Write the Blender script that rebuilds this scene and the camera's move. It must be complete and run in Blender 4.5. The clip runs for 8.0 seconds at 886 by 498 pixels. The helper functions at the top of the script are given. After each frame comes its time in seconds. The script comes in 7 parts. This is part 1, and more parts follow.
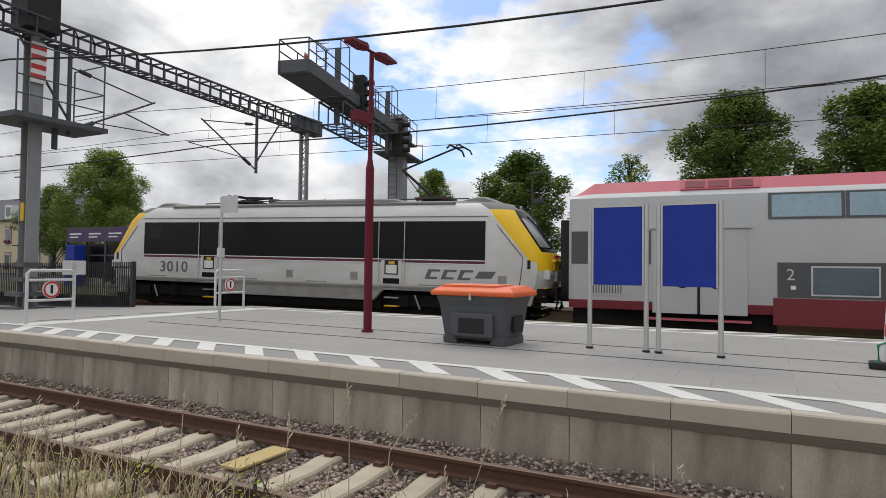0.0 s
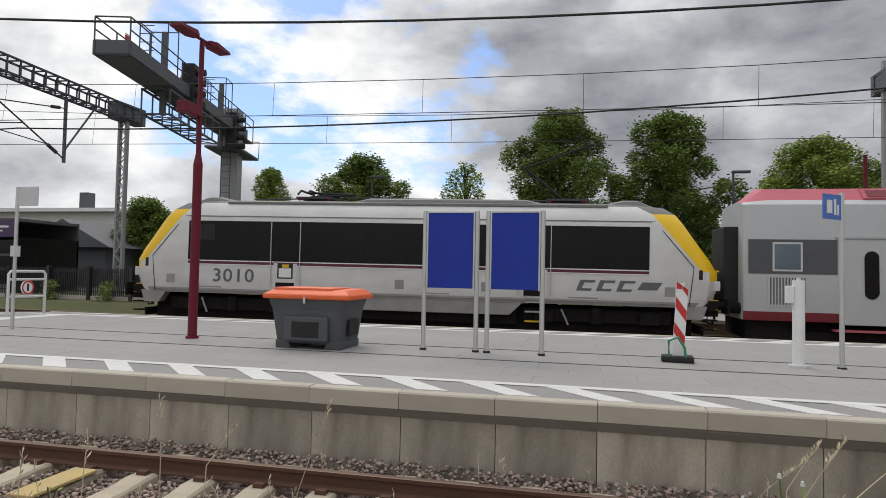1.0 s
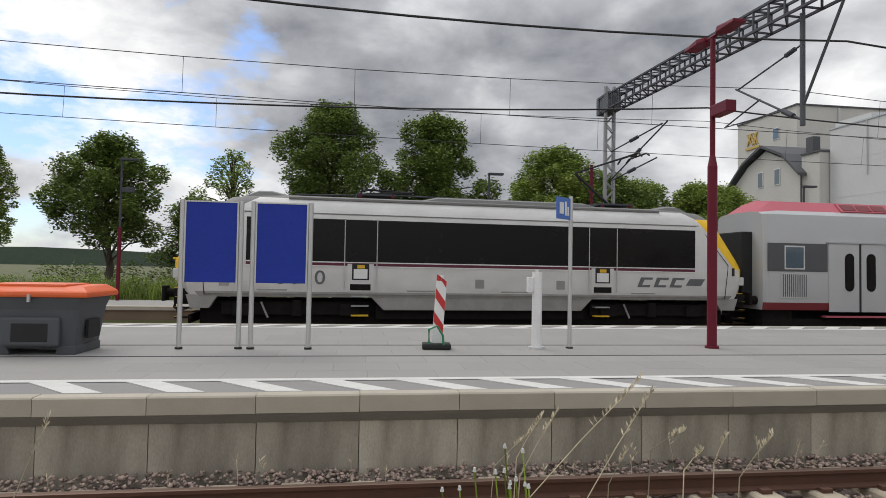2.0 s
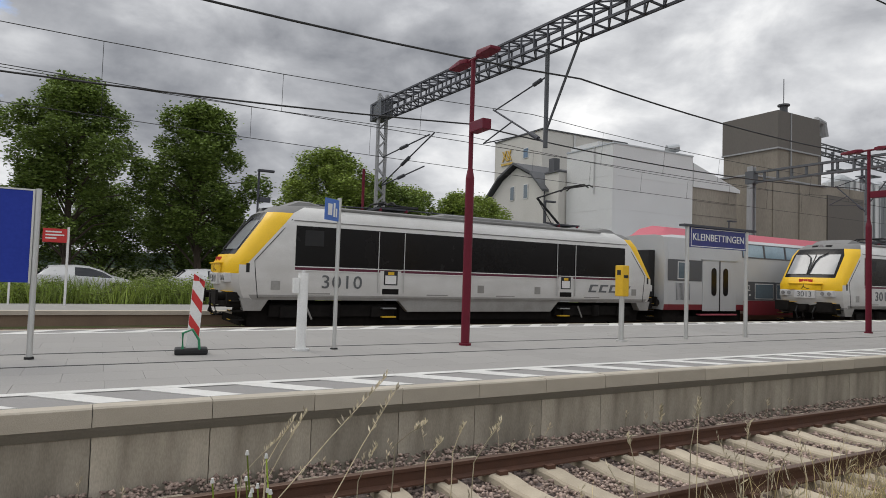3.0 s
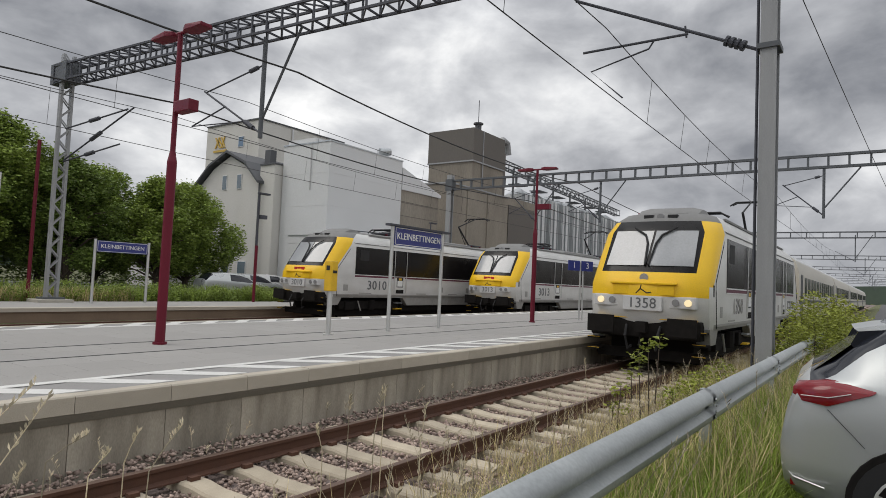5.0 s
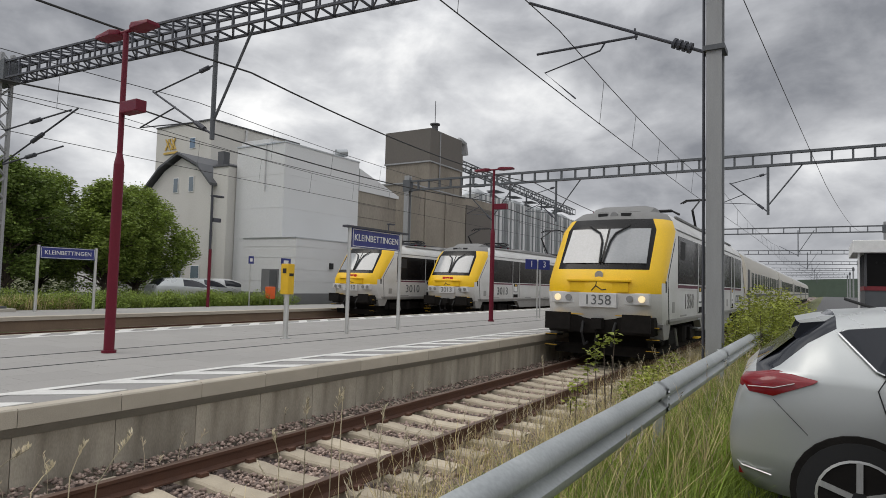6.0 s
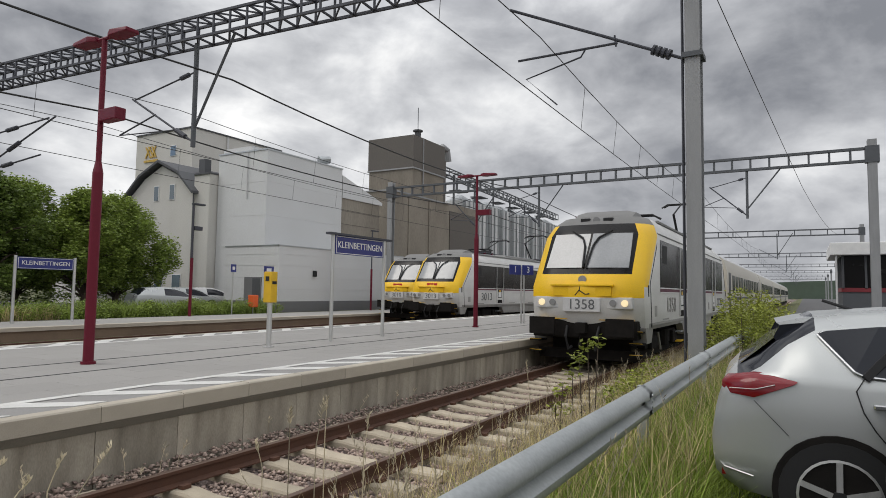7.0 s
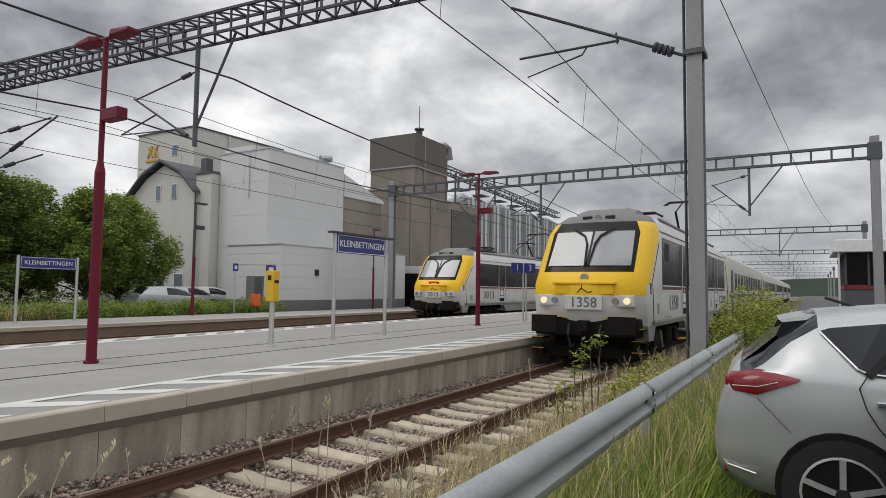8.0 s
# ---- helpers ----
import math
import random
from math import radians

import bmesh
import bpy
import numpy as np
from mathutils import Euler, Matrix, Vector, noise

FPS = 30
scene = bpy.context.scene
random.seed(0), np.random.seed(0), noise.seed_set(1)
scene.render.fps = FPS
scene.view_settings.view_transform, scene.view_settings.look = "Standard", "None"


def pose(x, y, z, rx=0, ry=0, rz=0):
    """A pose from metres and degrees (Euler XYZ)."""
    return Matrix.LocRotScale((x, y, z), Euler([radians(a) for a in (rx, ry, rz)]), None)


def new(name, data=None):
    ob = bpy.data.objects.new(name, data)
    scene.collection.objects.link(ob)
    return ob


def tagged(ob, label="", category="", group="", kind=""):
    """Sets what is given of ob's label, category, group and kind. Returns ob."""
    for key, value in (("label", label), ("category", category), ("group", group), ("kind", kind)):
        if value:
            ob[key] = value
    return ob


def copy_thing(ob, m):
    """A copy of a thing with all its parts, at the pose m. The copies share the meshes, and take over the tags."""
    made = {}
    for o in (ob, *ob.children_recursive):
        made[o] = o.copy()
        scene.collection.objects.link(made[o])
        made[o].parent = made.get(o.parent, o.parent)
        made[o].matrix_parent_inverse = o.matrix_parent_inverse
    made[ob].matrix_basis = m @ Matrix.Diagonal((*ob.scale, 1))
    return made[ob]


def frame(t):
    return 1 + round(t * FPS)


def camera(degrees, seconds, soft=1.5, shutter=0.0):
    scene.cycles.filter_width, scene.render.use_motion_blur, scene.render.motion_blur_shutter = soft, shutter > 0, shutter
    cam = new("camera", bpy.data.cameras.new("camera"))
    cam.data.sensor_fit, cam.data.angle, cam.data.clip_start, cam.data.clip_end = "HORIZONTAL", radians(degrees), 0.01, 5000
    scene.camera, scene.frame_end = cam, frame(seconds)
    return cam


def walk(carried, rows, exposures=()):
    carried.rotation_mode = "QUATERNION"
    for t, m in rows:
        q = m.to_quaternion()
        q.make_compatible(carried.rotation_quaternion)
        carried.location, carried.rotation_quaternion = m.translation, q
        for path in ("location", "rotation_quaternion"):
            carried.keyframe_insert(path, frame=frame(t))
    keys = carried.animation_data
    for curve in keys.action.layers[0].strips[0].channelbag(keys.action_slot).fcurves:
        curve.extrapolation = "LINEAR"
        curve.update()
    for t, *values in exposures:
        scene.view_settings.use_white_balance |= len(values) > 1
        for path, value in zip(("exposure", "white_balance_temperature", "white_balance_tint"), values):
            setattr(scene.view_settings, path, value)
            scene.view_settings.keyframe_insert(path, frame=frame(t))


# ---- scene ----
cam = camera(70.83, 8.0, soft=0.9)
PATH = [
    (0, pose(0.088, 0.086, 1.82, 91.59, -0.71, 27.14)),
    (0.5, pose(0.112, 0.096, 1.82, 91.66, -0.25, 20.15)),
    (1, pose(0.139, 0.104, 1.82, 92.10, -1.13, 12.48)),
    (1.2, pose(0.152, 0.106, 1.82, 91.80, -0.44, 8.93)),
    (2.3, pose(0.239, 0.102, 1.82, 91.94, -1.41, -14.96)),
    (2.5, pose(0.255, 0.097, 1.82, 92.19, -1.35, -19.31)),
    (3, pose(0.287, 0.082, 1.82, 92.49, -1.83, -28.96)),
    (3.5, pose(0.315, 0.064, 1.82, 93.03, -2.20, -38.04)),
    (4, pose(0.337, 0.045, 1.82, 92.92, -2.35, -45.91)),
    (4.2, pose(0.343, 0.038, 1.82, 92.88, -2.45, -48.32)),
    (4.5, pose(0.349, 0.030, 1.82, 93.00, -2.32, -51.10)),
    (5, pose(0.357, 0.019, 1.82, 93.03, -2.57, -54.78)),
    (6.5, pose(0.367, 0.005, 1.82, 93.46, -0.97, -59.41)),
    (7, pose(0.368, 0.003, 1.82, 93.82, -0.86, -59.96)),
    (7.5, pose(0.368, 0.003, 1.82, 93.81, -0.58, -59.97)),
    (8, pose(0.367, 0.004, 1.82, 93.67, -0.68, -59.78)),
]
walk(cam, PATH)

# ---- world, sun ----
SUN_EL, SUN_AZ = radians(52), radians(35)


def make_world():
    w = bpy.data.worlds.new("sky")
    scene.world = w
    w.use_nodes = True
    nt = w.node_tree
    N, L = nt.nodes, nt.links
    bg = N["Background"]
    sky = N.new("ShaderNodeTexSky")
    sky.sky_type, sky.sun_disc = "NISHITA", False
    sky.sun_elevation, sky.sun_rotation = SUN_EL, -SUN_AZ
    skyg = N.new("ShaderNodeMixRGB")
    skyg.blend_type, skyg.inputs[0].default_value = "MULTIPLY", 1
    skyg.inputs[2].default_value = (0.085, 0.10, 0.125, 1)
    L.new(sky.outputs[0], skyg.inputs[1])
    co = N.new("ShaderNodeTexCoord")
    sep = N.new("ShaderNodeSeparateXYZ")
    L.new(co.outputs["Generated"], sep.inputs[0])
    # cloud masses: broad lumps with a finer, puffed layer on them
    puff = N.new("ShaderNodeMapping"); puff.inputs["Location"].default_value = (2.3, 1.1, 0.9); puff.inputs["Scale"].default_value = (1.0, 1.0, 1.75)
    L.new(co.outputs["Generated"], puff.inputs[0])
    total = None
    for size, detail, rough, bend, weight in ((2.1, 7, 0.52, 0.15, 0.62), (6.5, 7, 0.55, 0.25, 0.38)):
        big = N.new("ShaderNodeTexNoise")
        big.inputs["Scale"].default_value, big.inputs["Detail"].default_value, big.inputs["Roughness"].default_value = size, detail, rough
        big.inputs["Distortion"].default_value = bend
        L.new(puff.outputs[0], big.inputs["Vector"])
        ma = N.new("ShaderNodeMath"); ma.operation = "MULTIPLY_ADD"
        ma.inputs[1].default_value, ma.inputs[2].default_value = weight, 0.0
        L.new(big.outputs["Fac"], ma.inputs[0])
        if total:
            L.new(total, ma.inputs[2])
        total = ma.outputs[0]

    def toward(az, el, near, amount, value):
        """Adds amount round a direction, fading out at the cosine near."""
        dt = N.new("ShaderNodeVectorMath"); dt.operation = "DOT_PRODUCT"
        a, b = radians(az), radians(el)
        dt.inputs[1].default_value = (-math.sin(a) * math.cos(b), math.cos(a) * math.cos(b), math.sin(b))
        L.new(co.outputs["Generated"], dt.inputs[0])
        mr = N.new("ShaderNodeMapRange"); mr.interpolation_type = "SMOOTHSTEP"
        mr.inputs["From Min"].default_value, mr.inputs["To Max"].default_value = near, amount
        L.new(dt.outputs["Value"], mr.inputs["Value"])
        sm_ = N.new("ShaderNodeMath"); sm_.operation = "ADD"
        L.new(value, sm_.inputs[0]); L.new(mr.outputs[0], sm_.inputs[1])
        return sm_.outputs[0]

    # thicker and thinner parts of the cloud cover
    total = toward(32, 26, 0.85, 0.12, total)
    total = toward(-8, 26, 0.86, -0.10, total)
    total = toward(-62, 8, 0.90, 0.04, total)
    total = toward(-90, 22, 0.92, -0.07, total)
    ramp = N.new("ShaderNodeValToRGB")
    e = ramp.color_ramp.elements
    e[0].position, e[0].color = 0.35, (0.215, 0.225, 0.25, 1)
    e[1].position, e[1].color = 0.635, (0.95, 0.95, 0.945, 1)
    m1 = e.new(0.455); m1.color = (0.40, 0.41, 0.435, 1)
    m2 = e.new(0.53); m2.color = (0.60, 0.61, 0.63, 1)
    L.new(total, ramp.inputs[0])
    # openings in the cloud, only towards -x
    cov = N.new("ShaderNodeTexNoise")
    cov.inputs["Scale"].default_value, cov.inputs["Detail"].default_value, cov.inputs["Roughness"].default_value = 4.2, 8, 0.58
    mp = N.new("ShaderNodeMapping"); mp.inputs["Location"].default_value = (3.1, 7.7, 1.3); mp.inputs["Scale"].default_value = (1, 1, 2.0)
    L.new(co.outputs["Generated"], mp.inputs[0]); L.new(mp.outputs[0], cov.inputs["Vector"])
    closed = N.new("ShaderNodeMath"); closed.operation = "ADD"; closed.inputs[1].default_value = 0.13
    L.new(cov.outputs["Fac"], closed.inputs[0])
    gap = toward(23, 13, 0.91, -0.31, closed.outputs[0])
    hole = N.new("ShaderNodeValToRGB")
    h = hole.color_ramp.elements
    h[0].position, h[0].color = 0.30, (0, 0, 0, 1)
    h[1].position, h[1].color = 0.40, (1, 1, 1, 1)
    L.new(gap, hole.inputs[0])
    # an overcast sky grows brighter towards the zenith
    zen = N.new("ShaderNodeMapRange")
    zen.inputs["From Min"].default_value, zen.inputs["From Max"].default_value = 0.36, 1.0
    zen.inputs["To Min"].default_value, zen.inputs["To Max"].default_value = 1.0, 2.15
    L.new(sep.outputs[2], zen.inputs["Value"])
    lit = N.new("ShaderNodeVectorMath"); lit.operation = "SCALE"
    L.new(ramp.outputs[0], lit.inputs[0]); L.new(zen.outputs[0], lit.inputs["Scale"])
    mix = N.new("ShaderNodeMixRGB")
    L.new(hole.outputs[0], mix.inputs[0]); L.new(skyg.outputs[0], mix.inputs[1]); L.new(lit.outputs[0], mix.inputs[2])
    L.new(mix.outputs[0], bg.inputs[0])
    bg.inputs[1].default_value = 1.0
    sun = bpy.data.lights.new("sun", "SUN")
    sun.energy, sun.angle, sun.color = 0.85, radians(35), (1.0, 0.94, 0.86)
    s = new("sun", sun)
    d = Vector((math.sin(SUN_AZ) * math.cos(SUN_EL), -math.cos(SUN_AZ) * math.cos(SUN_EL), -math.sin(SUN_EL)))
    s.rotation_mode = "QUATERNION"
    s.rotation_quaternion = d.to_track_quat("-Z", "Y")


make_world()
scene.view_settings.exposure = 0.2


# ---- materials ----
def mat(name, col, rough=0.7, metal=0.0, col2=None, scale=3.0, fine=60.0, bump=0.15, amount=0.5, stretch=(1, 1, 1), rand=0.0, spec=0.5, depth=0.01):
    m = bpy.data.materials.new(name)
    m.use_nodes = True
    N, L = m.node_tree.nodes, m.node_tree.links
    b = N["Principled BSDF"]
    b.inputs["Metallic"].default_value = metal
    b.inputs["Specular IOR Level"].default_value = spec
    co = N.new("ShaderNodeTexCoord")
    mp = N.new("ShaderNodeMapping"); mp.inputs["Scale"].default_value = stretch
    L.new(co.outputs["Object"], mp.inputs[0])
    n1 = N.new("ShaderNodeTexNoise"); n1.inputs["Scale"].default_value, n1.inputs["Detail"].default_value = scale, 6
    n2 = N.new("ShaderNodeTexNoise"); n2.inputs["Scale"].default_value, n2.inputs["Detail"].default_value = fine, 3
    L.new(mp.outputs[0], n1.inputs["Vector"]); L.new(mp.outputs[0], n2.inputs["Vector"])
    c2 = col2 or tuple(c * 0.72 for c in col)
    r = N.new("ShaderNodeValToRGB")
    r.color_ramp.elements[0].position, r.color_ramp.elements[1].position = 0.5 - 0.28, 0.5 + 0.22
    r.color_ramp.elements[0].color, r.color_ramp.elements[1].color = (*c2, 1), (*col, 1)
    L.new(n1.outputs["Fac"], r.inputs[0])
    base = N.new("ShaderNodeMixRGB"); base.inputs[0].default_value = amount
    base.inputs[1].default_value = (*col, 1)
    L.new(r.outputs[0], base.inputs[2])
    g = N.new("ShaderNodeMapRange"); g.inputs["To Min"].default_value, g.inputs["To Max"].default_value = 1 - 0.3 * amount, 1 + 0.3 * amount
    L.new(n2.outputs["Fac"], g.inputs["Value"])
    out = N.new("ShaderNodeVectorMath"); out.operation = "SCALE"
    L.new(base.outputs[0], out.inputs[0]); L.new(g.outputs[0], out.inputs["Scale"])
    last = out.outputs[0]
    if rand:
        info = N.new("ShaderNodeObjectInfo")
        geo = N.new("ShaderNodeNewGeometry")
        ad = N.new("ShaderNodeMath"); ad.operation = "ADD"
        L.new(info.outputs["Random"], ad.inputs[0]); L.new(geo.outputs["Random Per Island"], ad.inputs[1])
        fr = N.new("ShaderNodeMath"); fr.operation = "FRACT"; L.new(ad.outputs[0], fr.inputs[0])
        mr = N.new("ShaderNodeMapRange"); mr.inputs["To Min"].default_value, mr.inputs["To Max"].default_value = 1 - rand, 1 + rand
        L.new(fr.outputs[0], mr.inputs["Value"])
        sc = N.new("ShaderNodeVectorMath"); sc.operation = "SCALE"
        L.new(last, sc.inputs[0]); L.new(mr.outputs[0], sc.inputs["Scale"])
        last = sc.outputs[0]
    L.new(last, b.inputs["Base Color"])
    rr = N.new("ShaderNodeMapRange"); rr.inputs["To Min"].default_value, rr.inputs["To Max"].default_value = max(0.03, rough - 0.12), min(1, rough + 0.12)
    L.new(n1.outputs["Fac"], rr.inputs["Value"]); L.new(rr.outputs[0], b.inputs["Roughness"])
    if bump:
        bp = N.new("ShaderNodeBump"); bp.inputs["Strength"].default_value, bp.inputs["Distance"].default_value = bump, depth
        L.new(n2.outputs["Fac"], bp.inputs["Height"]); L.new(bp.outputs[0], b.inputs["Normal"])
    return m


def leaf_mat(name, col, col2):
    m = mat(name, col, 0.55, col2=col2, scale=0.5, fine=8, bump=0, rand=0.5, amount=0.8, spec=0.3)
    b = m.node_tree.nodes["Principled BSDF"]
    b.inputs["Subsurface Weight"].default_value = 0.0
    N, L = m.node_tree.nodes, m.node_tree.links
    tr = N.new("ShaderNodeBsdfTranslucent")
    mx = N.new("ShaderNodeMixShader"); mx.inputs[0].default_value = 0.28
    src = b.inputs["Base Color"].links[0].from_socket
    L.new(src, tr.inputs[0])
    o = N["Material Output"]
    L.new(b.outputs[0], mx.inputs[1]); L.new(tr.outputs[0], mx.inputs[2]); L.new(mx.outputs[0], o.inputs[0])
    return m


def glow(name, col, strength):
    m = bpy.data.materials.new(name)
    m.use_nodes = True
    b = m.node_tree.nodes["Principled BSDF"]
    b.inputs["Base Color"].default_value = (*col, 1)
    b.inputs["Emission Color"].default_value = (*col, 1)
    b.inputs["Emission Strength"].default_value = strength
    return m


CONCRETE = mat("cast_concrete", (0.45, 0.42, 0.36), 0.85, col2=(0.29, 0.27, 0.235), scale=1.6, fine=90, bump=0.3, amount=0.75, rand=0.10)
CAP = mat("edge_slab_concrete", (0.46, 0.415, 0.345), 0.85, col2=(0.31, 0.28, 0.225), scale=2.5, fine=120, bump=0.25, rand=0.07)
WALL_PANEL = mat("streaked_concrete_panel", (0.52, 0.47, 0.385), 0.88, col2=(0.15, 0.13, 0.10), scale=1.5, fine=50, bump=0.35, amount=0.95, stretch=(2.2, 1, 0.6), rand=0.2)
BRAKEDUST = mat("rust_stained_concrete", (0.20, 0.145, 0.10), 0.9, col2=(0.10, 0.07, 0.05), scale=1.2, fine=40, bump=0.2, stretch=(1, 1, 0.5))
LIP_SHADE = mat("shaded_stained_lip", (0.24, 0.225, 0.19), 0.85, scale=3, fine=60)
PAVING = mat("grey_paving", (0.305, 0.295, 0.28), 0.82, col2=(0.235, 0.228, 0.215), scale=0.7, fine=45, bump=0.15, rand=0.035)
PAVING_DARK = mat("dark_paving_band", (0.27, 0.26, 0.25), 0.85, col2=(0.18, 0.18, 0.18), scale=1.2, fine=60)
GROOVE = mat("dark_tactile_rib", (0.06, 0.06, 0.06), 0.9, scale=4, fine=60)
PAINT = mat("worn_white_paint", (0.64, 0.635, 0.61), 0.7, col2=(0.44, 0.43, 0.41), scale=4, fine=80, bump=0.1)
RUST = mat("rusty_rail_steel", (0.115, 0.055, 0.035), 0.8, 0.2, col2=(0.06, 0.033, 0.025), scale=6, fine=120, bump=0.3)
RAILTOP = mat("dull_rail_head", (0.16, 0.105, 0.08), 0.5, 0.6, scale=3, fine=90, stretch=(0.2, 4, 4), bump=0.05)
SLEEPER = mat("pale_concrete_sleeper", (0.46, 0.40, 0.305), 0.9, col2=(0.27, 0.225, 0.17), scale=5, fine=70, bump=0.3, rand=0.15)
SLEEPER_Y = mat("yellow_marked_sleeper", (0.50, 0.37, 0.15), 0.85, col2=(0.36, 0.30, 0.2), scale=6, fine=70)
BALLAST = mat("ballast_bed", (0.20, 0.155, 0.14), 0.95, col2=(0.08, 0.065, 0.06), scale=18, fine=60, bump=0.9, depth=0.03)
STONE = mat("ballast_stone", (0.38, 0.29, 0.245), 0.9, col2=(0.2, 0.15, 0.125), scale=14, fine=80, bump=0.2, rand=0.5)
ASPHALT = mat("asphalt", (0.09, 0.09, 0.092), 0.9, scale=1, fine=120, bump=0.4)
SOIL = mat("grassy_soil", (0.09, 0.105, 0.04), 0.95, col2=(0.14, 0.12, 0.06), scale=1.5, fine=30, bump=0.6, depth=0.05)
GALV = mat("galvanised_steel", (0.46, 0.48, 0.49), 0.45, 0.75, col2=(0.33, 0.34, 0.35), scale=6, fine=60, bump=0.05, rand=0.06)
GUARD = mat("weathered_guardrail_zinc", (0.44, 0.46, 0.46), 0.5, 0.5, col2=(0.27, 0.29, 0.30), scale=3, fine=40, bump=0.08, amount=0.7)
MAST = mat("grey_mast_steel", (0.105, 0.112, 0.122), 0.65, 0.2, col2=(0.07, 0.075, 0.082), scale=3, fine=40, bump=0.1)
MASTLIGHT = mat("pale_zinc_mast", (0.31, 0.315, 0.32), 0.6, 0.2, col2=(0.19, 0.193, 0.197), scale=2.5, fine=40, bump=0.1, stretch=(3, 3, .5))
TRUSS = mat("dark_truss_steel", (0.065, 0.068, 0.082), 0.65, 0.2, scale=4, fine=40, bump=0.1)
WIRE = mat("dark_copper_wire", (0.035, 0.035, 0.035), 0.6, 0.3, bump=0)
MAROON = mat("maroon_pole_paint", (0.14, 0.007, 0.022), 0.5, col2=(0.105, 0.006, 0.018), scale=3, fine=40, bump=0.05, spec=0.3)
ALU = mat("brushed_aluminium", (0.62, 0.62, 0.61), 0.4, 0.7, scale=6, fine=80, stretch=(6, 6, .4), bump=0.04)
BLUE = mat("blue_board_panel", (0.022, 0.045, 0.33), 0.5, col2=(0.016, 0.032, 0.25), scale=1.2, fine=30, bump=0.03, spec=0.2)
SIGNBLUE = mat("sign_blue", (0.03, 0.04, 0.20), 0.4, scale=2, fine=40, bump=0.02)
PICTOBLUE = mat("picto_blue", (0.07, 0.17, 0.52), 0.4, scale=2, fine=40, bump=0.02)
WHITE = mat("white_enamel", (0.78, 0.78, 0.77), 0.45, scale=3, fine=40, bump=0.03)
PALEGREY = mat("pale_grey_enamel", (0.6, 0.6, 0.6), 0.5, scale=3, fine=40, bump=0.03)
REDP = mat("signal_red_paint", (0.55, 0.03, 0.03), 0.45, scale=4, fine=50, bump=0.03)
ORANGE = mat("orange_lid_plastic", (0.75, 0.13, 0.03), 0.5, col2=(0.6, 0.09, 0.02), scale=4, fine=70, bump=0.08)
BINGREY = mat("dark_grey_moulded_plastic", (0.075, 0.08, 0.088), 0.6, col2=(0.05, 0.053, 0.06), scale=4, fine=90, bump=0.1)
BLACK = mat("black_rubber", (0.015, 0.015, 0.016), 0.75, scale=6, fine=60, bump=0.1)
YELLOWBOX = mat("yellow_box_paint", (0.72, 0.44, 0.02), 0.45, scale=4, fine=60, bump=0.05)
GREENHOSE = mat("green_handle", (0.02, 0.22, 0.10), 0.5, bump=0)
SILVER = mat("dusty_silver_loco_paint", (0.64, 0.635, 0.62), 0.45, 0.05, col2=(0.44, 0.43, 0.405), scale=1.2, fine=50, bump=0.03, stretch=(1, 1, 2), amount=0.6)
SILVERLOW = mat("grimy_lower_silver", (0.33, 0.325, 0.31), 0.6, 0.1, col2=(0.20, 0.19, 0.175), scale=2, fine=40, bump=0.05, amount=0.8)
ROOFGREY = mat("sooty_roof_grey", (0.20, 0.20, 0.195), 0.7, col2=(0.12, 0.115, 0.11), scale=2, fine=40, bump=0.1)
LOCOYELLOW = mat("loco_yellow_paint", (0.86, 0.53, 0.004), 0.45, col2=(0.74, 0.44, 0.008), scale=2, fine=40, bump=0.03)
DARKGLASS = mat("smoked_window_band", (0.008, 0.007, 0.007), 0.25, scale=1, fine=20, bump=0.01, spec=0.22)
# grey base colour carries the pale sky mirrored in the windscreens
CABGLASS = mat("sky_pale_windscreen", (0.27, 0.28, 0.29), 0.08, scale=1, fine=20, bump=0.0, spec=0.9)
UNDER = mat("oily_underframe", (0.011, 0.010, 0.0095), 0.9, col2=(0.022, 0.019, 0.017), scale=6, fine=60, bump=0.3, spec=0.15)
STRIPE = mat("dark_maroon_stripe", (0.10, 0.008, 0.03), 0.5, bump=0)
NUMGREY = mat("grey_lettering", (0.12, 0.125, 0.13), 0.6, bump=0)
PINKROOF = mat("faded_red_roof", (0.50, 0.115, 0.15), 0.6, col2=(0.42, 0.085, 0.115), scale=1, fine=40, bump=0.05)
COACHRED = mat("dark_red_skirt", (0.20, 0.022, 0.03), 0.5, col2=(0.13, 0.016, 0.022), scale=2, fine=40, bump=0.03)
COACHGREY = mat("coach_silver", (0.50, 0.51, 0.515), 0.5, 0.05, col2=(0.40, 0.405, 0.41), scale=0.8, fine=40, bump=0.02)
COACHDULL = mat("dusty_coach_grey", (0.56, 0.53, 0.47), 0.55, col2=(0.44, 0.41, 0.36), scale=1, fine=30, bump=0.03)
COACHDARK = mat("coach_dark_band", (0.085, 0.088, 0.095), 0.45, scale=2, fine=40, bump=0.02)
COACHGLASS = mat("coach_glass", (0.10, 0.14, 0.17), 0.08, scale=1, fine=10, bump=0, spec=0.9)
# sky reflection of the upper panes is put into this blue base
UPGLASS = mat("sky_coloured_glass", (0.27, 0.39, 0.47), 0.06, scale=1, fine=10, bump=0, spec=1.0)
HEAD = glow("headlight_lens", (1.0, 0.80, 0.48), 0.45)
LENS = mat("grey_lens", (0.25, 0.25, 0.25), 0.15, bump=0, spec=0.9)
CARPAINT = mat("silver_car_paint", (0.44, 0.455, 0.45), 0.3, 0.45, col2=(0.38, 0.39, 0.395), scale=1, fine=300, bump=0.0, amount=0.3)
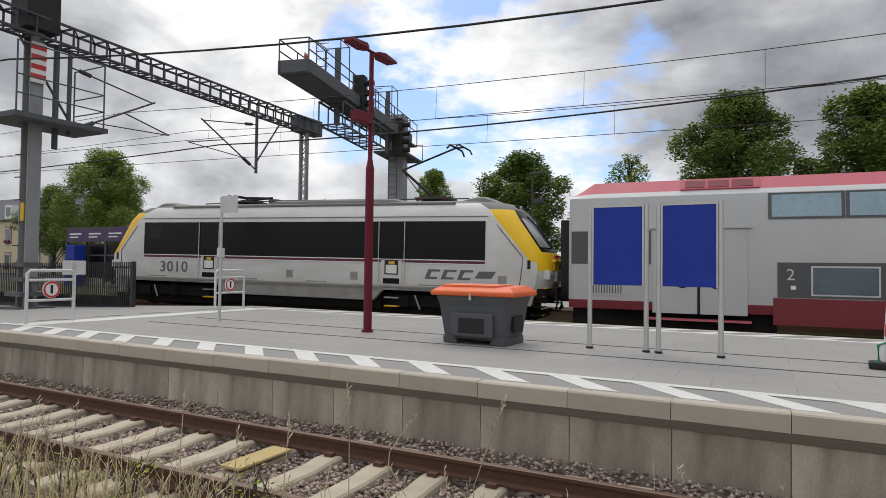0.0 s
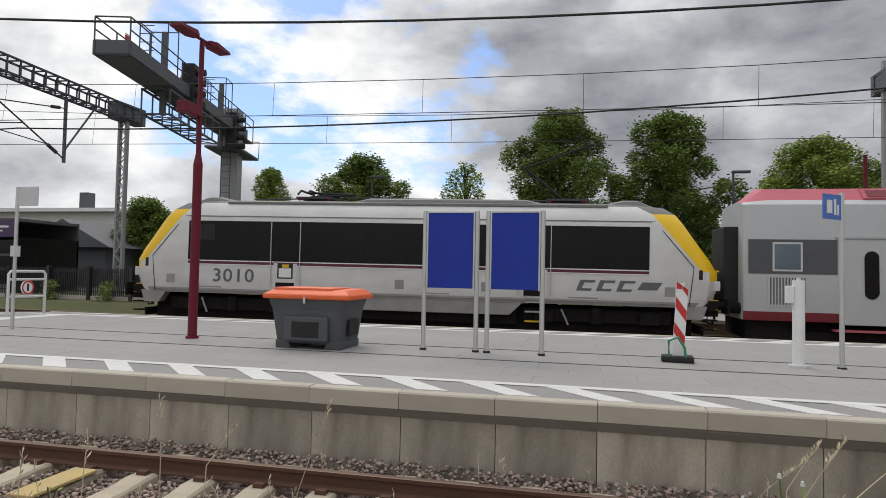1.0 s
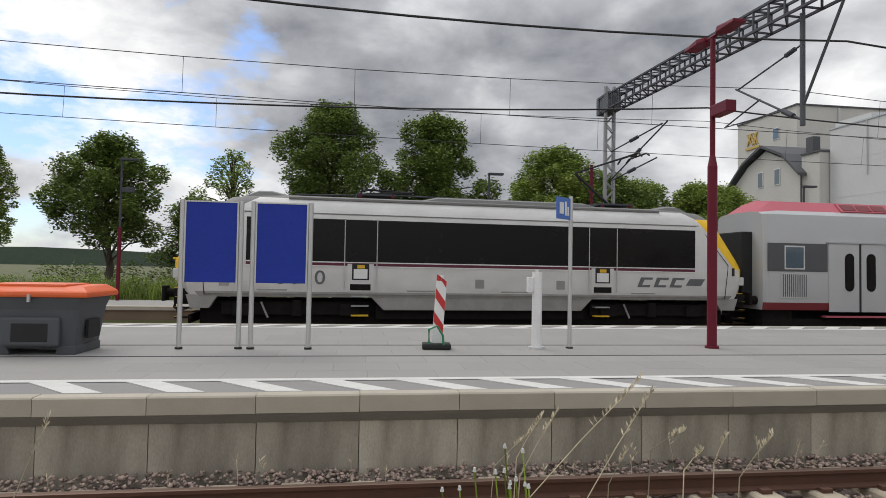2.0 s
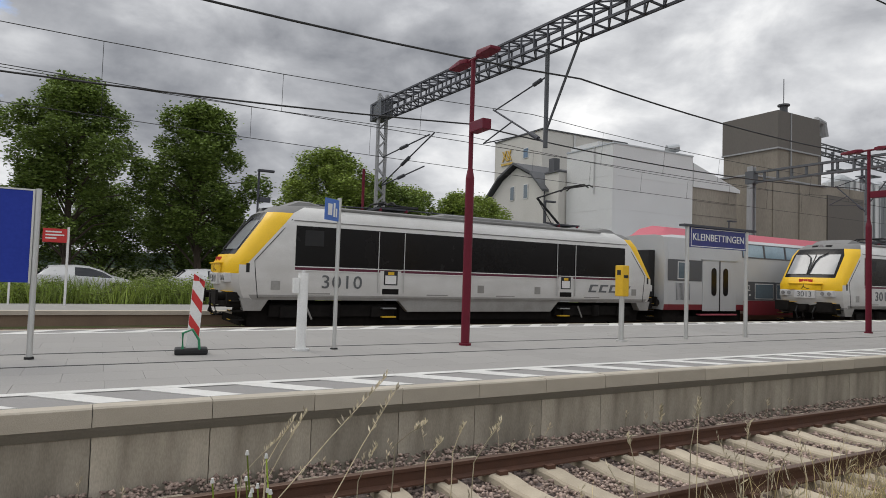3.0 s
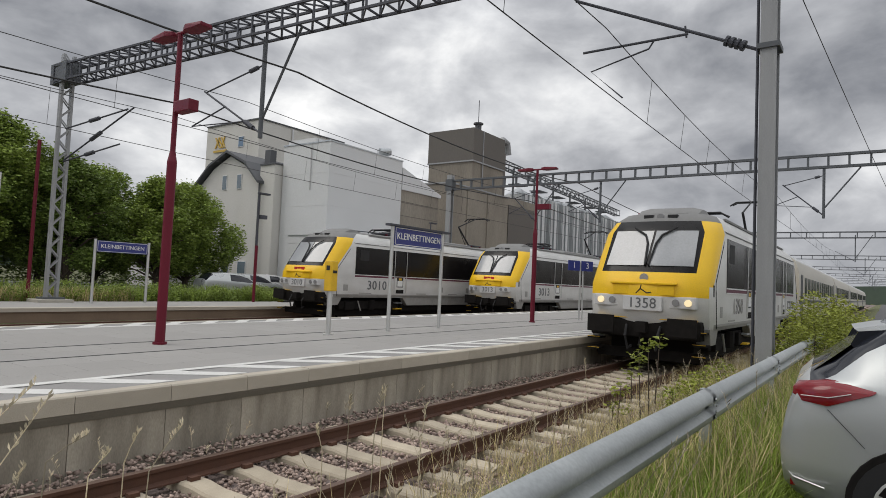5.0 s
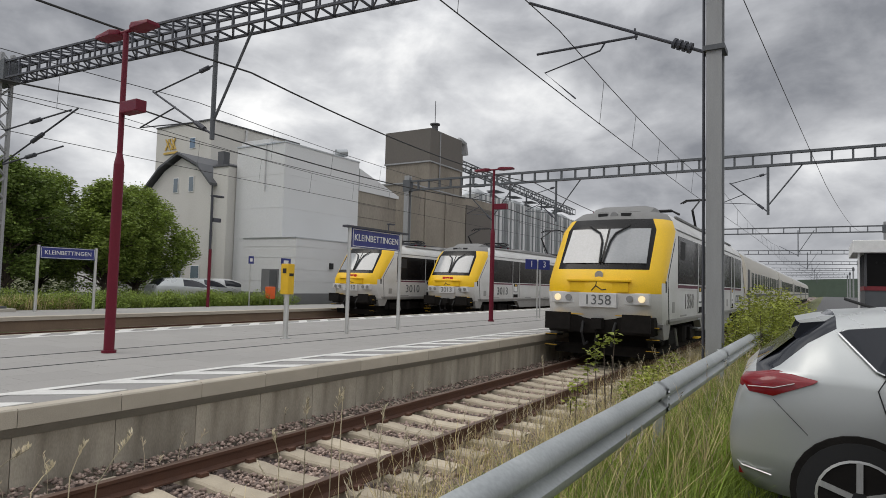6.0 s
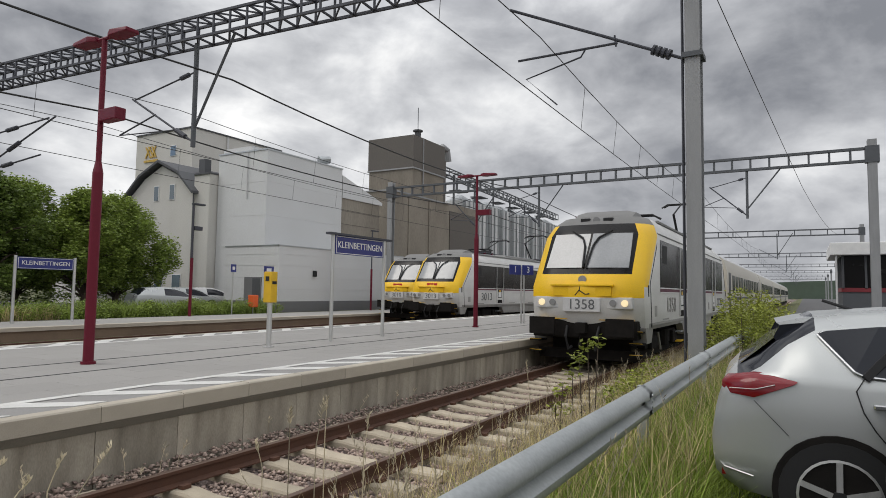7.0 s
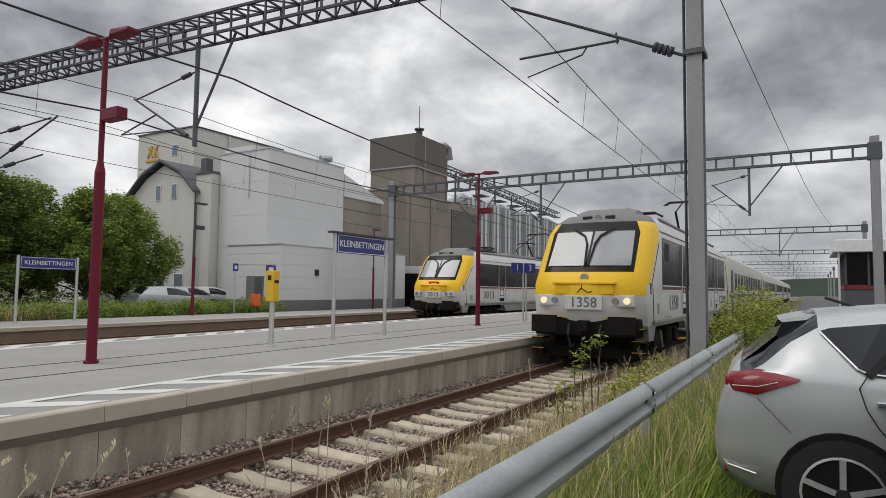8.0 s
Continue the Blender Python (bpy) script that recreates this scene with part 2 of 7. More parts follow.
CARGLASS = mat("tinted_car_glass", (0.012, 0.014, 0.02), 0.06, bump=0, spec=0.4)
TAILRED = mat("tail_lamp_red", (0.19, 0.005, 0.010), 0.15, bump=0, spec=0.5)
CHROME = mat("chrome_trim", (0.75, 0.75, 0.75), 0.15, 1.0, bump=0)
PLASTER = mat("white_cladding", (0.60, 0.605, 0.605), 0.7, col2=(0.53, 0.53, 0.525), scale=0.5, fine=15, bump=0.04, rand=0.03)
PLASTER_D = mat("grey_plinth", (0.17, 0.17, 0.175), 0.8, scale=1, fine=20)
RENDER_W = mat("off_white_render", (0.58, 0.565, 0.53), 0.85, col2=(0.46, 0.445, 0.41), scale=0.6, fine=20, bump=0.1, stretch=(1, 1, .4))
SLATE = mat("dark_slate_roof", (0.085, 0.088, 0.095), 0.7, scale=2, fine=20, bump=0.2)
BROWNCONC = mat("brown_stained_concrete", (0.29, 0.26, 0.215), 0.85, col2=(0.14, 0.12, 0.095), scale=0.35, fine=8, bump=0.1, stretch=(1, 1, .35), amount=0.85)
DARKCLAD = mat("dark_tower_cladding", (0.12, 0.108, 0.095), 0.7, col2=(0.085, 0.075, 0.066), scale=0.4, fine=10, bump=0.05, stretch=(1, 1, .3))
CORR = mat("corrugated_silo_zinc", (0.62, 0.63, 0.63), 0.5, 0.25, col2=(0.45, 0.455, 0.455), scale=0.8, fine=10, bump=0.05, stretch=(3, 3, .3))
GOLD = mat("gold_sign", (0.55, 0.36, 0.06), 0.5, bump=0)
PURPLE = mat("purple_fascia", (0.055, 0.03, 0.10), 0.4, scale=1, fine=20, bump=0)
BEIGE = mat("beige_house_render", (0.58, 0.50, 0.34), 0.85, col2=(0.5, 0.43, 0.29), scale=0.5, fine=15, bump=0.1)
STONETRIM = mat("sandstone_trim", (0.33, 0.25, 0.18), 0.85, bump=0.1)
DARKFENCE = mat("anthracite_fence", (0.035, 0.037, 0.04), 0.5, 0.2, bump=0)
BARK = mat("bark", (0.085, 0.065, 0.048), 0.95, scale=6, fine=30, bump=0.6, stretch=(1, 1, .3))
LEAF = leaf_mat("broad_leaf", (0.25, 0.32, 0.065), (0.12, 0.18, 0.036))
LEAF_D = leaf_mat("dark_leaf", (0.17, 0.235, 0.05), (0.08, 0.125, 0.028))
LEAF_Y = leaf_mat("young_leaf", (0.34, 0.36, 0.07), (0.20, 0.25, 0.045))
GRASS = leaf_mat("green_grass", (0.30, 0.39, 0.06), (0.135, 0.20, 0.033))
STRAW = leaf_mat("dry_grass", (0.60, 0.50, 0.27), (0.43, 0.35, 0.17))
STALK = leaf_mat("bleached_stalk", (0.60, 0.53, 0.40), (0.44, 0.37, 0.26))
FLOWER = mat("yellow_flower", (0.75, 0.5, 0.02), 0.7, bump=0)


# ---- mesh helpers ----
class M:
    """Vertices and faces gathered into one mesh; each face keeps a material slot."""

    def __init__(self):
        self.v, self.f, self.m = [], [], []

    def add(self, verts, faces, slot=0):
        k = len(self.v)
        self.v += [tuple(p) for p in verts]
        self.f += [tuple(i + k for i in q) for q in faces]
        self.m += [slot] * len(faces)
        return self

    def box(self, x0, y0, z0, x1, y1, z1, slot=0):
        v = [(x, y, z) for z in (z0, z1) for y in (y0, y1) for x in (x0, x1)]
        return self.add(v, [(0, 2, 3, 1), (4, 5, 7, 6), (0, 1, 5, 4), (2, 6, 7, 3), (0, 4, 6, 2), (1, 3, 7, 5)], slot)

    def beam(self, p, q, w, h=None, slot=0, up=(0, 0, 1)):
        p, q = Vector(p), Vector(q)
        h = h or w
        a = (q - p).normalized()
        s = a.cross(Vector(up))
        if s.length < 1e-4:
            s = Vector((1, 0, 0))
        s.normalize()
        u = s.cross(a)
        v = [c + s * i * w / 2 + u * j * h / 2 for c in (p, q) for i, j in ((-1, -1), (1, -1), (1, 1), (-1, 1))]
        return self.add(v, [(0, 3, 2, 1), (4, 5, 6, 7), (0, 1, 5, 4), (1, 2, 6, 5), (2, 3, 7, 6), (3, 0, 4, 7)], slot)

    def tube(self, pts, r, n=8, slot=0, r2=None, caps=True):
        pts = [Vector(p) for p in pts]
        k, L = len(self.v), len(pts)
        for i, p in enumerate(pts):
            a = (pts[min(i + 1, L - 1)] - pts[max(i - 1, 0)]).normalized()
            s = a.cross(Vector((0, 0, 1)))
            if s.length < 1e-3:
                s = Vector((1, 0, 0))
            s.normalize()
            u = s.cross(a)
            rr = r if r2 is None else r + (r2 - r) * i / max(1, L - 1)
            for j in range(n):
                t = 2 * math.pi * j / n
                self.v.append(tuple(p + s * rr * math.cos(t) + u * rr * math.sin(t)))
        for i in range(L - 1):
            for j in range(n):
                b, c = k + i * n + j, k + i * n + (j + 1) % n
                self.f.append((b, b + n, c + n, c)); self.m.append(slot)
        if caps:
            self.f += [tuple(k + j for j in range(n)), tuple(k + (L - 1) * n + n - 1 - j for j in range(n))]
            self.m += [slot, slot]
        return self

    def prism(self, poly, axis, a, b, slot=0):
        """A polygon given in the two other axes, drawn out along axis from a to b."""
        def at(u, v, w):
            return {"x": (w, u, v), "y": (u, w, v), "z": (u, v, w)}[axis]
        n = len(poly)
        v = [at(*p, a) for p in poly] + [at(*p, b) for p in poly]
        f = [tuple(range(n))[::-1], tuple(range(n, 2 * n))] + [(i, (i + 1) % n, n + (i + 1) % n, n + i) for i in range(n)]
        return self.add(v, f, slot)

    def loft(self, rings, slot=0, closed=True, ends=True, slots=None):
        k, n = len(self.v), len(rings[0])
        for r in rings:
            self.v += [tuple(p) for p in r]
        for i in range(len(rings) - 1):
            for j in range(n if closed else n - 1):
                b, c = k + i * n + j, k + i * n + (j + 1) % n
                self.f.append((b, c, c + n, b + n))
                self.m.append(slots(i, j) if slots else slot)
        if ends and closed:
            self.f += [tuple(k + j for j in range(n))[::-1], tuple(k + (len(rings) - 1) * n + j for j in range(n))]
            self.m += [slots(0, -1) if slots else slot, slots(len(rings) - 1, -1) if slots else slot]
        return self

    def mesh(self, name, mats, smooth=0, bevel=0.0, fix=True):
        me = bpy.data.meshes.new(name)
        me.from_pydata(self.v, [], self.f)
        for q in mats if isinstance(mats, (list, tuple)) else [mats]:
            me.materials.append(q)
        me.polygons.foreach_set("material_index", self.m)
        if fix or bevel:
            bm = bmesh.new()
            bm.from_mesh(me)
            if fix:
                bmesh.ops.recalc_face_normals(bm, faces=bm.faces)
            if bevel:
                es = [e for e in bm.edges if len(e.link_faces) == 2 and e.calc_face_angle(0) > 0.6]
                bmesh.ops.bevel(bm, geom=es, offset=bevel, segments=2, profile=0.6, affect="EDGES", clamp_overlap=True)
            bm.to_mesh(me)
            bm.free()
        if smooth:
            me.shade_smooth()
            me.set_sharp_from_angle(angle=radians(smooth))
        me.update()
        return me


def part(name, m, material, parent, label="", smooth=0, bevel=0.0, at=None, kind=""):
    ob = new(name, m.mesh(name, material, smooth, bevel))
    ob.parent = parent
    if at is not None:
        ob.matrix_basis = at
    return tagged(ob, label, kind=kind)


def single(name, m, material, label, category, smooth=0, bevel=0.0, group="", kind="", at=None, fix=True):
    ob = new(name, m.mesh(name, material, smooth, bevel, fix))
    if at is not None:
        ob.matrix_basis = at
    return tagged(ob, label, category, group, kind)


def thing(name, label, category, at=None, group="", kind=""):
    ob = new(name)
    ob.empty_display_size = 0.3
    if at is not None:
        ob.matrix_basis = at
    return tagged(ob, label, category, group, kind)


def lettering(name, text, size, material, parent, m, extrude=0.004, align="CENTER", width=1.0):
    c = bpy.data.curves.new(name, "FONT")
    c.body, c.size, c.extrude, c.align_x, c.align_y = text, size, extrude, align, "CENTER"
    c.space_character = width
    c.materials.append(material)
    c.resolution_u = 3
    ob = new(name, c)
    ob.parent = parent
    ob.matrix_basis = m
    return ob


FACE_NEAR = pose(0, 0, 0, 90, 0, 0)      # letters upright, read from -y
FACE_WEST = pose(0, 0, 0, 90, 0, -90)    # letters upright, read from -x


def put(x, y, z, m):
    return Matrix.Translation((x, y, z)) @ m


# ---- plan ----
PLAT, EDGE_N, EDGE_F, PLAT2, EDGE_2 = 0.60, 6.21, 13.75, 0.36, 22.7
TRACK1 = 4.715
PX = [-90, -40, -28, -20, -12, 0, 10, 20, 40, 300]
P3 = [13.6, 16.4, 17.35, 18.15, 19.1, 20.0, 20.5, 20.7, 21.0, 21.0]
P2 = [11.5, 13.6, 14.3, 14.9, 15.45, 16.2, 16.5, 16.6, 16.7, 16.7]


def smooth(x, ys):
    return float(np.mean([np.interp(x + d, PX, ys) for d in (-6, -3, 0, 3, 6)]))


def track2(x):
    return smooth(x, P2)


def track3(x):
    return smooth(x, P3)


# ---- ground: one sheet ----
def ground_height(x, y):
    ys = [-400, 0.75, 1.35, 2.3, 3.2, 3.5, 6.3, 14, 14.5, 22.6, 23.2, 26.5, 34, 700]
    zs = [0.27, 0.27, 0.20, -0.05, -0.22, -0.26, -0.25, -0.2, -0.22, -0.22, 0.2, 0.32, 0.34, 0.34]
    return float(np.interp(y, ys, zs))


def build_ground():
    m = M()
    xs = [-700, -200, -90, -60, -40, -28, -20, -13, -6, 0, 6, 12, 20, 30, 45, 70, 110, 200, 400, 900]
    ys = [-700, -200, -40, -10, 0.75, 1.35, 2.3, 3.2, 3.5, 6.3, 14, 14.5, 22.6, 23.2, 26.5, 30, 34, 60, 200, 700]
    n = len(xs)
    m.v = [(x, y, ground_height(x, y)) for y in ys for x in xs]
    for j in range(len(ys) - 1):
        c = (ys[j] + ys[j + 1]) / 2
        slot = 0 if c < 0.75 else 1 if c < 2.9 else 2 if c < 22.9 else 1 if c < 31 else 0
        if abs(c) > 60:
            slot = 1
        for i in range(n - 1):
            k = j * n + i
            m.f.append((k, k + 1, k + n + 1, k + n)); m.m.append(slot)
    single("ground", m, [ASPHALT, SOIL, BALLAST], "asphalt, rough grass and ballast of the station yard", "ground", kind="structure")


def build_far_land():
    m = M()
    rnd = random.Random(5)
    for ring, (d, h) in enumerate(((420, 9), (650, 20))):
        pts = []
        for i in range(73):
            a = 2 * math.pi * i / 72
            hh = h * (0.45 + 0.55 * noise.noise(Vector((math.cos(a) * 3 + ring * 7, math.sin(a) * 3, ring))) + 0.3)
            pts.append((math.cos(a) * d, math.sin(a) * d, hh))
        for a, b in zip(pts, pts[1:]):
            m.add([(a[0], a[1], -2), (b[0], b[1], -2), b, a], [(0, 1, 2, 3)])
    # woods green lightened in the colour to stand for distance haze
    single("backdrop", m, mat("hazed_far_woods", (0.085, 0.115, 0.085), 0.95, col2=(0.055, 0.08, 0.06), scale=0.03, fine=0.4, bump=0), "low wooded hills on the horizon", "hills", kind="structure", fix=False)


# ---- island platform ----
def build_island():
    x0, x1 = -13.2, 230.0
    isl = thing("platform", "long island platform of grey paving with concrete edges", "platform", kind="structure")
    core = M().box(x0, EDGE_N + 0.30, -0.3, x1, EDGE_F - 0.3, PLAT - 0.012)
    part("core", core, PAVING, isl)
    pitch = 0.975
    # near edge: slab and wall panel by the metre
    slab = M().prism([(EDGE_N, PLAT - 0.17), (EDGE_N + 0.17, PLAT - 0.17), (EDGE_N + 0.17, PLAT), (EDGE_N + 0.015, PLAT), (EDGE_N, PLAT - 0.015)], "x", 0.003, pitch - 0.003).mesh("edge_slab", CAP)
    panel = M().prism([(EDGE_N + 0.085, -0.3), (EDGE_N + 0.3, -0.3), (EDGE_N + 0.3, PLAT - 0.17), (EDGE_N + 0.085, PLAT - 0.17)], "x", 0.004, pitch - 0.004).mesh("wall_panel", WALL_PANEL)
    # lip coloured darker for the stain and shade below the slab
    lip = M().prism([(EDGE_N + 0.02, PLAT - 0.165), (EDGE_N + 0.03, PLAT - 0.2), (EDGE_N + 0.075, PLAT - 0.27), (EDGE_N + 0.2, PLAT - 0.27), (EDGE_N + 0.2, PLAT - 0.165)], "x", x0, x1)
    part("shadow_gap", lip, LIP_SHADE, isl, "strip coloured dark for stain and shade under the edge slab")
    long_slab, long_panel = M(), M()
    k0 = int((x0 + 0.67) / pitch)
    for k in range(k0 - 1, int((x1 + 0.67) / pitch)):
        x = -0.67 + k * pitch
        if x < 45:
            for nm, me in (("edge_slab", slab), ("wall_panel", panel)):
                o = new(nm, me)
                o.parent = isl
                o.location = (x, 0, (0.004 * math.sin(k * 7.3)) if nm == "edge_slab" else 0)
    part("edge_slab", M().box(45.2, EDGE_N, PLAT - 0.17, x1, EDGE_N + 0.17, PLAT), CAP, isl)
    part("wall_panel", M().box(45.2, EDGE_N + 0.085, -0.3, x1, EDGE_N + 0.3, PLAT - 0.17), WALL_PANEL, isl)
    # far edge
    part("far_edge_slab", M().box(x0, EDGE_F - 0.17, PLAT - 0.17, x1, EDGE_F, PLAT), CAP, isl)
    part("far_wall", M().box(x0, EDGE_F - 0.3, -0.3, x1, EDGE_F - 0.08, PLAT - 0.17), WALL_PANEL, isl)
    # paving slabs between the bands: two flush fields and a dark marked strip at each edge
    part("marked_strip", M().box(x0, EDGE_N + 0.172, PLAT - 0.4, x1, 7.02, PLAT - 0.004), PAVING_DARK, isl, "darker paving strip beside the edge")
    part("marked_strip", M().box(x0, 12.93, PLAT - 0.05, x1, EDGE_F - 0.172, PLAT - 0.004), PAVING_DARK, isl, "darker paving strip beside the edge")
    field = M()
    rows = [7.02, 7.62, 8.22, 8.83, 9.47, 10.05, 10.7, 11.45, 12.2, 12.93]
    for r, (a, b) in enumerate(zip(rows, rows[1:])):
        x = x0 + (0.4 if r % 2 else 0.0)
        one = M().box(0.0015, a + 0.0015, PLAT - 0.05, 0.7985, b - 0.0015, PLAT).mesh("paving_slab", PAVING)
        while x < 70:
            if -6.5 < x < 9.5:
                o = new("paving_slab", one)
                o.parent, o.location.x = isl, x
            else:
                field.box(x + 0.003, a + 0.003, PLAT - 0.05, min(x + 0.8, 70) - 0.003, b - 0.003, PLAT)
            x += 0.8
    field.box(70, 7.02, PLAT - 0.05, x1, 12.93, PLAT)
    part("paving_slabs", field, PAVING, isl, kind="stuff")
    for y in (8.83, 10.05):
        part("drain_groove", M().box(x0 + 2, y - 0.022, PLAT - 0.03, x1, y + 0.022, PLAT + 0.005), GROOVE, isl, "dark narrow drainage groove")
    # painted line and slanted bars
    for y, sgn in ((7.02, -1), (12.93, 1)):
        part("white_line", M().box(x0, y - 0.06, PLAT + 0.001, x1, y + 0.07, PLAT + 0.006), PAINT, isl)
        bar = M().prism([(0.0, y), (0.34, y), (0.34 + 0.62, y + sgn * 0.63), (0.62, y + sgn * 0.63)], "z", PLAT - 0.003, PLAT + 0.005).mesh("white_bar", PAINT)
        for k in range(-13, 62):
            o = new("white_bar", bar)
            o.parent = isl
            o.location.x = -0.28 + k * 0.925
    # diagonal line at the platform's end
    part("white_line", M().prism([(-12.75, 7.1), (-12.2, 7.1), (-11.9, 12.9), (-12.45, 12.9)], "z", PLAT, PLAT + 0.007), PAINT, isl)
    end = thing("path", "grey paved path beyond the platform's end", "path", kind="structure")
    part("paving", M().loft([[(-13.2, 6.5, -0.3), (-13.2, 13.6, -0.3), (-13.2, 13.6, PLAT - 0.002), (-13.2, 6.5, PLAT - 0.002)], [(-22, 6.5, -0.3), (-22, 13.2, -0.3), (-22, 13.2, 0.3), (-22, 6.5, 0.3)], [(-90, 6.5, -0.3), (-90, 10.4, -0.3), (-90, 10.4, 0.26), (-90, 6.5, 0.26)]]), PAVING, end)


def build_platform2():
    p = thing("platform_2", "low side platform with a concrete edge", "platform", kind="structure")
    x0, x1 = -17.0, 230.0
    part("deck", M().box(x0, EDGE_2 + 0.25, 0, x1, 26.9, PLAT2), PAVING, p)
    part("edge_slab", M().box(x0, EDGE_2, PLAT2 - 0.12, x1, EDGE_2 + 0.5, PLAT2 + 0.006), CAP, p)
    part("wall", M().box(x0, EDGE_2 + 0.06, -0.35, x1, EDGE_2 + 0.25, PLAT2 - 0.12), BRAKEDUST, p, "rust-brown stained wall")


# ---- tracks ----
RAIL = [(-0.07, -0.165), (0.07, -0.165), (0.07, -0.15), (0.012, -0.13), (0.012, -0.045), (0.036, -0.035), (0.036, -0.004), (0.028, 0.0), (-0.028, 0.0), (-0.036, -0.004), (-0.036, -0.035), (-0.012, -0.045), (-0.012, -0.13), (-0.07, -0.15)]


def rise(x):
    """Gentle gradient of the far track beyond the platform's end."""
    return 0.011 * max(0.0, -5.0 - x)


def rail_mesh(line, off, slope=None):
    m = M()
    rings = []
    for i, (x, y) in enumerate(line):
        a, b = line[max(i - 1, 0)], line[min(i + 1, len(line) - 1)]
        h = math.atan2(b[1] - a[1], b[0] - a[0])
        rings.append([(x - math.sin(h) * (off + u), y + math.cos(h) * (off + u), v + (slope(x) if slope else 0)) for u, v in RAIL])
    return m.loft(rings, slots=lambda i, j: 1 if j in (6, 7, 8) else 0)


SLEEPER_FORM = None


def build_track(name, centre, x0, x1, near, slope=None):
    t = thing(name, "railway track with rusty rails on pale concrete sleepers", "track", kind="structure")
    step = (x1 - x0) / max(1, int((x1 - x0) / (40 if near else 6)))
    line = [(x0 + i * step, centre(x0 + i * step)) for i in range(int(round((x1 - x0) / step)) + 1)]
    for s in (-0.7525, 0.7525):
        part("rail", rail_mesh(line, s, slope), [RUST, RAILTOP], t, "rusty steel rail", smooth=25)
    if not near:
        m = M()
        x = x0
        while x < min(x1, 120):
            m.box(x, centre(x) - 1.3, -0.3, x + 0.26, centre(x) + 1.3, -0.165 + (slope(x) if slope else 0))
            x += 0.62
        part("sleepers", m, SLEEPER, t, kind="stuff")
        return
    secs = [(-1.3, 0.1, 0.0), (-0.95, 0.105, 0.0), (-0.52, 0.105, 0.0), (-0.3, 0.1, -0.025), (0.3, 0.1, -0.025), (0.52, 0.105, 0.0), (0.95, 0.105, 0.0), (1.3, 0.1, 0.0)]
    rings = [[(-w - 0.035, y, -0.35), (w + 0.035, y, -0.35), (w + 0.02, y, z - 0.185), (w, y, z - 0.163), (-w, y, z - 0.163), (-w - 0.02, y, z - 0.185)] for y, w, z in secs]
    me = M().loft(rings).mesh("sleeper", SLEEPER)
    clip = M()
    for s in (-0.7525, 0.7525):
        for d in (-0.12, 0.12):
            clip.box(-0.05, s + d - 0.035, -0.165, 0.05, s + d + 0.035, -0.125)
    cm = clip.mesh("rail_clips", RUST)
    rnd = random.Random(3)
    k = 0
    x = -16.0
    while x < 60:
        o = new("sleeper", me)
        o.parent = t
        o.location = (x, centre(x), rnd.uniform(-0.01, 0.006))
        o.rotation_euler.z = rnd.uniform(-0.012, 0.012)
        c = new("rail_clips", cm)
        c.parent = o
        x += 0.605
        k += 1
    far = M()
    for i in range(300):
        far.box(x, centre(x) - 1.3, -0.3, x + 0.24, centre(x) + 1.3, -0.165)
        x += 0.605
    part("sleepers", far, SLEEPER, t, kind="stuff")
    part("yellow_plate", M().box(-4.62, 4.55, -0.165, -4.36, 5.3, -0.135), SLEEPER_Y, t, "yellow-painted sleeper top", bevel=0.01)


def build_stones():
    """Loose ballast as one mesh of broken stones."""
    rng = np.random.default_rng(4)
    base = np.array([(0, 0, 1), (0.9, 0, 0.1), (0.2, 0.85, 0), (-0.8, 0.5, 0.1), (-0.7, -0.6, 0), (0.3, -0.9, 0.1), (0, 0, -0.8)])
    tri = np.array([(0, 1, 2), (0, 2, 3), (0, 3, 4), (0, 4, 5), (0, 5, 1), (6, 2, 1), (6, 3, 2), (6, 4, 3), (6, 5, 4), (6, 1, 5)])
    xs, ys = [], []
    for a, b, dens in ((-9, 9, 520), (9, 16, 300), (16, 34, 110), (-17, -9, 260)):
        n = int((b - a) * 3.3 * dens)
        xs.append(rng.uniform(a, b, n)); ys.append(rng.uniform(2.95, 6.28, n))
    x, y = np.concatenate(xs), np.concatenate(ys)
    keep = (abs(abs(y - TRACK1) - 0.7525) > 0.085)
    x, y = x[keep], y[keep]
    n = len(x)
    s = rng.uniform(0.016, 0.037, n)
    bank = np.interp(y, [2.9, 3.3, 3.9, 5.5, 5.9, 6.28], [-0.23, -0.235, -0.235, -0.235, -0.20, -0.13])
    over = (np.mod(x + 16.0 + 0.11, 0.605) < 0.22) & (abs(y - TRACK1) < 1.3)
    z = bank + rng.uniform(-0.02, 0.016, n) - over * 0.05
    a = rng.uniform(0, 2 * np.pi, n)
    v = base[None] * (1 + rng.uniform(-0.3, 0.3, (n, 7, 1)))
    v = v * np.stack([rng.uniform(0.8, 1.4, n), rng.uniform(0.7, 1.1, n), rng.uniform(0.5, 0.95, n)], 1)[:, None]
    t = rng.uniform(-0.7, 0.7, n)
    vy = v[..., 1] * np.cos(t)[:, None] - v[..., 2] * np.sin(t)[:, None]
    vz = v[..., 1] * np.sin(t)[:, None] + v[..., 2] * np.cos(t)[:, None]
    vx = v[..., 0] * np.cos(a)[:, None] - vy * np.sin(a)[:, None]
    vy = v[..., 0] * np.sin(a)[:, None] + vy * np.cos(a)[:, None]
    co = np.stack([vx, vy, vz], -1) * s[:, None, None] + np.stack([x, y, z], 1)[:, None]
    faces = (tri[None] + 7 * np.arange(n)[:, None, None]).reshape(-1, 3)
    ob = new("ballast", tri_mesh("ballast", co.reshape(-1, 3), faces, STONE))
    tagged(ob, "loose reddish-grey broken ballast stones round the sleepers", "ballast", kind="stuff")


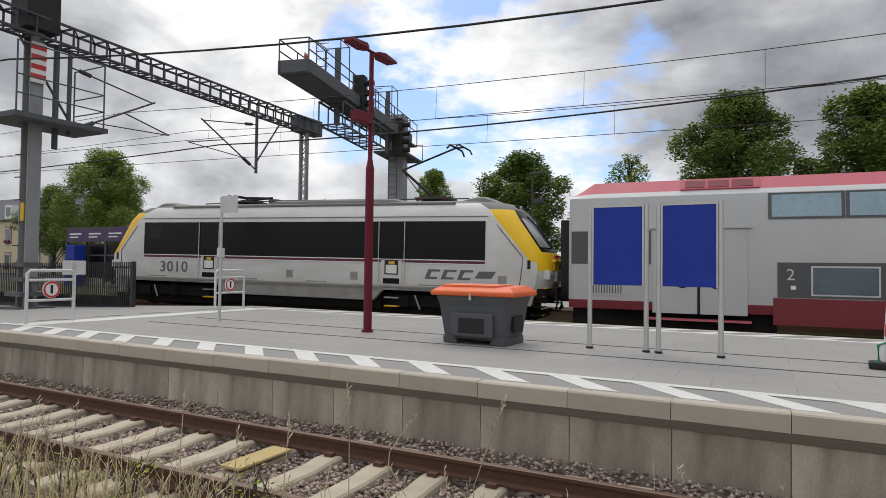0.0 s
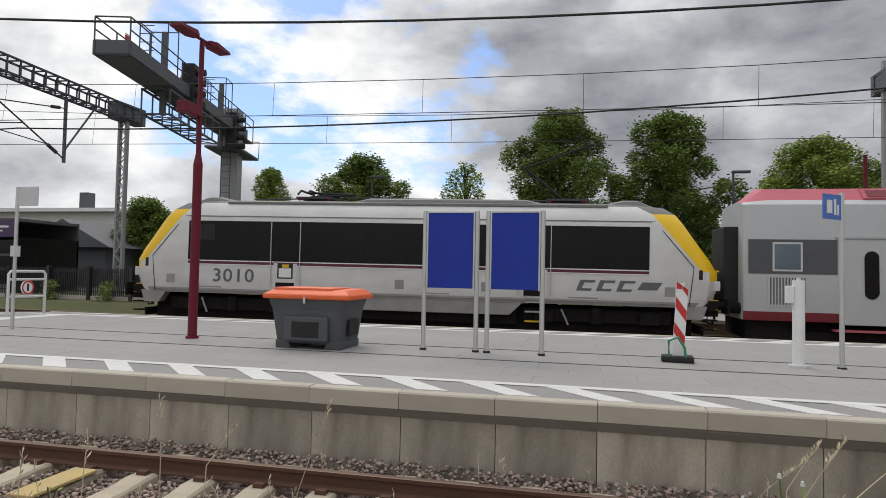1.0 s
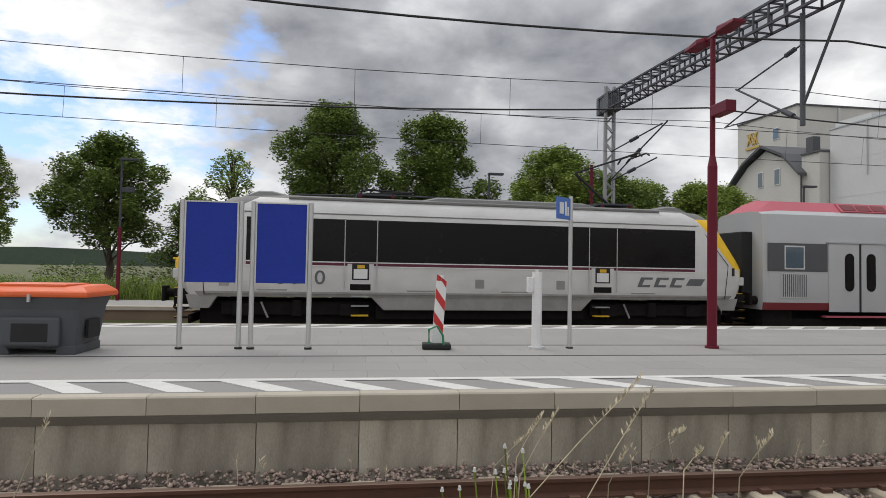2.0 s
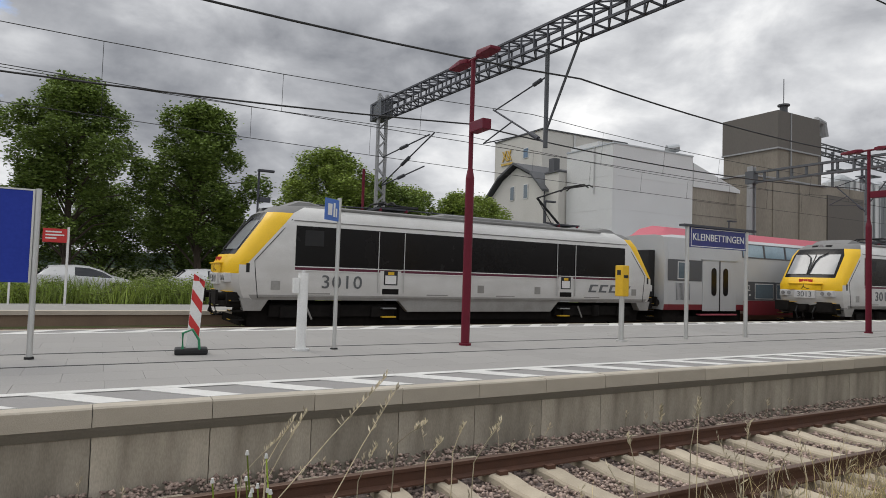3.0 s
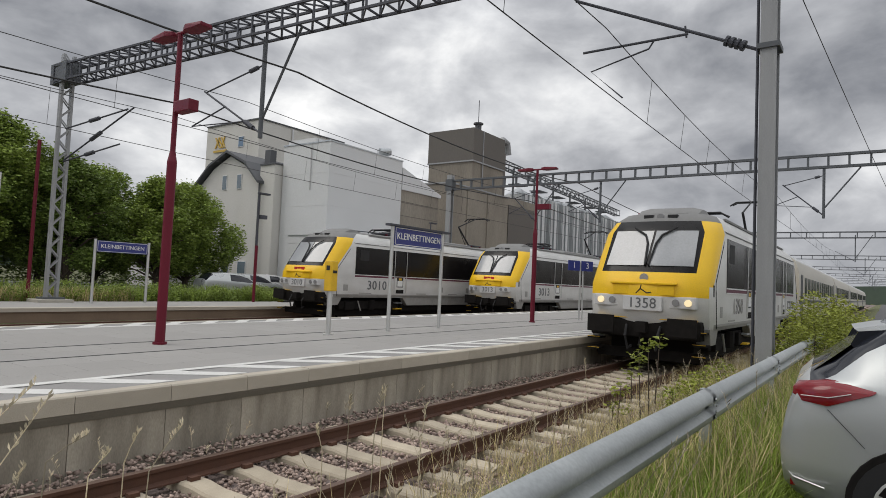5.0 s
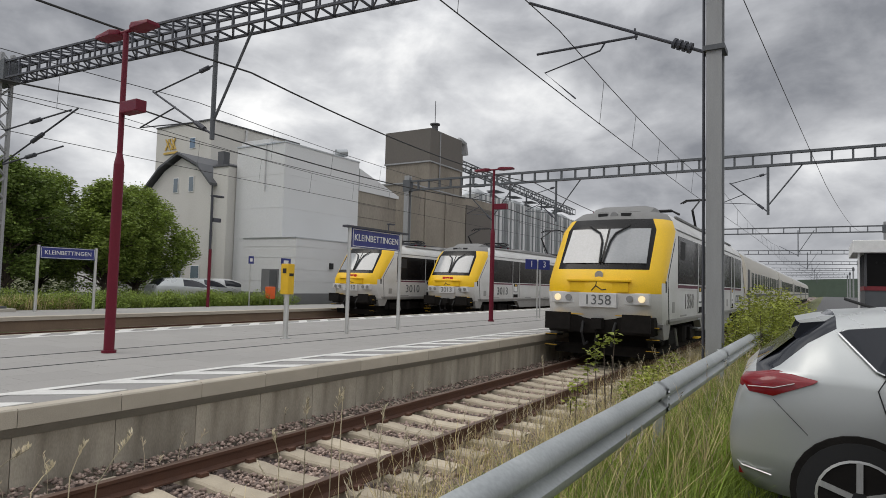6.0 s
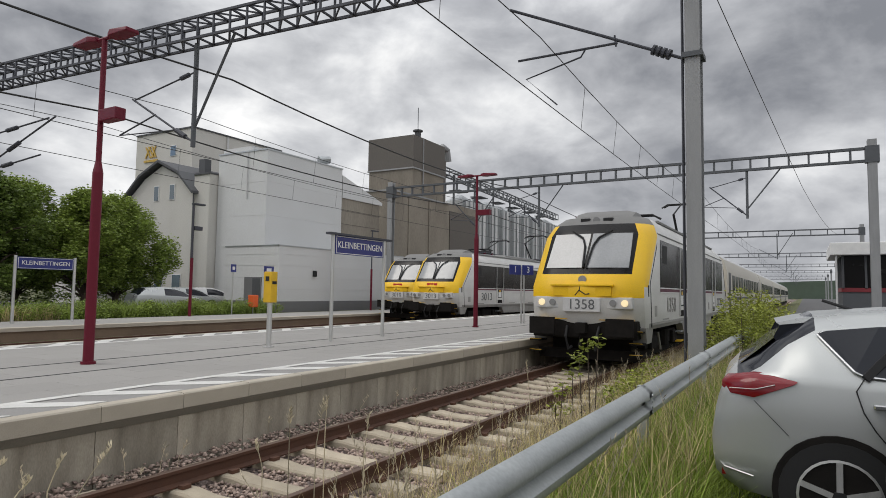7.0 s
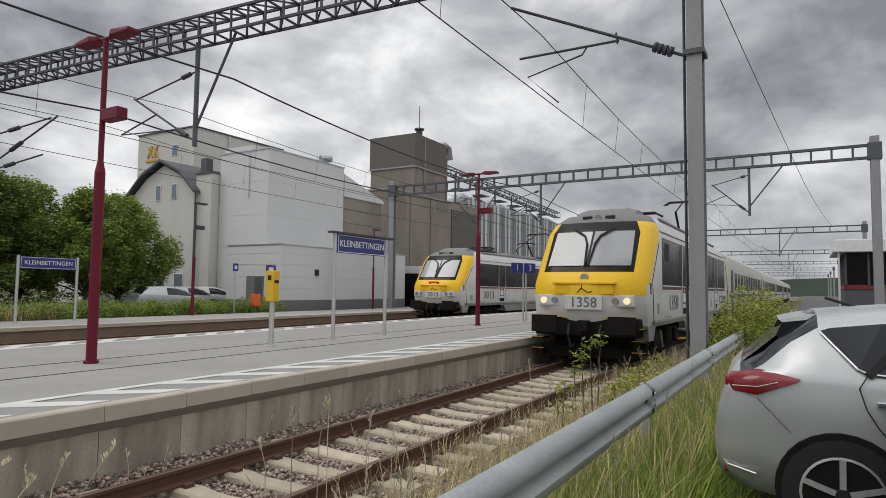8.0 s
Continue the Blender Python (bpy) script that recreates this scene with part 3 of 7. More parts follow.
def tri_mesh(name, co, faces, material):
    me = bpy.data.meshes.new(name)
    k = faces.shape[1]
    me.vertices.add(len(co)); me.vertices.foreach_set("co", np.ascontiguousarray(co, dtype=np.float32).ravel())
    me.loops.add(faces.size); me.loops.foreach_set("vertex_index", np.ascontiguousarray(faces, dtype=np.int32).ravel())
    me.polygons.add(len(faces))
    me.polygons.foreach_set("loop_start", np.arange(0, faces.size, k, dtype=np.int32))
    for q in material if isinstance(material, (list, tuple)) else [material]:
        me.materials.append(q)
    me.update(calc_edges=True)
    return me


build_ground()
build_far_land()
build_island()
build_platform2()
build_track("track_1", lambda x: TRACK1, -90, 260, True)
build_track("track_2", track2, -85, 250, False)
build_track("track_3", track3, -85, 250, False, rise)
build_stones()


# ---- locomotives ----
LZ = [0.95, 1.10, 1.40, 1.71, 1.97, 2.28, 3.30, 3.60, 3.82, 3.94]
LX = [8.62, 8.72, 8.80, 8.83, 8.83, 8.65, 7.95, 7.74, 7.42, 6.6]
LW = [1.42, 1.45, 1.45, 1.45, 1.45, 1.45, 1.45, 1.32, 1.12, 0.78]
LY = [0.34, 0.34, 0.34, 0.34, 0.36, 0.44, 0.60, 0.64, 0.70, 0.7]


def nose(y, z):
    w = np.interp(z, LZ, LW)
    return float(np.interp(z, LZ, LX)) + float(np.interp(z, [2.28, 3.3], [0.27, 0.22])) * (1 - (y / w) ** 2)


def loco_ring(z, xf, w, ye):
    q = [(nose(0, z), 0.0), (nose(0.55 * w, z), 0.55 * w), (nose(w - 0.32, z) - 0.01, w - 0.32), (xf - 0.09, w - 0.14), (xf - 0.45 * ye, w - 0.05), (xf - ye, w), (5.4, w)]
    ring = [(x, y) for x, y in q] + [(-x, y) for x, y in q[::-1]] + [(-x, -y) for x, y in q[1:]] + [(x, -y) for x, y in q[:0:-1]]
    return [(x, y, z) for x, y in ring]


SEG = [0, 1, 2, 3, 4, 5, 6, 5, 4, 3, 2, 1, 0, 0, 1, 2, 3, 4, 5, 6, 5, 4, 3, 2, 1, 0]


def loco_slot(i, j):
    if j < 0:
        return 3 if i else 4
    s = SEG[j]
    if i >= 8:
        return 3
    if s <= 1:
        return 0 if i < 3 else 1 if i < 5 else 2 if i < 7 else 3
    if s <= 4:
        return 0 if i < 3 or (s == 4 and i < 4) else 1 if i < 7 else 3
    return 5 if i == 0 else 0


def build_loco(label, number, at=None, lit=False, emblem=True):
    t = thing("locomotive", label, "locomotive", at, group="electric locomotives")
    body = part("body", M().loft([loco_ring(*r) for r in zip(LZ, LX, LW, LY)], slots=loco_slot), [SILVER, LOCOYELLOW, DARKGLASS, ROOFGREY, UNDER, SILVERLOW], t, smooth=32)
    for s in (-1, 1):
        y = s * 1.452
        band = M()
        for a, b in ((-7.03, 7.03),):
            band.box(a, min(y, y + s * 0.012), 1.98, b, max(y, y + s * 0.012), 3.22)
        part("window_band", band, DARKGLASS, body, "smoked dark window band")
        part("cab_window", M().box(-6.75, min(y, y + s * 0.018), 2.62, -6.15, max(y, y + s * 0.018), 3.1), BLACK, body)
        part("stripe", M().box(-7.03, min(y, y + s * 0.008), 1.87, 7.03, max(y, y + s * 0.008), 1.955), STRIPE, body, "thin dark maroon stripe")
        part("trim_line", M().box(-7.03, min(y, y + s * 0.014), 1.955, 7.03, max(y, y + s * 0.014), 1.985), WHITE, body)
        part("trim_line", M().box(-7.03, min(y, y + s * 0.012), 1.845, 7.03, max(y, y + s * 0.012), 1.868), WHITE, body)
        part("roof_seam", M().box(-7.1, min(s * 1.40, s * 1.446), 3.36, 7.1, max(s * 1.40, s * 1.446), 3.385), ROOFGREY, body)
        for u in (-3.8, 3.8):
            d = part("side_door", M().box(u - 0.4, min(y, y + s * 0.016), 1.98, u + 0.4, max(y, y + s * 0.016), 3.22), DARKGLASS, body)
            part("door_foot", M().box(u - 0.38, min(y, y + s * 0.014), 1.15, u + 0.38, max(y, y + s * 0.014), 1.93), SILVER, d)
            part("notice_frame", M().box(u - 0.25, min(y, y + s * 0.017), 1.46, u + 0.25, max(y, y + s * 0.017), 1.93), BLACK, d)
            # no hollow here: a dark plate paints the step recess's shade
            part("foot_recess", M().box(u - 0.3, min(y, y + s * 0.017), 1.16, u + 0.3, max(y, y + s * 0.017), 1.34), UNDER, d, "flat dark plate for the shaded step recess")
            part("notice", M().box(u - 0.2, min(y, y + s * 0.02), 1.5, u + 0.2, max(y, y + s * 0.02), 1.78), WHITE, d, "white maintenance notice")
            part("notice", M().box(u - 0.1, min(y, y + s * 0.02), 1.8, u + 0.12, max(y, y + s * 0.02), 1.9), YELLOWBOX, d, "small yellow notice")
            for e in (-0.47, 0.47):
                part("handrail", M().tube([(u + e, y + s * 0.04, 1.2), (u + e, y + s * 0.04, 3.2)], 0.016, 6), ALU, d, "bright vertical handrail", smooth=40)
            for k, z in enumerate((0.42, 0.7, 0.98)):
                part("step", M().box(u - 0.25, min(y, y - s * 0.2), z - 0.02, u + 0.25, max(y, y - s * 0.2) + 0.0, z + 0.02), GALV if k else YELLOWBOX, d)
        part("sill", M().box(-8.1, min(y, y + s * 0.012), 1.04, 8.1, max(y, y + s * 0.012), 1.09), SILVERLOW, body)
        part("equipment_skirt", M().prism([(-3.55, 1.03), (3.55, 1.03), (3.1, 0.58), (-3.1, 0.58)], "y", min(s * 1.2, s * 1.41), max(s * 1.2, s * 1.41)), SILVERLOW, body, bevel=0.02)
        for u in (-7.6, -0.2, 2.4, 7.6):
            part("panel_mark", M().box(u - 0.14, min(y, y + s * 0.005), 1.25, u + 0.14, max(y, y + s * 0.005), 1.52), SILVERLOW, body)
        # logo as plain slanted bars
        lg = M()
        for k in range(3):
            x = 5.0 + k * 0.56
            lg.prism([(x, 1.36), (x + 0.42, 1.36), (x + 0.45, 1.43), (x + 0.16, 1.43), (x + 0.24, 1.6), (x + 0.52, 1.6), (x + 0.55, 1.67), (x + 0.12, 1.67)], "y", min(y, y + s * 0.007), max(y, y + s * 0.007))
        lg.prism([(6.7, 1.42), (7.25, 1.42), (7.4, 1.64), (6.85, 1.64)], "y", min(y, y + s * 0.006), max(y, y + s * 0.006))
        part("emblem", lg, NUMGREY, body, "grey slanted emblem")
        part("roof_rail", M().box(-5.9, s * 1.15 - 0.03, 3.8, 5.9, s * 1.15 + 0.03, 3.86), ROOFGREY, body)
    num = lettering("number", number, 0.58, NUMGREY if emblem else SILVERLOW, body, put(-5.5, -1.462, 1.50, FACE_NEAR) @ Matrix.Diagonal((1.14, 1, 1, 1)), width=1.08)
    num.data.offset = 0.003
    # panel seams following the cab
    for e in (-1, 1):
        for s in (-1, 1):
            pts = [(e * (np.interp(z, LZ, LX) - np.interp(z, LZ, LY) - 0.12), s * (np.interp(z, LZ, LW) + 0.004), z) for z in (3.4, 3.0, 2.6, 2.1)]
            pts += [(e * 8.22, s * 1.455, 1.85), (e * 8.12, s * 1.455, 1.0)]
            part("seam", M().tube(pts, 0.012, 5), BLACK, body)
            part("grab_slot", M().box(min(e * 8.38, e * 8.48), s * 1.445, 1.75, max(e * 8.38, e * 8.48), s * 1.457, 2.02) if s > 0 else M().box(min(e * 8.38, e * 8.48), -1.457, 1.75, max(e * 8.38, e * 8.48), -1.445, 2.02), BLACK, body)
        cab = part("cab_front", M().box(min(e * 8.55, e * 8.9), -0.75, 1.12, max(e * 8.55, e * 8.9), 0.75, 1.2), SILVERLOW, t)
        # windscreen panes
        for a, b in ((-1.08, -0.03), (0.03, 1.08)):
            g = M()
            rows = []
            for z in np.linspace(2.44, 3.34, 4):
                k = 0.97 - 0.04 * (z - 2.42)
                rows.append([(e * (nose(y * k, z) + 0.015), y * k, z) for y in np.linspace(a, b, 6)])
            part("windscreen", g.loft(rows, closed=False, ends=False), CABGLASS, cab, "windscreen with the pale sky's reflection in its colour", smooth=60)
        for s in (-1, 1):
            part("wiper", M().tube([(e * (nose(0.05, 2.45) + 0.05), s * 0.04, 2.45), (e * (nose(0.12, 3.0) + 0.06), s * 0.1, 3.0), (e * (nose(0.15, 3.24) + 0.07), s * 0.2, 3.22), (e * (nose(0.5, 3.4) + 0.05), s * 0.52, 3.42)], 0.026, 6), BLACK, cab)
            part("lamp_housing", M().box(min(e * 8.8, e * (nose(0.85, 1.6) + 0.025)), min(s * 0.6, s * 1.2), 1.44, max(e * 8.8, e * (nose(0.85, 1.6) + 0.025)), max(s * 0.6, s * 1.2), 1.72), PALEGREY, cab, "pale headlight housing", bevel=0.03)
            for k, y in enumerate((0.75, 1.03)):
                x = nose(0.85, 1.6)
                part("headlight", M().tube([(e * (x - 0.02), s * y, 1.58), (e * (x + 0.055), s * y, 1.58)], 0.08, 16), HEAD if lit and e < 0 and k else LENS, cab, "lit round headlight" if lit and e < 0 and k else "", smooth=40)
            part("buffer", M().tube([(e * 8.8, s * 0.95, 1.02), (e * 9.2, s * 0.95, 1.02)], 0.12, 12).box(min(e * 9.2, e * 9.27), s * 0.95 - 0.33, 0.80, max(e * 9.2, e * 9.27), s * 0.95 + 0.32, 1.22), UNDER, cab, bevel=0.015)
            part("roof_lamp", M().box(min(e * 6.9, e * (nose(0.3, 3.72) + 0.02)), s * 0.3 - 0.12, 3.66, max(e * 6.9, e * (nose(0.3, 3.72) + 0.02)), s * 0.3 + 0.12, 3.78), BLACK, cab)
            for z in (0.35, 0.62, 0.9):
                part("cab_step", M().box(min(e * 8.45, e * 8.9), s * 1.25 - 0.15, z - 0.02, max(e * 8.45, e * 8.9), s * 1.25 + 0.15, z + 0.02), UNDER, cab)
                part("step_edge", M().box(min(e * 8.86, e * 8.9), s * 1.25 - 0.15, z + 0.02, max(e * 8.86, e * 8.9), s * 1.25 + 0.15, z + 0.03), YELLOWBOX, cab)
            part("cab_apron", M().prism([(e * 7.75, 1.0), (e * 8.62, 1.0), (e * 8.5, 0.62), (e * 8.0, 0.62)], "y", min(s * 1.1, s * 1.42), max(s * 1.1, s * 1.42)), SILVERLOW, cab, bevel=0.01)
            part("hose", M().tube([(e * 8.95, s * 0.4, 1.0), (e * 9.12, s * 0.38, 0.75), (e * 9.05, s * 0.33, 0.45), (e * 8.9, s * 0.3, 0.5)], 0.035, 6), BLACK, cab)
        part("centre_lamp", M().tube([(e * 6.9, 0, 3.72), (e * (nose(0, 3.72) + 0.03), 0, 3.72)], 0.09, 12), LENS, cab)
        part("buffer_beam", M().box(min(e * 8.4, e * 8.95), -1.29, 0.72, max(e * 8.4, e * 8.95), 1.29, 1.16), UNDER, cab, bevel=0.03)
        part("yellow_rim", M().box(min(e * 8.5, e * 8.97), -1.2, 1.165, max(e * 8.5, e * 8.97), 1.2, 1.185), YELLOWBOX, cab)
        part("number_plate", M().box(min(e * 8.9, e * (nose(0, 1.5) + 0.03)), -0.46, 1.36, max(e * 8.9, e * (nose(0, 1.5) + 0.03)), 0.46, 1.7), PALEGREY, cab, "pale plate with grey numerals", bevel=0.015)
        part("front_recess", M().box(min(e * 8.8, e * (nose(0.6, 1.8) + 0.012)), -0.72, 1.74, max(e * 8.8, e * (nose(0.6, 1.8) + 0.012)), 0.72, 1.97), LOCOYELLOW, cab, bevel=0.006)
        # brow added to throw the shade of the recess's top edge
        part("recess_brow", M().box(min(e * 8.8, e * (nose(0, 2.0) + 0.025)), -0.78, 1.98, max(e * 8.8, e * (nose(0, 2.0) + 0.025)), 0.78, 2.03), LOCOYELLOW, cab, bevel=0.012)
        part("cable", M().tube([(e * 9.08, 0.02, 2.02), (e * 9.1, 0.05, 1.88), (e * 9.08, 0.16, 1.76)], 0.014, 5).tube([(e * 9.1, 0.05, 1.88), (e * 9.09, -0.1, 1.78), (e * 9.08, -0.2, 1.8)], 0.014, 5), BLACK, cab)
        if emblem:
            bars = M()
            for k in (-1, 0, 1):
                q = k * 0.21
                bars.prism([(q - 0.09, 2.08), (q + 0.08, 2.08), (q + 0.1, 2.2), (q - 0.07, 2.2)], "x", min(e * 8.95, e * (nose(0, 2.14) + 0.012)), max(e * 8.95, e * (nose(0, 2.14) + 0.012)))
            part("front_emblem", bars, REDP, cab, "red slanted emblem")
        else:
            part("oval_badge", M().tube([(e * (nose(0, 2.14) - 0.03), 0, 2.14), (e * (nose(0, 2.14) + 0.02), 0, 2.14)], 0.1, 16), SILVERLOW, cab)
        part("coupling", M().box(min(e * 8.9, e * 9.2), -0.12, 0.85, max(e * 8.9, e * 9.2), 0.12, 1.1).tube([(e * 9.15, 0, 0.95), (e * 9.2, 0, 0.55), (e * 9.1, 0, 0.5)], 0.05, 8), UNDER, cab)
        part("snow_guard", M().prism([(-1.25, 0.18), (1.25, 0.18), (1.3, 0.42), (-1.3, 0.42)], "x", min(e * 8.5, e * 8.56), max(e * 8.5, e * 8.56)), UNDER, cab)
        if e < 0:
            lettering("front_number", number, 0.34, NUMGREY, cab, put(-(nose(0, 1.5) + 0.034), 0, 1.53, FACE_WEST), width=1.0)
        # bogie
        bg = part("bogie", M().box(e * 5.6 - 2.1, -1.2, 0.42, e * 5.6 + 2.1, 1.2, 0.8), UNDER, t, bevel=0.03)
        for dx in (-1.5, 1.5):
            for s in (-1, 1):
                part("wheel", M().tube([(e * 5.6 + dx, s * 0.72, 0.55), (e * 5.6 + dx, s * 0.86, 0.55)], 0.55, 24), UNDER, bg, smooth=40)
                part("axle_box", M().box(e * 5.6 + dx - 0.28, min(s * 1.05, s * 1.3), 0.4, e * 5.6 + dx + 0.28, max(s * 1.05, s * 1.3), 0.75), UNDER, bg, bevel=0.03)
        for s in (-1, 1):
            part("spring", M().tube([(e * 5.6, s * 1.22, 0.4), (e * 5.6, s * 1.22, 0.85)], 0.16, 10), UNDER, bg)
            part("sand_pipe", M().tube([(e * 5.6 - 1.0, s * 1.3, 0.8), (e * 5.6 - 0.8, s * 1.32, 0.35)], 0.03, 6), SILVERLOW, bg)
    for u in (-6.3, -2.0, 0.9, 5.2):
        for s in (-1, 1):
            part("grime_panel", M().box(u - 0.42, min(s * 1.449, s * 1.456), 1.13, u + 0.42, max(s * 1.449, s * 1.456), 1.17), SILVERLOW, body)
    # dark box added to stand for the shade beneath the locomotive
    part("belly", M().box(-8.3, -1.0, 0.14, 8.3, 1.0, 0.82), UNDER, t)
    part("side_gear", M().box(-3.3, -1.2, 0.3, 3.3, 1.2, 0.8), UNDER, t)
    # roof gear
    for a, b in ((-7.3, -5.9), (-1.9, 4.0), (5.9, 7.3)):
        part("roof_hatch", M().loft([[(x, y * k, z) for y, z in ((-0.9, 3.75), (-0.8, z1 - 0.06), (-0.55, z1), (0.55, z1), (0.8, z1 - 0.06), (0.9, 3.75))] for x, k, z1 in ((a, 1.0 if a > -5 else 0.97, 3.96 if a > -7 else 3.87), (a + 0.5, 1.0, 4.07), (b - 0.5, 1.0, 4.07), (b, 1.0 if b < 5 else 0.97, 3.96 if b < 7 else 3.87))]), ROOFGREY, t, smooth=30)
    for u in (-3.3, 4.75):
        pg = part("pantograph", M().box(u - 0.6, -0.5, 4.06, u + 0.6, 0.5, 4.12), TRUSS, t, "dark single-arm pantograph")
        up = u > 0
        zt = 5.85 if up else 4.3
        knee = (u + (-1.3 if up else 1.2), 0, 5.15 if up else 4.25)
        head = u + 0.7 if up else u - 0.4
        part("arm", M().tube([(u - 0.1 if up else u - 0.3, 0, 4.15), knee], 0.05, 6), BLACK, pg)
        part("arm", M().tube([knee, (head, 0, zt)], 0.035, 6), BLACK, pg)
        part("control_rod", M().tube([(knee[0] + 0.08, 0, knee[2] - 0.12), (u - 0.5, 0, 4.15)], 0.018, 5), BLACK, pg)
        part("collector", M().tube([(head, -0.85, zt - 0.15), (head, -0.6, zt), (head, 0.6, zt), (head, 0.85, zt - 0.15)], 0.035, 6).tube([(head + 0.3, -0.8, zt - 0.1), (head + 0.3, -0.6, zt), (head + 0.3, 0.6, zt), (head + 0.3, 0.8, zt - 0.1)], 0.03, 6).tube([(head, 0, zt), (head + 0.3, 0, zt)], 0.03, 6), BLACK, pg)
        for dx in (-0.5, 0.5):
            for dy in (-0.45, 0.45):
                part("insulator", M().tube([(u + dx, dy, 4.0), (u + dx, dy, 4.1)], 0.06, 8), MAROON, pg)
    part("roof_line", M().tube([(-5.8, 0.5, 4.12), (-2.2, 0.5, 4.2), (5.8, 0.5, 4.15)], 0.025, 6), TRUSS, t)
    return t


# ---- coaches ----
def build_double_decker(label, at=None):
    t = thing("double_deck_coach", label, "railway coach", at, group="double-deck coaches")
    sec = [(-1.36, 0.55), (-1.4, 0.8), (-1.4, 3.0), (-1.3, 3.78), (-1.14, 3.92), (-0.8, 4.27), (0, 4.38)]
    full = sec + [(-y, z) for y, z in sec[-2::-1]]
    L = 13.1
    ends = [(-L, 0.93), (-L + 0.15, 1.0), (-L + 0.65, 1.0), (L - 0.65, 1.0), (L - 0.15, 1.0), (L, 0.93)]
    rings = [[(x, y * k, z if z < 3.85 or abs(x) < L - 0.5 else 3.85 + (z - 3.85) * (0.12 if abs(x) > L - 0.1 else 0.25)) for y, z in full] for x, k in ends]
    def slots(i, j):
        if j < 0:
            return 0
        if j in (3, 4, 5, 6, 7, 8):
            return 1 if j in (4, 5, 6, 7) else 0
        return 2 if j in (0, 11) else 0
    body = part("body", M().loft(rings, slots=slots), [COACHGREY, PINKROOF, COACHRED, UNDER], t, smooth=28, at=pose(0, 0, 0.1))
    for s in (-1, 1):
        def face(name, x0, z0, x1, z1, mt, d=0.012, par=body, label=""):
            y = s * 1.402
            return part(name, M().box(x0, min(y, y + s * d), z0, x1, max(y, y + s * d), z1), mt, par, label)
        face("skirt", -7.7, 0.30, 7.7, 1.0, COACHRED, 0.01)
        for e in (-1, 1):
            a, b = sorted((e * 10.75, e * 13.0))
            face("dark_band", a, 1.85, b, 2.8, COACHDARK, label="dark grey band")
            for x, w in ((e * 12.0, 0.66),):
                f = face("vestibule_window", x - w / 2 - 0.05, 1.92, x + w / 2 + 0.05, 2.72, PALEGREY, 0.02)
                face("pane", x - w / 2, 1.97, x + w / 2, 2.67, COACHGLASS, 0.026, f)
            g = face("grille", e * 12.0 - 0.5, 0.95, e * 12.0 + 0.5, 1.8, COACHGREY, 0.012)
            for k in range(12):
                face("slat", e * 12.0 - 0.44 + k * 0.078, 1.0, e * 12.0 - 0.41 + k * 0.078, 1.75, COACHDARK, 0.02, g)
            face("door_head", e * 9.5 - 1.3, 2.83, e * 9.5 + 1.3, 2.88, GALV, 0.05)
            for q in (-1, 1):
                dr = face("door", e * 9.5 + q * 0.62 - 0.58, 0.5, e * 9.5 + q * 0.62 + 0.58, 2.82, COACHGREY, 0.02, label="pale grey sliding door leaf")
                x = e * 9.5 + q * 0.42
                y = s * 1.42
                ov = [(x + 0.19 * math.cos(a) * 0.95, 1.85 + (0.46 if math.sin(a) > 0 else -0.46) + 0.19 * math.sin(a)) for a in np.linspace(0, 2 * math.pi, 20, endpoint=False)]
                part("door_window", M().prism(ov, "y", min(y, y + s * 0.015), max(y, y + s * 0.015)), DARKGLASS, dr, "long oval window")
            face("door_gap", e * 9.5 - 0.035, 0.5, e * 9.5 + 0.035, 2.82, BLACK, 0.03)
            part("step_board", M().box(e * 9.5 - 1.3, s * 1.25 - 0.15, 0.3, e * 9.5 + 1.3, s * 1.25 + 0.15, 0.36), PINKROOF, body)
        face("lower_band", -7.6, 1.02, 7.6, 1.93, COACHDARK, label="dark lower window band")
        for k in range(8):
            x = -6.1 + k * 1.75
            f = face("window_frame", x - 0.74, 1.08, x + 0.74, 1.84, PALEGREY, 0.016)
            face("pane", x - 0.70, 1.12, x + 0.70, 1.80, COACHGLASS, 0.022, f)
        face("class_mark", -7.3, 1.23, -7.18, 1.33, WHITE, 0.016)
        # upper deck panes lean with the wall
        for k in range(9):
            x = -6.95 + k * 1.74
            def at_z(z):
                return np.interp(z, [3.0, 3.78], [1.4, 1.3])
            fr = M().prism([(s * (at_z(3.06) + 0.004), 3.06), (s * (at_z(3.06) + 0.018), 3.06), (s * (at_z(3.76) + 0.018), 3.76), (s * (at_z(3.76) + 0.004), 3.76)], "x", x - 0.86, x + 0.86)
            f = part("window_frame", fr, COACHDARK, body)
            gl = M().prism([(s * (at_z(3.12) + 0.01), 3.12), (s * (at_z(3.12) + 0.026), 3.12), (s * (at_z(3.71) + 0.026), 3.71), (s * (at_z(3.71) + 0.01), 3.71)], "x", x - 0.78, x + 0.78)
            part("pane", gl, UPGLASS, f)
        for e in (-1, 1):
            vent = part("roof_vent", M().prism([(s * 1.12, 3.93), (s * 1.16, 3.96), (s * 0.86, 4.27), (s * 0.83, 4.23)], "x", e * 9.0 - 1.0, e * 9.0 + 1.0), PINKROOF, body)
            for k in range(3):
                part("louvre", M().prism([(s * 1.12, 3.99), (s * 1.135, 4.01), (s * 0.93, 4.215), (s * 0.92, 4.2)], "x", e * 9.0 - 0.88 + k * 0.6, e * 9.0 - 0.36 + k * 0.6), COACHRED, vent)
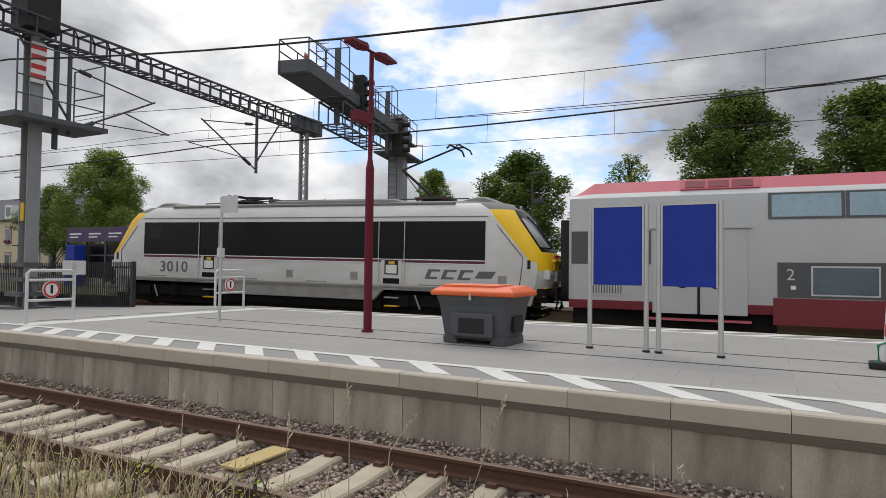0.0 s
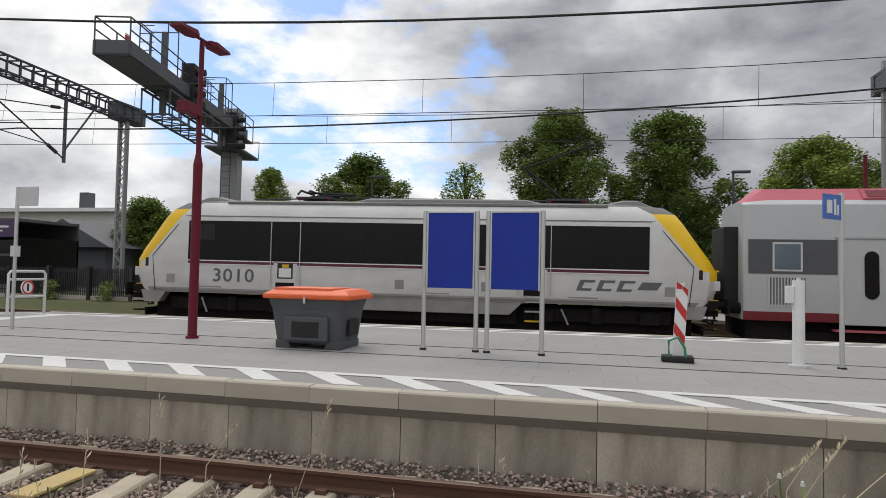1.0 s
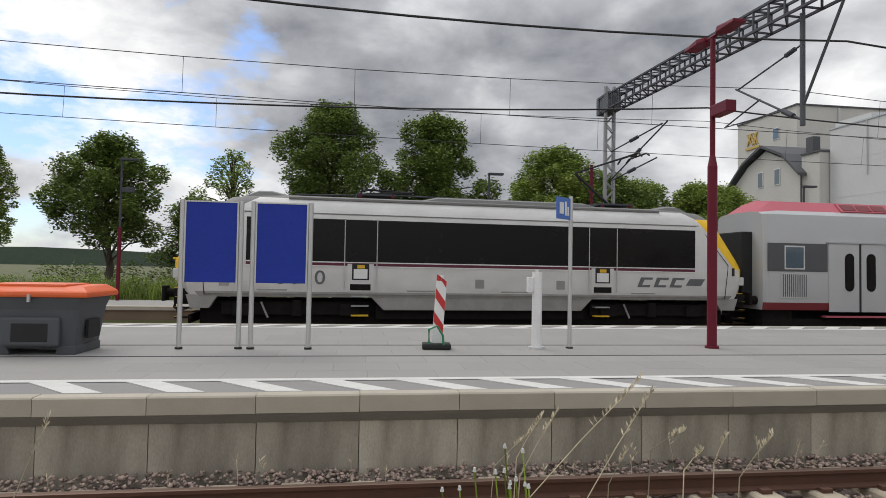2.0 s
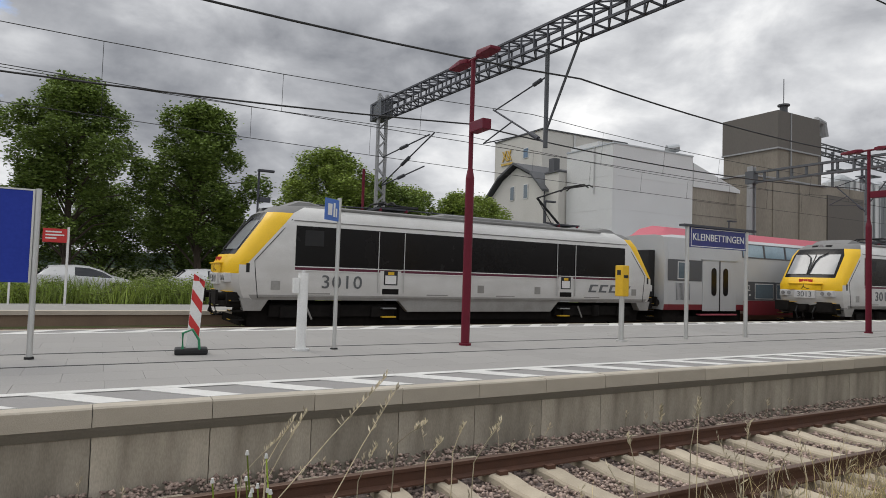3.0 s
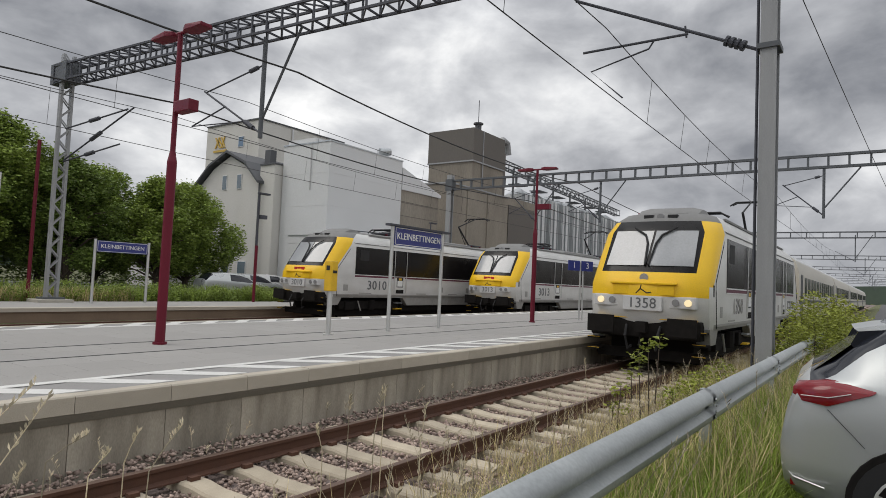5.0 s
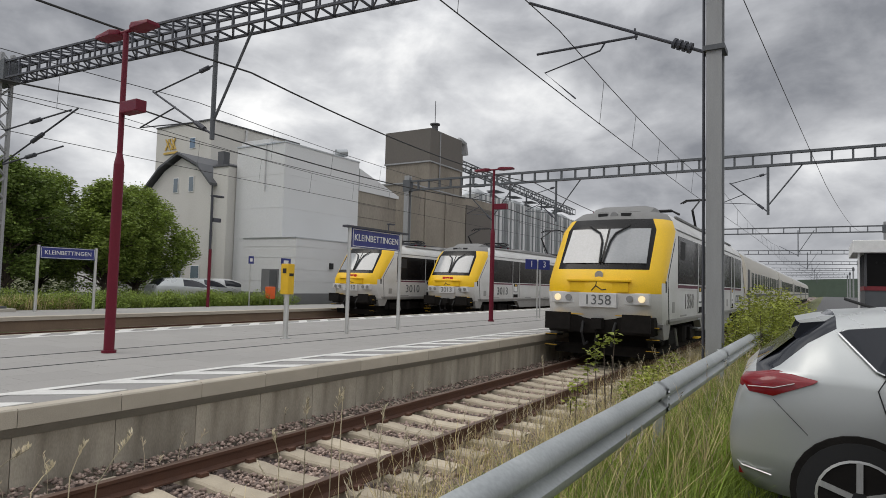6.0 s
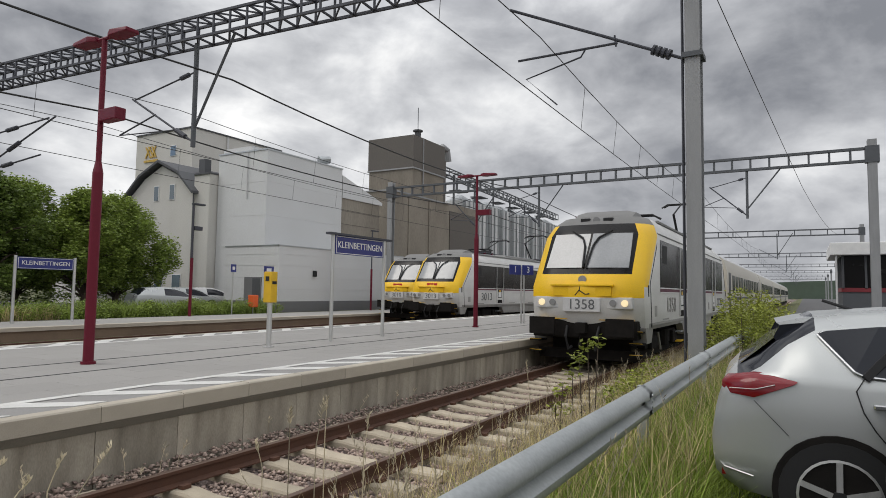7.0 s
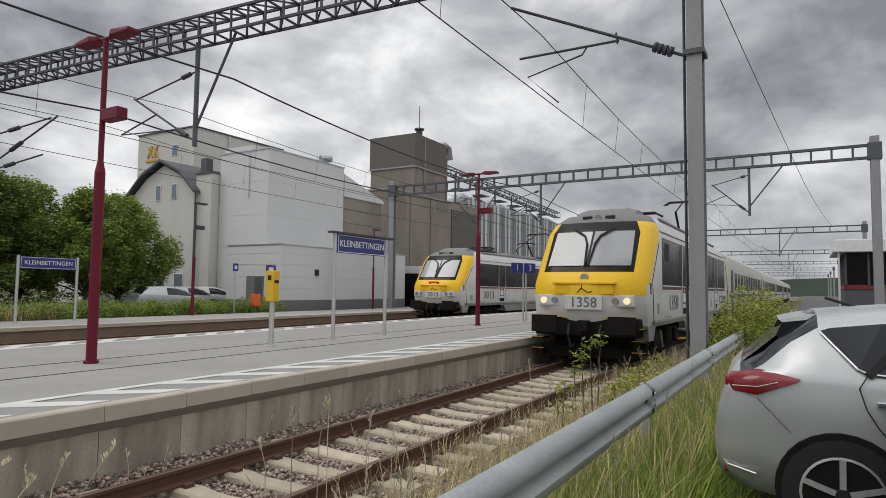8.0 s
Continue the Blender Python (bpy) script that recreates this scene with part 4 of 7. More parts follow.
    for e in (-1, 1):
        part("gangway", M().box(min(e * 13.05, e * 13.5), -0.75, 0.9, max(e * 13.05, e * 13.5), 0.75, 3.3), BLACK, t, bevel=0.05)
        b = part("bogie", M().box(e * 10.2 - 1.7, -1.15, 0.35, e * 10.2 + 1.7, 1.15, 0.6), UNDER, t)
        for dx in (-1.25, 1.25):
            for s in (-1, 1):
                part("wheel", M().tube([(e * 10.2 + dx, s * 0.72, 0.46), (e * 10.2 + dx, s * 0.86, 0.46)], 0.46, 20), UNDER, b, smooth=40)
        # underframe box carried low and dark to fill in the shade below
        part("underframe", M().box(min(e * 7.8, e * 13.0), -1.15, 0.12, max(e * 7.6, e * 13.0), 1.15, 0.7), UNDER, t)
        for s in (-1, 1):
            part("buffer", M().tube([(e * 13.0, s * 0.9, 0.95), (e * 13.45, s * 0.9, 0.95)], 0.16, 10), UNDER, t)
    lettering("class_number", "2", 0.42, PALEGREY, body, put(-7.3, -1.42, 1.6, FACE_NEAR))
    return t


def build_coach(at):
    t = thing("passenger_coach", "silver-grey passenger coach with a long row of windows", "railway coach", at, group="single-deck coaches")
    sec = [(-1.38, 0.75), (-1.42, 1.1), (-1.42, 3.0), (-1.25, 3.6), (-0.8, 3.95), (0, 4.05)]
    full = sec + [(-y, z) for y, z in sec[-2::-1]]
    body = part("body", M().loft([[(x, y, z) for y, z in full] for x in (-13.1, 13.1)], slots=lambda i, j: 1 if j in (3, 4, 5, 6) else 0), [COACHDULL, COACHGREY], t, smooth=25)
    for s in (-1, 1):
        y = s * 1.42
        part("stripe", M().box(-13, min(y, y + s * 0.01), 1.55, 13, max(y, y + s * 0.01), 1.72), COACHDARK, body)
        for k in range(12):
            x = -9.9 + k * 1.8
            part("window", M().box(x - 0.62, min(y, y + s * 0.015), 1.95, x + 0.62, max(y, y + s * 0.015), 2.85), DARKGLASS, body)
        for x in (-11.9, 11.9):
            part("door", M().box(x - 0.45, min(y, y + s * 0.02), 0.85, x + 0.45, max(y, y + s * 0.02), 2.95), COACHDARK, body)
    part("underframe", M().box(-12.8, -1.15, 0.15, 12.8, 1.15, 0.78), UNDER, t)
    for e in (-1, 1):
        part("gangway", M().box(min(e * 13.05, e * 13.5), -0.7, 0.9, max(e * 13.05, e * 13.5), 0.7, 3.2), BLACK, t)
    return t


LOCO_MOVING = build_loco("silver and yellow electric locomotive numbered 3010, rolling with coaches", "3010")
LOCO_STANDING = build_loco("silver and yellow electric locomotive numbered 3013, standing beside the platform", "3013", pose(28.1 + 8.9, track2(36), 0, 0, 0, math.degrees(math.atan2(track2(42) - track2(32), 10))))
LOCO_NEAR = build_loco("silver and yellow electric locomotive numbered 1358 with lit headlights", "1358", pose(15.3 + 8.95, TRACK1 - 0.03, 0), lit=True, emblem=False)
COACHES = [build_double_decker("grey double-deck coach with a faded red roof")]
COACHES += [copy_thing(COACHES[0], pose(0, 0, 0)) for k in range(2)]
near_coach = build_coach(pose(15.3 + 18.4 + 13.6, TRACK1, 0))
for k in range(1, 5):
    copy_thing(near_coach, pose(15.3 + 18.4 + 13.6 + k * 27.0, TRACK1, 0))


# ---- platform furniture ----
def build_lamp(x, y, z0, label, top=5.75, at_turn=0):
    t = thing("lamp_post", label, "lamp post", pose(x, y, z0, 0, 0, at_turn), group="maroon lamp posts")
    h = top - z0
    part("pole", M().tube([(0, 0, 0), (0, 0, 3.0)], 0.078, 14), MAROON, t, smooth=40)
    part("pole_neck", M().tube([(0, 0, 3.0), (0, 0, 3.18)], 0.078, 14, r2=0.045), MAROON, t, smooth=40)
    part("upper_pole", M().tube([(0, 0, 3.18), (0, 0, h)], 0.043, 12), MAROON, t, smooth=40)
    part("arm", M().tube([(0, -0.3, h + 0.03), (0, 0.3, h + 0.03)], 0.03, 8), MAROON, t)
    for s in (-1, 1):
        hd = M().loft([[(-0.06, s * 0.16, h), (0.06, s * 0.16, h), (0.06, s * 0.16, h + 0.08), (-0.06, s * 0.16, h + 0.08)], [(-0.13, s * 0.3, h - 0.01), (0.13, s * 0.3, h - 0.01), (0.12, s * 0.3, h + 0.09), (-0.12, s * 0.3, h + 0.09)], [(-0.12, s * 0.72, h + 0.0), (0.12, s * 0.72, h + 0.0), (0.1, s * 0.72, h + 0.06), (-0.1, s * 0.72, h + 0.06)]])
        part("lamp_head", hd, MAROON, t, "flat maroon lamp head", bevel=0.012)
    part("loudspeaker", M().box(-0.09, -0.52, h - 1.35, 0.09, -0.06, h - 1.16), MAROON, t, "box-shaped maroon loudspeaker", bevel=0.015)
    part("base_collar", M().tube([(0, 0, 0), (0, 0, 0.04)], 0.11, 14), MAROON, t)
    return t


lamp = build_lamp(-6.36, 9.66, PLAT, "maroon twin-head lamp post with a loudspeaker on the island platform")
for x in (6.08, 19.3, 32.3, 45.5, 58.5):
    copy_thing(lamp, pose(x, 9.66, PLAT))


def build_p2_lamp(x, y, h, box=True):
    t = thing("lamp_post", "slim maroon and black lamp post beside the side platform", "lamp post", pose(x, y, PLAT2), group="side platform lamps")
    part("pole", M().tube([(0, 0, 0), (0, 0, 2.9)], 0.075, 10), MAROON, t, smooth=40)
    part("upper_pole", M().tube([(0, 0, 2.9), (0, 0, h)], 0.045, 10), TRUSS, t, smooth=40)
    part("lamp_head", M().box(-0.05, -0.12, h - 0.03, 0.62, 0.12, h + 0.06), TRUSS, t, bevel=0.02)
    part("loudspeaker", M().box(0.05, -0.1, h - 1.3, 0.5, 0.1, h - 1.1), TRUSS, t, bevel=0.01)


for x in (5.95, 20.95, -9.0, 35.9):
    build_p2_lamp(x, 26.4, 5.6)
t = thing("pole", "plain tall maroon pole behind the side platform", "pole", pose(10.9, 27.2, 0.3))
part("shaft", M().tube([(0, 0, 0), (0, 0, 6.4)], 0.07, 10), MAROON, t, smooth=40)


def build_board():
    t = thing("notice_board", "blank blue notice board on two aluminium posts", "notice board", pose(-2.26, 9.6, PLAT), group="blank blue boards")
    for x in (0, 0.83):
        p = part("post", M().tube([(x, 0, 0), (x, 0, 2.17)], 0.036, 12), ALU, t, smooth=40)
        part("foot", M().tube([(x, 0, 0), (x, 0, 0.03)], 0.055, 12), BLACK, p)
    part("panel", M().box(0.055, -0.02, 0.97, 0.775, 0.02, 2.14), BLUE, t, "plain deep blue panel", bevel=0.004)
    for x in (0.045, 0.785):
        part("frame_strip", M().box(x - 0.012, -0.028, 0.96, x + 0.012, 0.028, 2.16), ALU, t)
    part("frame_strip", M().box(0.05, -0.026, 2.14, 0.78, 0.026, 2.16), ALU, t)
    return t


board = build_board()
copy_thing(board, pose(-1.255, 9.58, PLAT, 0, 0, -1.5))


def build_bin():
    t = thing("grit_bin", "dark grey plastic grit bin with an orange lid on the platform", "grit bin", pose(-3.93, 9.4, PLAT, 0, 0, -2) @ Matrix.Diagonal((0.87, 0.9, 1.0, 1.0)))
    def ring(z, a, b):
        return [(-a, -b, z), (-a + 0.08, -b - 0.02, z), (a - 0.08, -b - 0.02, z), (a, -b, z), (a, b, z), (-a, b, z)]
    body = part("body", M().loft([ring(0.08, 0.6, 0.4), ring(0.6, 0.68, 0.46), ring(0.74, 0.73, 0.5), ring(0.78, 0.73, 0.5)]), BINGREY, t, bevel=0.025)
    for sx in (-1, 1):
        part("foot", M().loft([[(sx * 0.62, -0.42, 0), (sx * 0.32, -0.42, 0), (sx * 0.32, 0.42, 0), (sx * 0.62, 0.42, 0)], [(sx * 0.62, -0.43, 0.12), (sx * 0.36, -0.43, 0.12), (sx * 0.36, 0.42, 0.12), (sx * 0.62, 0.42, 0.12)]]), BINGREY, body, bevel=0.015)
    part("hatch_surround", M().box(-0.42, -0.52, 0.12, 0.42, -0.42, 0.5), BINGREY, body, bevel=0.03)
    part("hatch", M().box(-0.26, -0.526, 0.18, 0.26, -0.45, 0.42), BLACK, body, "dark recessed hatch", bevel=0.01)
    part("side_recess", M().box(0.66, -0.2, 0.2, 0.70, 0.2, 0.45), BLACK, body)
    lr = [[(-0.83, -0.56, 0.76), (0.83, -0.56, 0.76), (0.83, 0.56, 0.76), (-0.83, 0.56, 0.76)], [(-0.83, -0.56, 0.83), (0.83, -0.56, 0.83), (0.83, 0.56, 0.83), (-0.83, 0.56, 0.83)], [(-0.7, -0.42, 0.9), (0.7, -0.42, 0.9), (0.7, 0.42, 0.92), (-0.7, 0.42, 0.92)]]
    lid = part("lid", M().loft(lr), ORANGE, t, "faded orange hinged lid", bevel=0.03)
    part("lid_ridge", M().box(-0.68, -0.42, 0.88, 0.45, 0.35, 0.935), ORANGE, lid, bevel=0.03)
    part("clasp", M().box(-0.02, -0.58, 0.7, 0.02, -0.55, 0.8), ALU, lid)


build_bin()


def build_beacon():
    t = thing("warning_beacon", "red and white striped warning beacon in a rubber foot", "traffic beacon", pose(1.5, 9.6, PLAT, 0, 3.5, -6))
    w, h = 0.08, 1.05
    part("plate", M().box(-w, -0.025, 0.06, w, 0.025, h), WHITE, t, bevel=0.01)
    for k in range(3):
        z = 0.22 + k * 0.36
        part("red_stripe", M().prism([(-w + 0.002, z + 0.2), (w - 0.002, z), (w - 0.002, min(z + 0.15, h - 0.01)), (-w + 0.002, min(z + 0.35, h - 0.01))], "y", -0.029, 0.029), REDP, t, "red slanting stripe")
    part("tip", M().tube([(0, 0, h), (0, 0, h + 0.08)], 0.03, 8), WHITE, t)
    part("foot", M().box(-0.22, -0.15, 0.0, 0.22, 0.15, 0.09), BLACK, t, "black rubber foot", bevel=0.03, at=pose(0, 0, 0, 0, -3.5, 0))
    part("handle", M().tube([(-0.12, -0.12, 0.08), (-0.14, -0.14, 0.3), (-0.02, -0.14, 0.36), (0.08, -0.13, 0.22), (0.1, -0.13, 0.08)], 0.018, 8), GREENHOSE, t, "green looped handle")


build_beacon()

t = thing("post", "white round post with a small box on the platform", "post", pose(3.09, 9.63, PLAT))
part("shaft", M().tube([(0, 0, 0), (0, 0, 1.2)], 0.078, 16), WHITE, t, smooth=40)
part("box", M().box(-0.16, -0.05, 0.88, -0.07, 0.05, 1.12), WHITE, t, bevel=0.01)
part("base", M().tube([(0, 0, 0), (0, 0, 0.03)], 0.13, 16), PALEGREY, t)
part("cap", M().tube([(0, 0, 1.2), (0, 0, 1.235)], 0.03, 8), PALEGREY, t)

t = thing("sign_post", "small blue boarding-aid sign on a grey post", "sign", pose(3.64, 9.66, PLAT))
part("post", M().tube([(0, 0, 0), (0, 0, 2.42)], 0.033, 12), ALU, t, smooth=40)
p = part("sign_plate", M().box(-0.42, -0.012, 2.04, -0.03, 0.012, 2.38), PICTOBLUE, t, at=pose(0, 0, 0, 0, 0, 40))
part("pictogram", M().box(-0.36, -0.017, 2.12, -0.24, -0.013, 2.3).box(-0.2, -0.017, 2.1, -0.15, -0.013, 2.32).box(-0.13, -0.017, 2.1, -0.09, -0.013, 2.24), WHITE, p)
part("base", M().tube([(0, 0, 0), (0, 0, 0.02)], 0.06, 12), BLACK, t)

t = thing("ticket_validator", "yellow ticket validator on a grey post", "ticket validator", pose(9.8, 9.6, PLAT))
part("post", M().tube([(0, 0, 0), (0, 0, 1.0)], 0.055, 12), ALU, t, smooth=40)
b = part("box", M().box(-0.09, -0.11, 0.92, 0.09, 0.11, 1.56), YELLOWBOX, t, bevel=0.02)
part("slot", M().box(-0.06, -0.116, 1.3, 0.06, -0.108, 1.36), BLACK, b)
part("screen", M().box(-0.096, -0.05, 1.36, -0.089, 0.05, 1.46), BLACK, b)
part("base", M().tube([(0, 0, 0), (0, 0, 0.02)], 0.11, 12), ALU, t)


def build_name_sign(x, y, z0, w, label, head):
    t = thing("station_sign", label, "station sign", pose(x, y, z0), group="station name signs")
    for u in (0, w):
        part("post", M().tube([(u, 0, 0), (u, 0, 2.55)], 0.045 if head else 0.055, 12), ALU, t, smooth=40)
    p = part("panel", M().box(0.06, -0.03, 2.05, w - 0.06, 0.03, 2.5), SIGNBLUE, t, "dark blue name panel with a white rim")
    for z in (2.075, 2.475):
        part("rim", M().box(0.09, -0.034, z - 0.008, w - 0.09, -0.031, z + 0.008), WHITE, p)
    for u in (0.09, w - 0.09):
        part("rim", M().box(u - 0.008, -0.034, 2.075, u + 0.008, -0.031, 2.475), WHITE, p)
    if head:
        part("light_strip", M().box(-0.2, -0.09, 2.5, w + 0.25, 0.06, 2.55), TRUSS, t)
    lettering("name", "KLEINBETTINGEN", 0.225, WHITE, p, put(w / 2, -0.036, 2.275, FACE_NEAR))


build_name_sign(11.75, 9.6, PLAT, 2.06, "blue station name sign on aluminium posts on the island platform", True)
build_name_sign(12.5, 25.5, PLAT2, 2.2, "blue station name sign on white posts on the side platform", False)

t = thing("track_sign", "pair of small blue track number signs on grey posts", "sign", pose(22.85, 9.5, PLAT))
for x in (0.0, 0.28):
    part("post", M().tube([(x, 0, 0), (x, 0, 2.2)], 0.03, 10), ALU, t, smooth=40)
for x, s in ((-0.32, "1"), (0.34, "3")):
    p = part("plate", M().box(x - 0.28, -0.02, 1.88, x + 0.28, 0.02, 2.26), SIGNBLUE, t, at=pose(0, 0, 0, 0, 0, -25))
    lettering("digit", s, 0.34, WHITE, p, put(x, -0.024, 2.07, FACE_NEAR))


def build_barrier(x, y0, y1, label):
    t = thing("barrier", label, "barrier", pose(x, y0, PLAT), group="platform-end barriers")
    w = y1 - y0
    part("frame", M().tube([(0, 0, 0), (0, 0, 0.98), (0, 0.06, 1.04), (0, w - 0.06, 1.04), (0, w, 0.98), (0, w, 0)], 0.032, 10), PALEGREY, t, smooth=40)
    for z in (0.45, 0.85):
        part("rail", M().tube([(0, 0, z), (0, w, z)], 0.026, 8), PALEGREY, t, smooth=40)
    s = part("round_sign", M().tube([(-0.01, w / 2, 0.66), (0.02, w / 2, 0.66)], 0.17, 24), WHITE, t, "round white sign with a red ring")
    ring = M()
    n = 28
    for k in range(n):
        a, b = 2 * math.pi * k / n, 2 * math.pi * (k + 1) / n
        ring.add([(0.024, w / 2 + r * math.cos(q), 0.66 + r * math.sin(q)) for q, r in ((a, 0.165), (b, 0.165), (b, 0.125), (a, 0.125))], [(0, 1, 2, 3)])
    part("red_ring", ring, REDP, s)
    part("pictogram", M().box(0.021, w / 2 - 0.025, 0.58, 0.026, w / 2 + 0.025, 0.75), BLACK, s)
    return t


build_barrier(-12.6, 7.17, 8.1, "white tubular barrier with a round no-entry sign")
build_barrier(-12.6, 11.85, 12.85, "white tubular barrier with a round no-entry sign")
t = thing("sign_post", "grey post with the blank back of a square sign", "sign", pose(-10.22, 9.77, PLAT))
part("post", M().tube([(0, 0, 0), (0, 0, 2.65)], 0.033, 12), ALU, t, smooth=40)
part("sign_plate", M().box(0.0, -0.012, 2.3, 0.46, 0.012, 2.66), PALEGREY, t)
part("small_box", M().box(-0.05, -0.06, 1.35, 0.05, 0.06, 1.55), PALEGREY, t)

t = thing("dog_bin", "small grey sign board at the platform's end", "sign", pose(-15.0, 9.6, 0.5))
part("post", M().tube([(0, 0, 0), (0, 0, 1.3)], 0.03, 8), ALU, t)
part("plate", M().box(-0.05, -0.25, 1.0, 0.0, 0.3, 1.35), PALEGREY, t)


# ---- overhead line masts and portals ----
def lattice(m, p, q, w, d, pitch, chord=0.07, brace=0.05, up=(0, 0, 1)):
    """A four-chord box truss from p to q, w wide and d deep."""
    p, q = Vector(p), Vector(q)
    a = (q - p).normalized()
    s = a.cross(Vector(up)).normalized()
    u = s.cross(a)
    n = max(2, int(round((q - p).length / pitch)))
    cs = [s * i * w / 2 + u * j * d / 2 for i, j in ((-1, -1), (1, -1), (1, 1), (-1, 1))]
    for c in cs:
        m.beam(p + c, q + c, chord, chord, up=u)
    for k in range(n + 1):
        b = p + (q - p) * k / n
        for i in range(4):
            m.beam(b + cs[i], b + cs[(i + 1) % 4], brace, brace, up=a)
        if k < n:
            e = p + (q - p) * (k + 1) / n
            for i, j in ((0, 1), (2, 3)):
                m.beam(b + cs[i], e + cs[j], brace * 0.8, brace * 0.8, up=s)
    return m


def drop_arm(parent, x, y, ztop, zlow, reach, seed_up=True):
    """A drop tube with its struts and the registration arms that hold the wires."""
    s = 1 if reach > 0 else -1
    part("drop_tube", M().tube([(x, y, ztop), (x, y, zlow)], 0.07, 10), MAST, parent, smooth=40)
    part("drop_strut", M().tube([(x, y, zlow + 0.5), (x, y - s * 1.6, ztop)], 0.04, 8), MAST, parent)
    part("stay", M().tube([(x, y, zlow + 2.25), (x, y + reach * 0.97, zlow + 1.8)], 0.025, 6), TRUSS, parent)
    part("bracket", M().tube([(x, y, zlow + 0.15), (x, y + reach, zlow + 1.85)], 0.032, 8), TRUSS, parent)
    part("register_arm", M().tube([(x, y + reach * 0.6, zlow + 1.2), (x, y + reach * 1.2, zlow + 0.75)], 0.025, 6), TRUSS, parent)
    part("steady_arm", M().tube([(x, y + reach * 1.2, zlow + 0.75), (x, y + reach * 0.25, zlow + 0.6)], 0.02, 6), TRUSS, parent)
    part("insulator", M().tube([(x, y + reach * 0.12, zlow + 0.35), (x, y + reach * 0.26, zlow + 0.59)], 0.075, 10), TRUSS, parent)
    part("insulator", M().tube([(x, y + reach * 0.1, zlow + 2.21), (x, y + reach * 0.22, zlow + 2.15)], 0.07, 10), TRUSS, parent)


def lattice_mast(parent, x, y, z0, z1):
    m = M()
    for e in (-0.19, 0.19):
        m.beam((x + e, y, z0), (x + e, y, z1), 0.1, 0.2, up=(0, 1, 0))
    n = int((z1 - z0) / 0.42)
    for k in range(n):
        a, b = z0 + k * (z1 - z0) / n, z0 + (k + 1) * (z1 - z0) / n
        s = 1 if k % 2 else -1
        for dy in (-0.08, 0.08):
            m.beam((x - 0.19 * s, y + dy, a), (x + 0.19 * s, y + dy, b), 0.05, 0.015, up=(0, 1, 0))
    part("lattice_mast", m, MASTLIGHT, parent, "pale two-chord lattice mast")
    part("footing", M().box(x - 0.65, y - 0.5, z0 - 0.35, x + 0.65, y + 0.5, z0 + 0.12), CONCRETE, parent, "concrete footing", bevel=0.03)
    part("base_plate", M().box(x - 0.4, y - 0.3, z0 + 0.12, x + 0.4, y + 0.3, z0 + 0.2), MAST, parent)


def build_portal_b():
    t = thing("catenary_portal", "dark lattice truss portal over the tracks on a pale lattice mast", "catenary portal")
    lattice_mast(t, 11.4, 26.4, 0.36, 10.1)
    part("truss", lattice(M(), (11.4, 26.9, 9.35), (13.6, -3.0, 9.3), 0.62, 0.62, 0.62), TRUSS, t, "dark box lattice truss")
    part("junction", M().box(11.1, 25.9, 8.95, 11.7, 27.2, 9.75), MAST, t)
    xx = lambda y: 11.4 + (26.9 - y) * 2.2 / 29.9
    drop_arm(t, xx(15.4), 15.4, 9.0, 5.9, 3.0)
    part("mast", M().box(13.4, -3.6, 0.2, 13.8, -3.2, 9.6), MASTLIGHT, t)
    # bracket arms on the lattice mast for track 3
    for za, zb, r in ((7.15, 7.35, -4.6), (5.9, 7.35, -5.0), (5.85, 6.15, -4.2)):
        part("bracket", M().tube([(11.4, 26.2, za), (11.4, 26.2 + r, zb)], 0.03, 8), TRUSS, t)
        part("insulator", M().tube([(11.4, 26.2 + r * 0.42, za + (zb - za) * 0.42), (11.4, 26.2 + r * 0.56, za + (zb - za) * 0.56)], 0.075, 10), TRUSS, t)


build_portal_b()


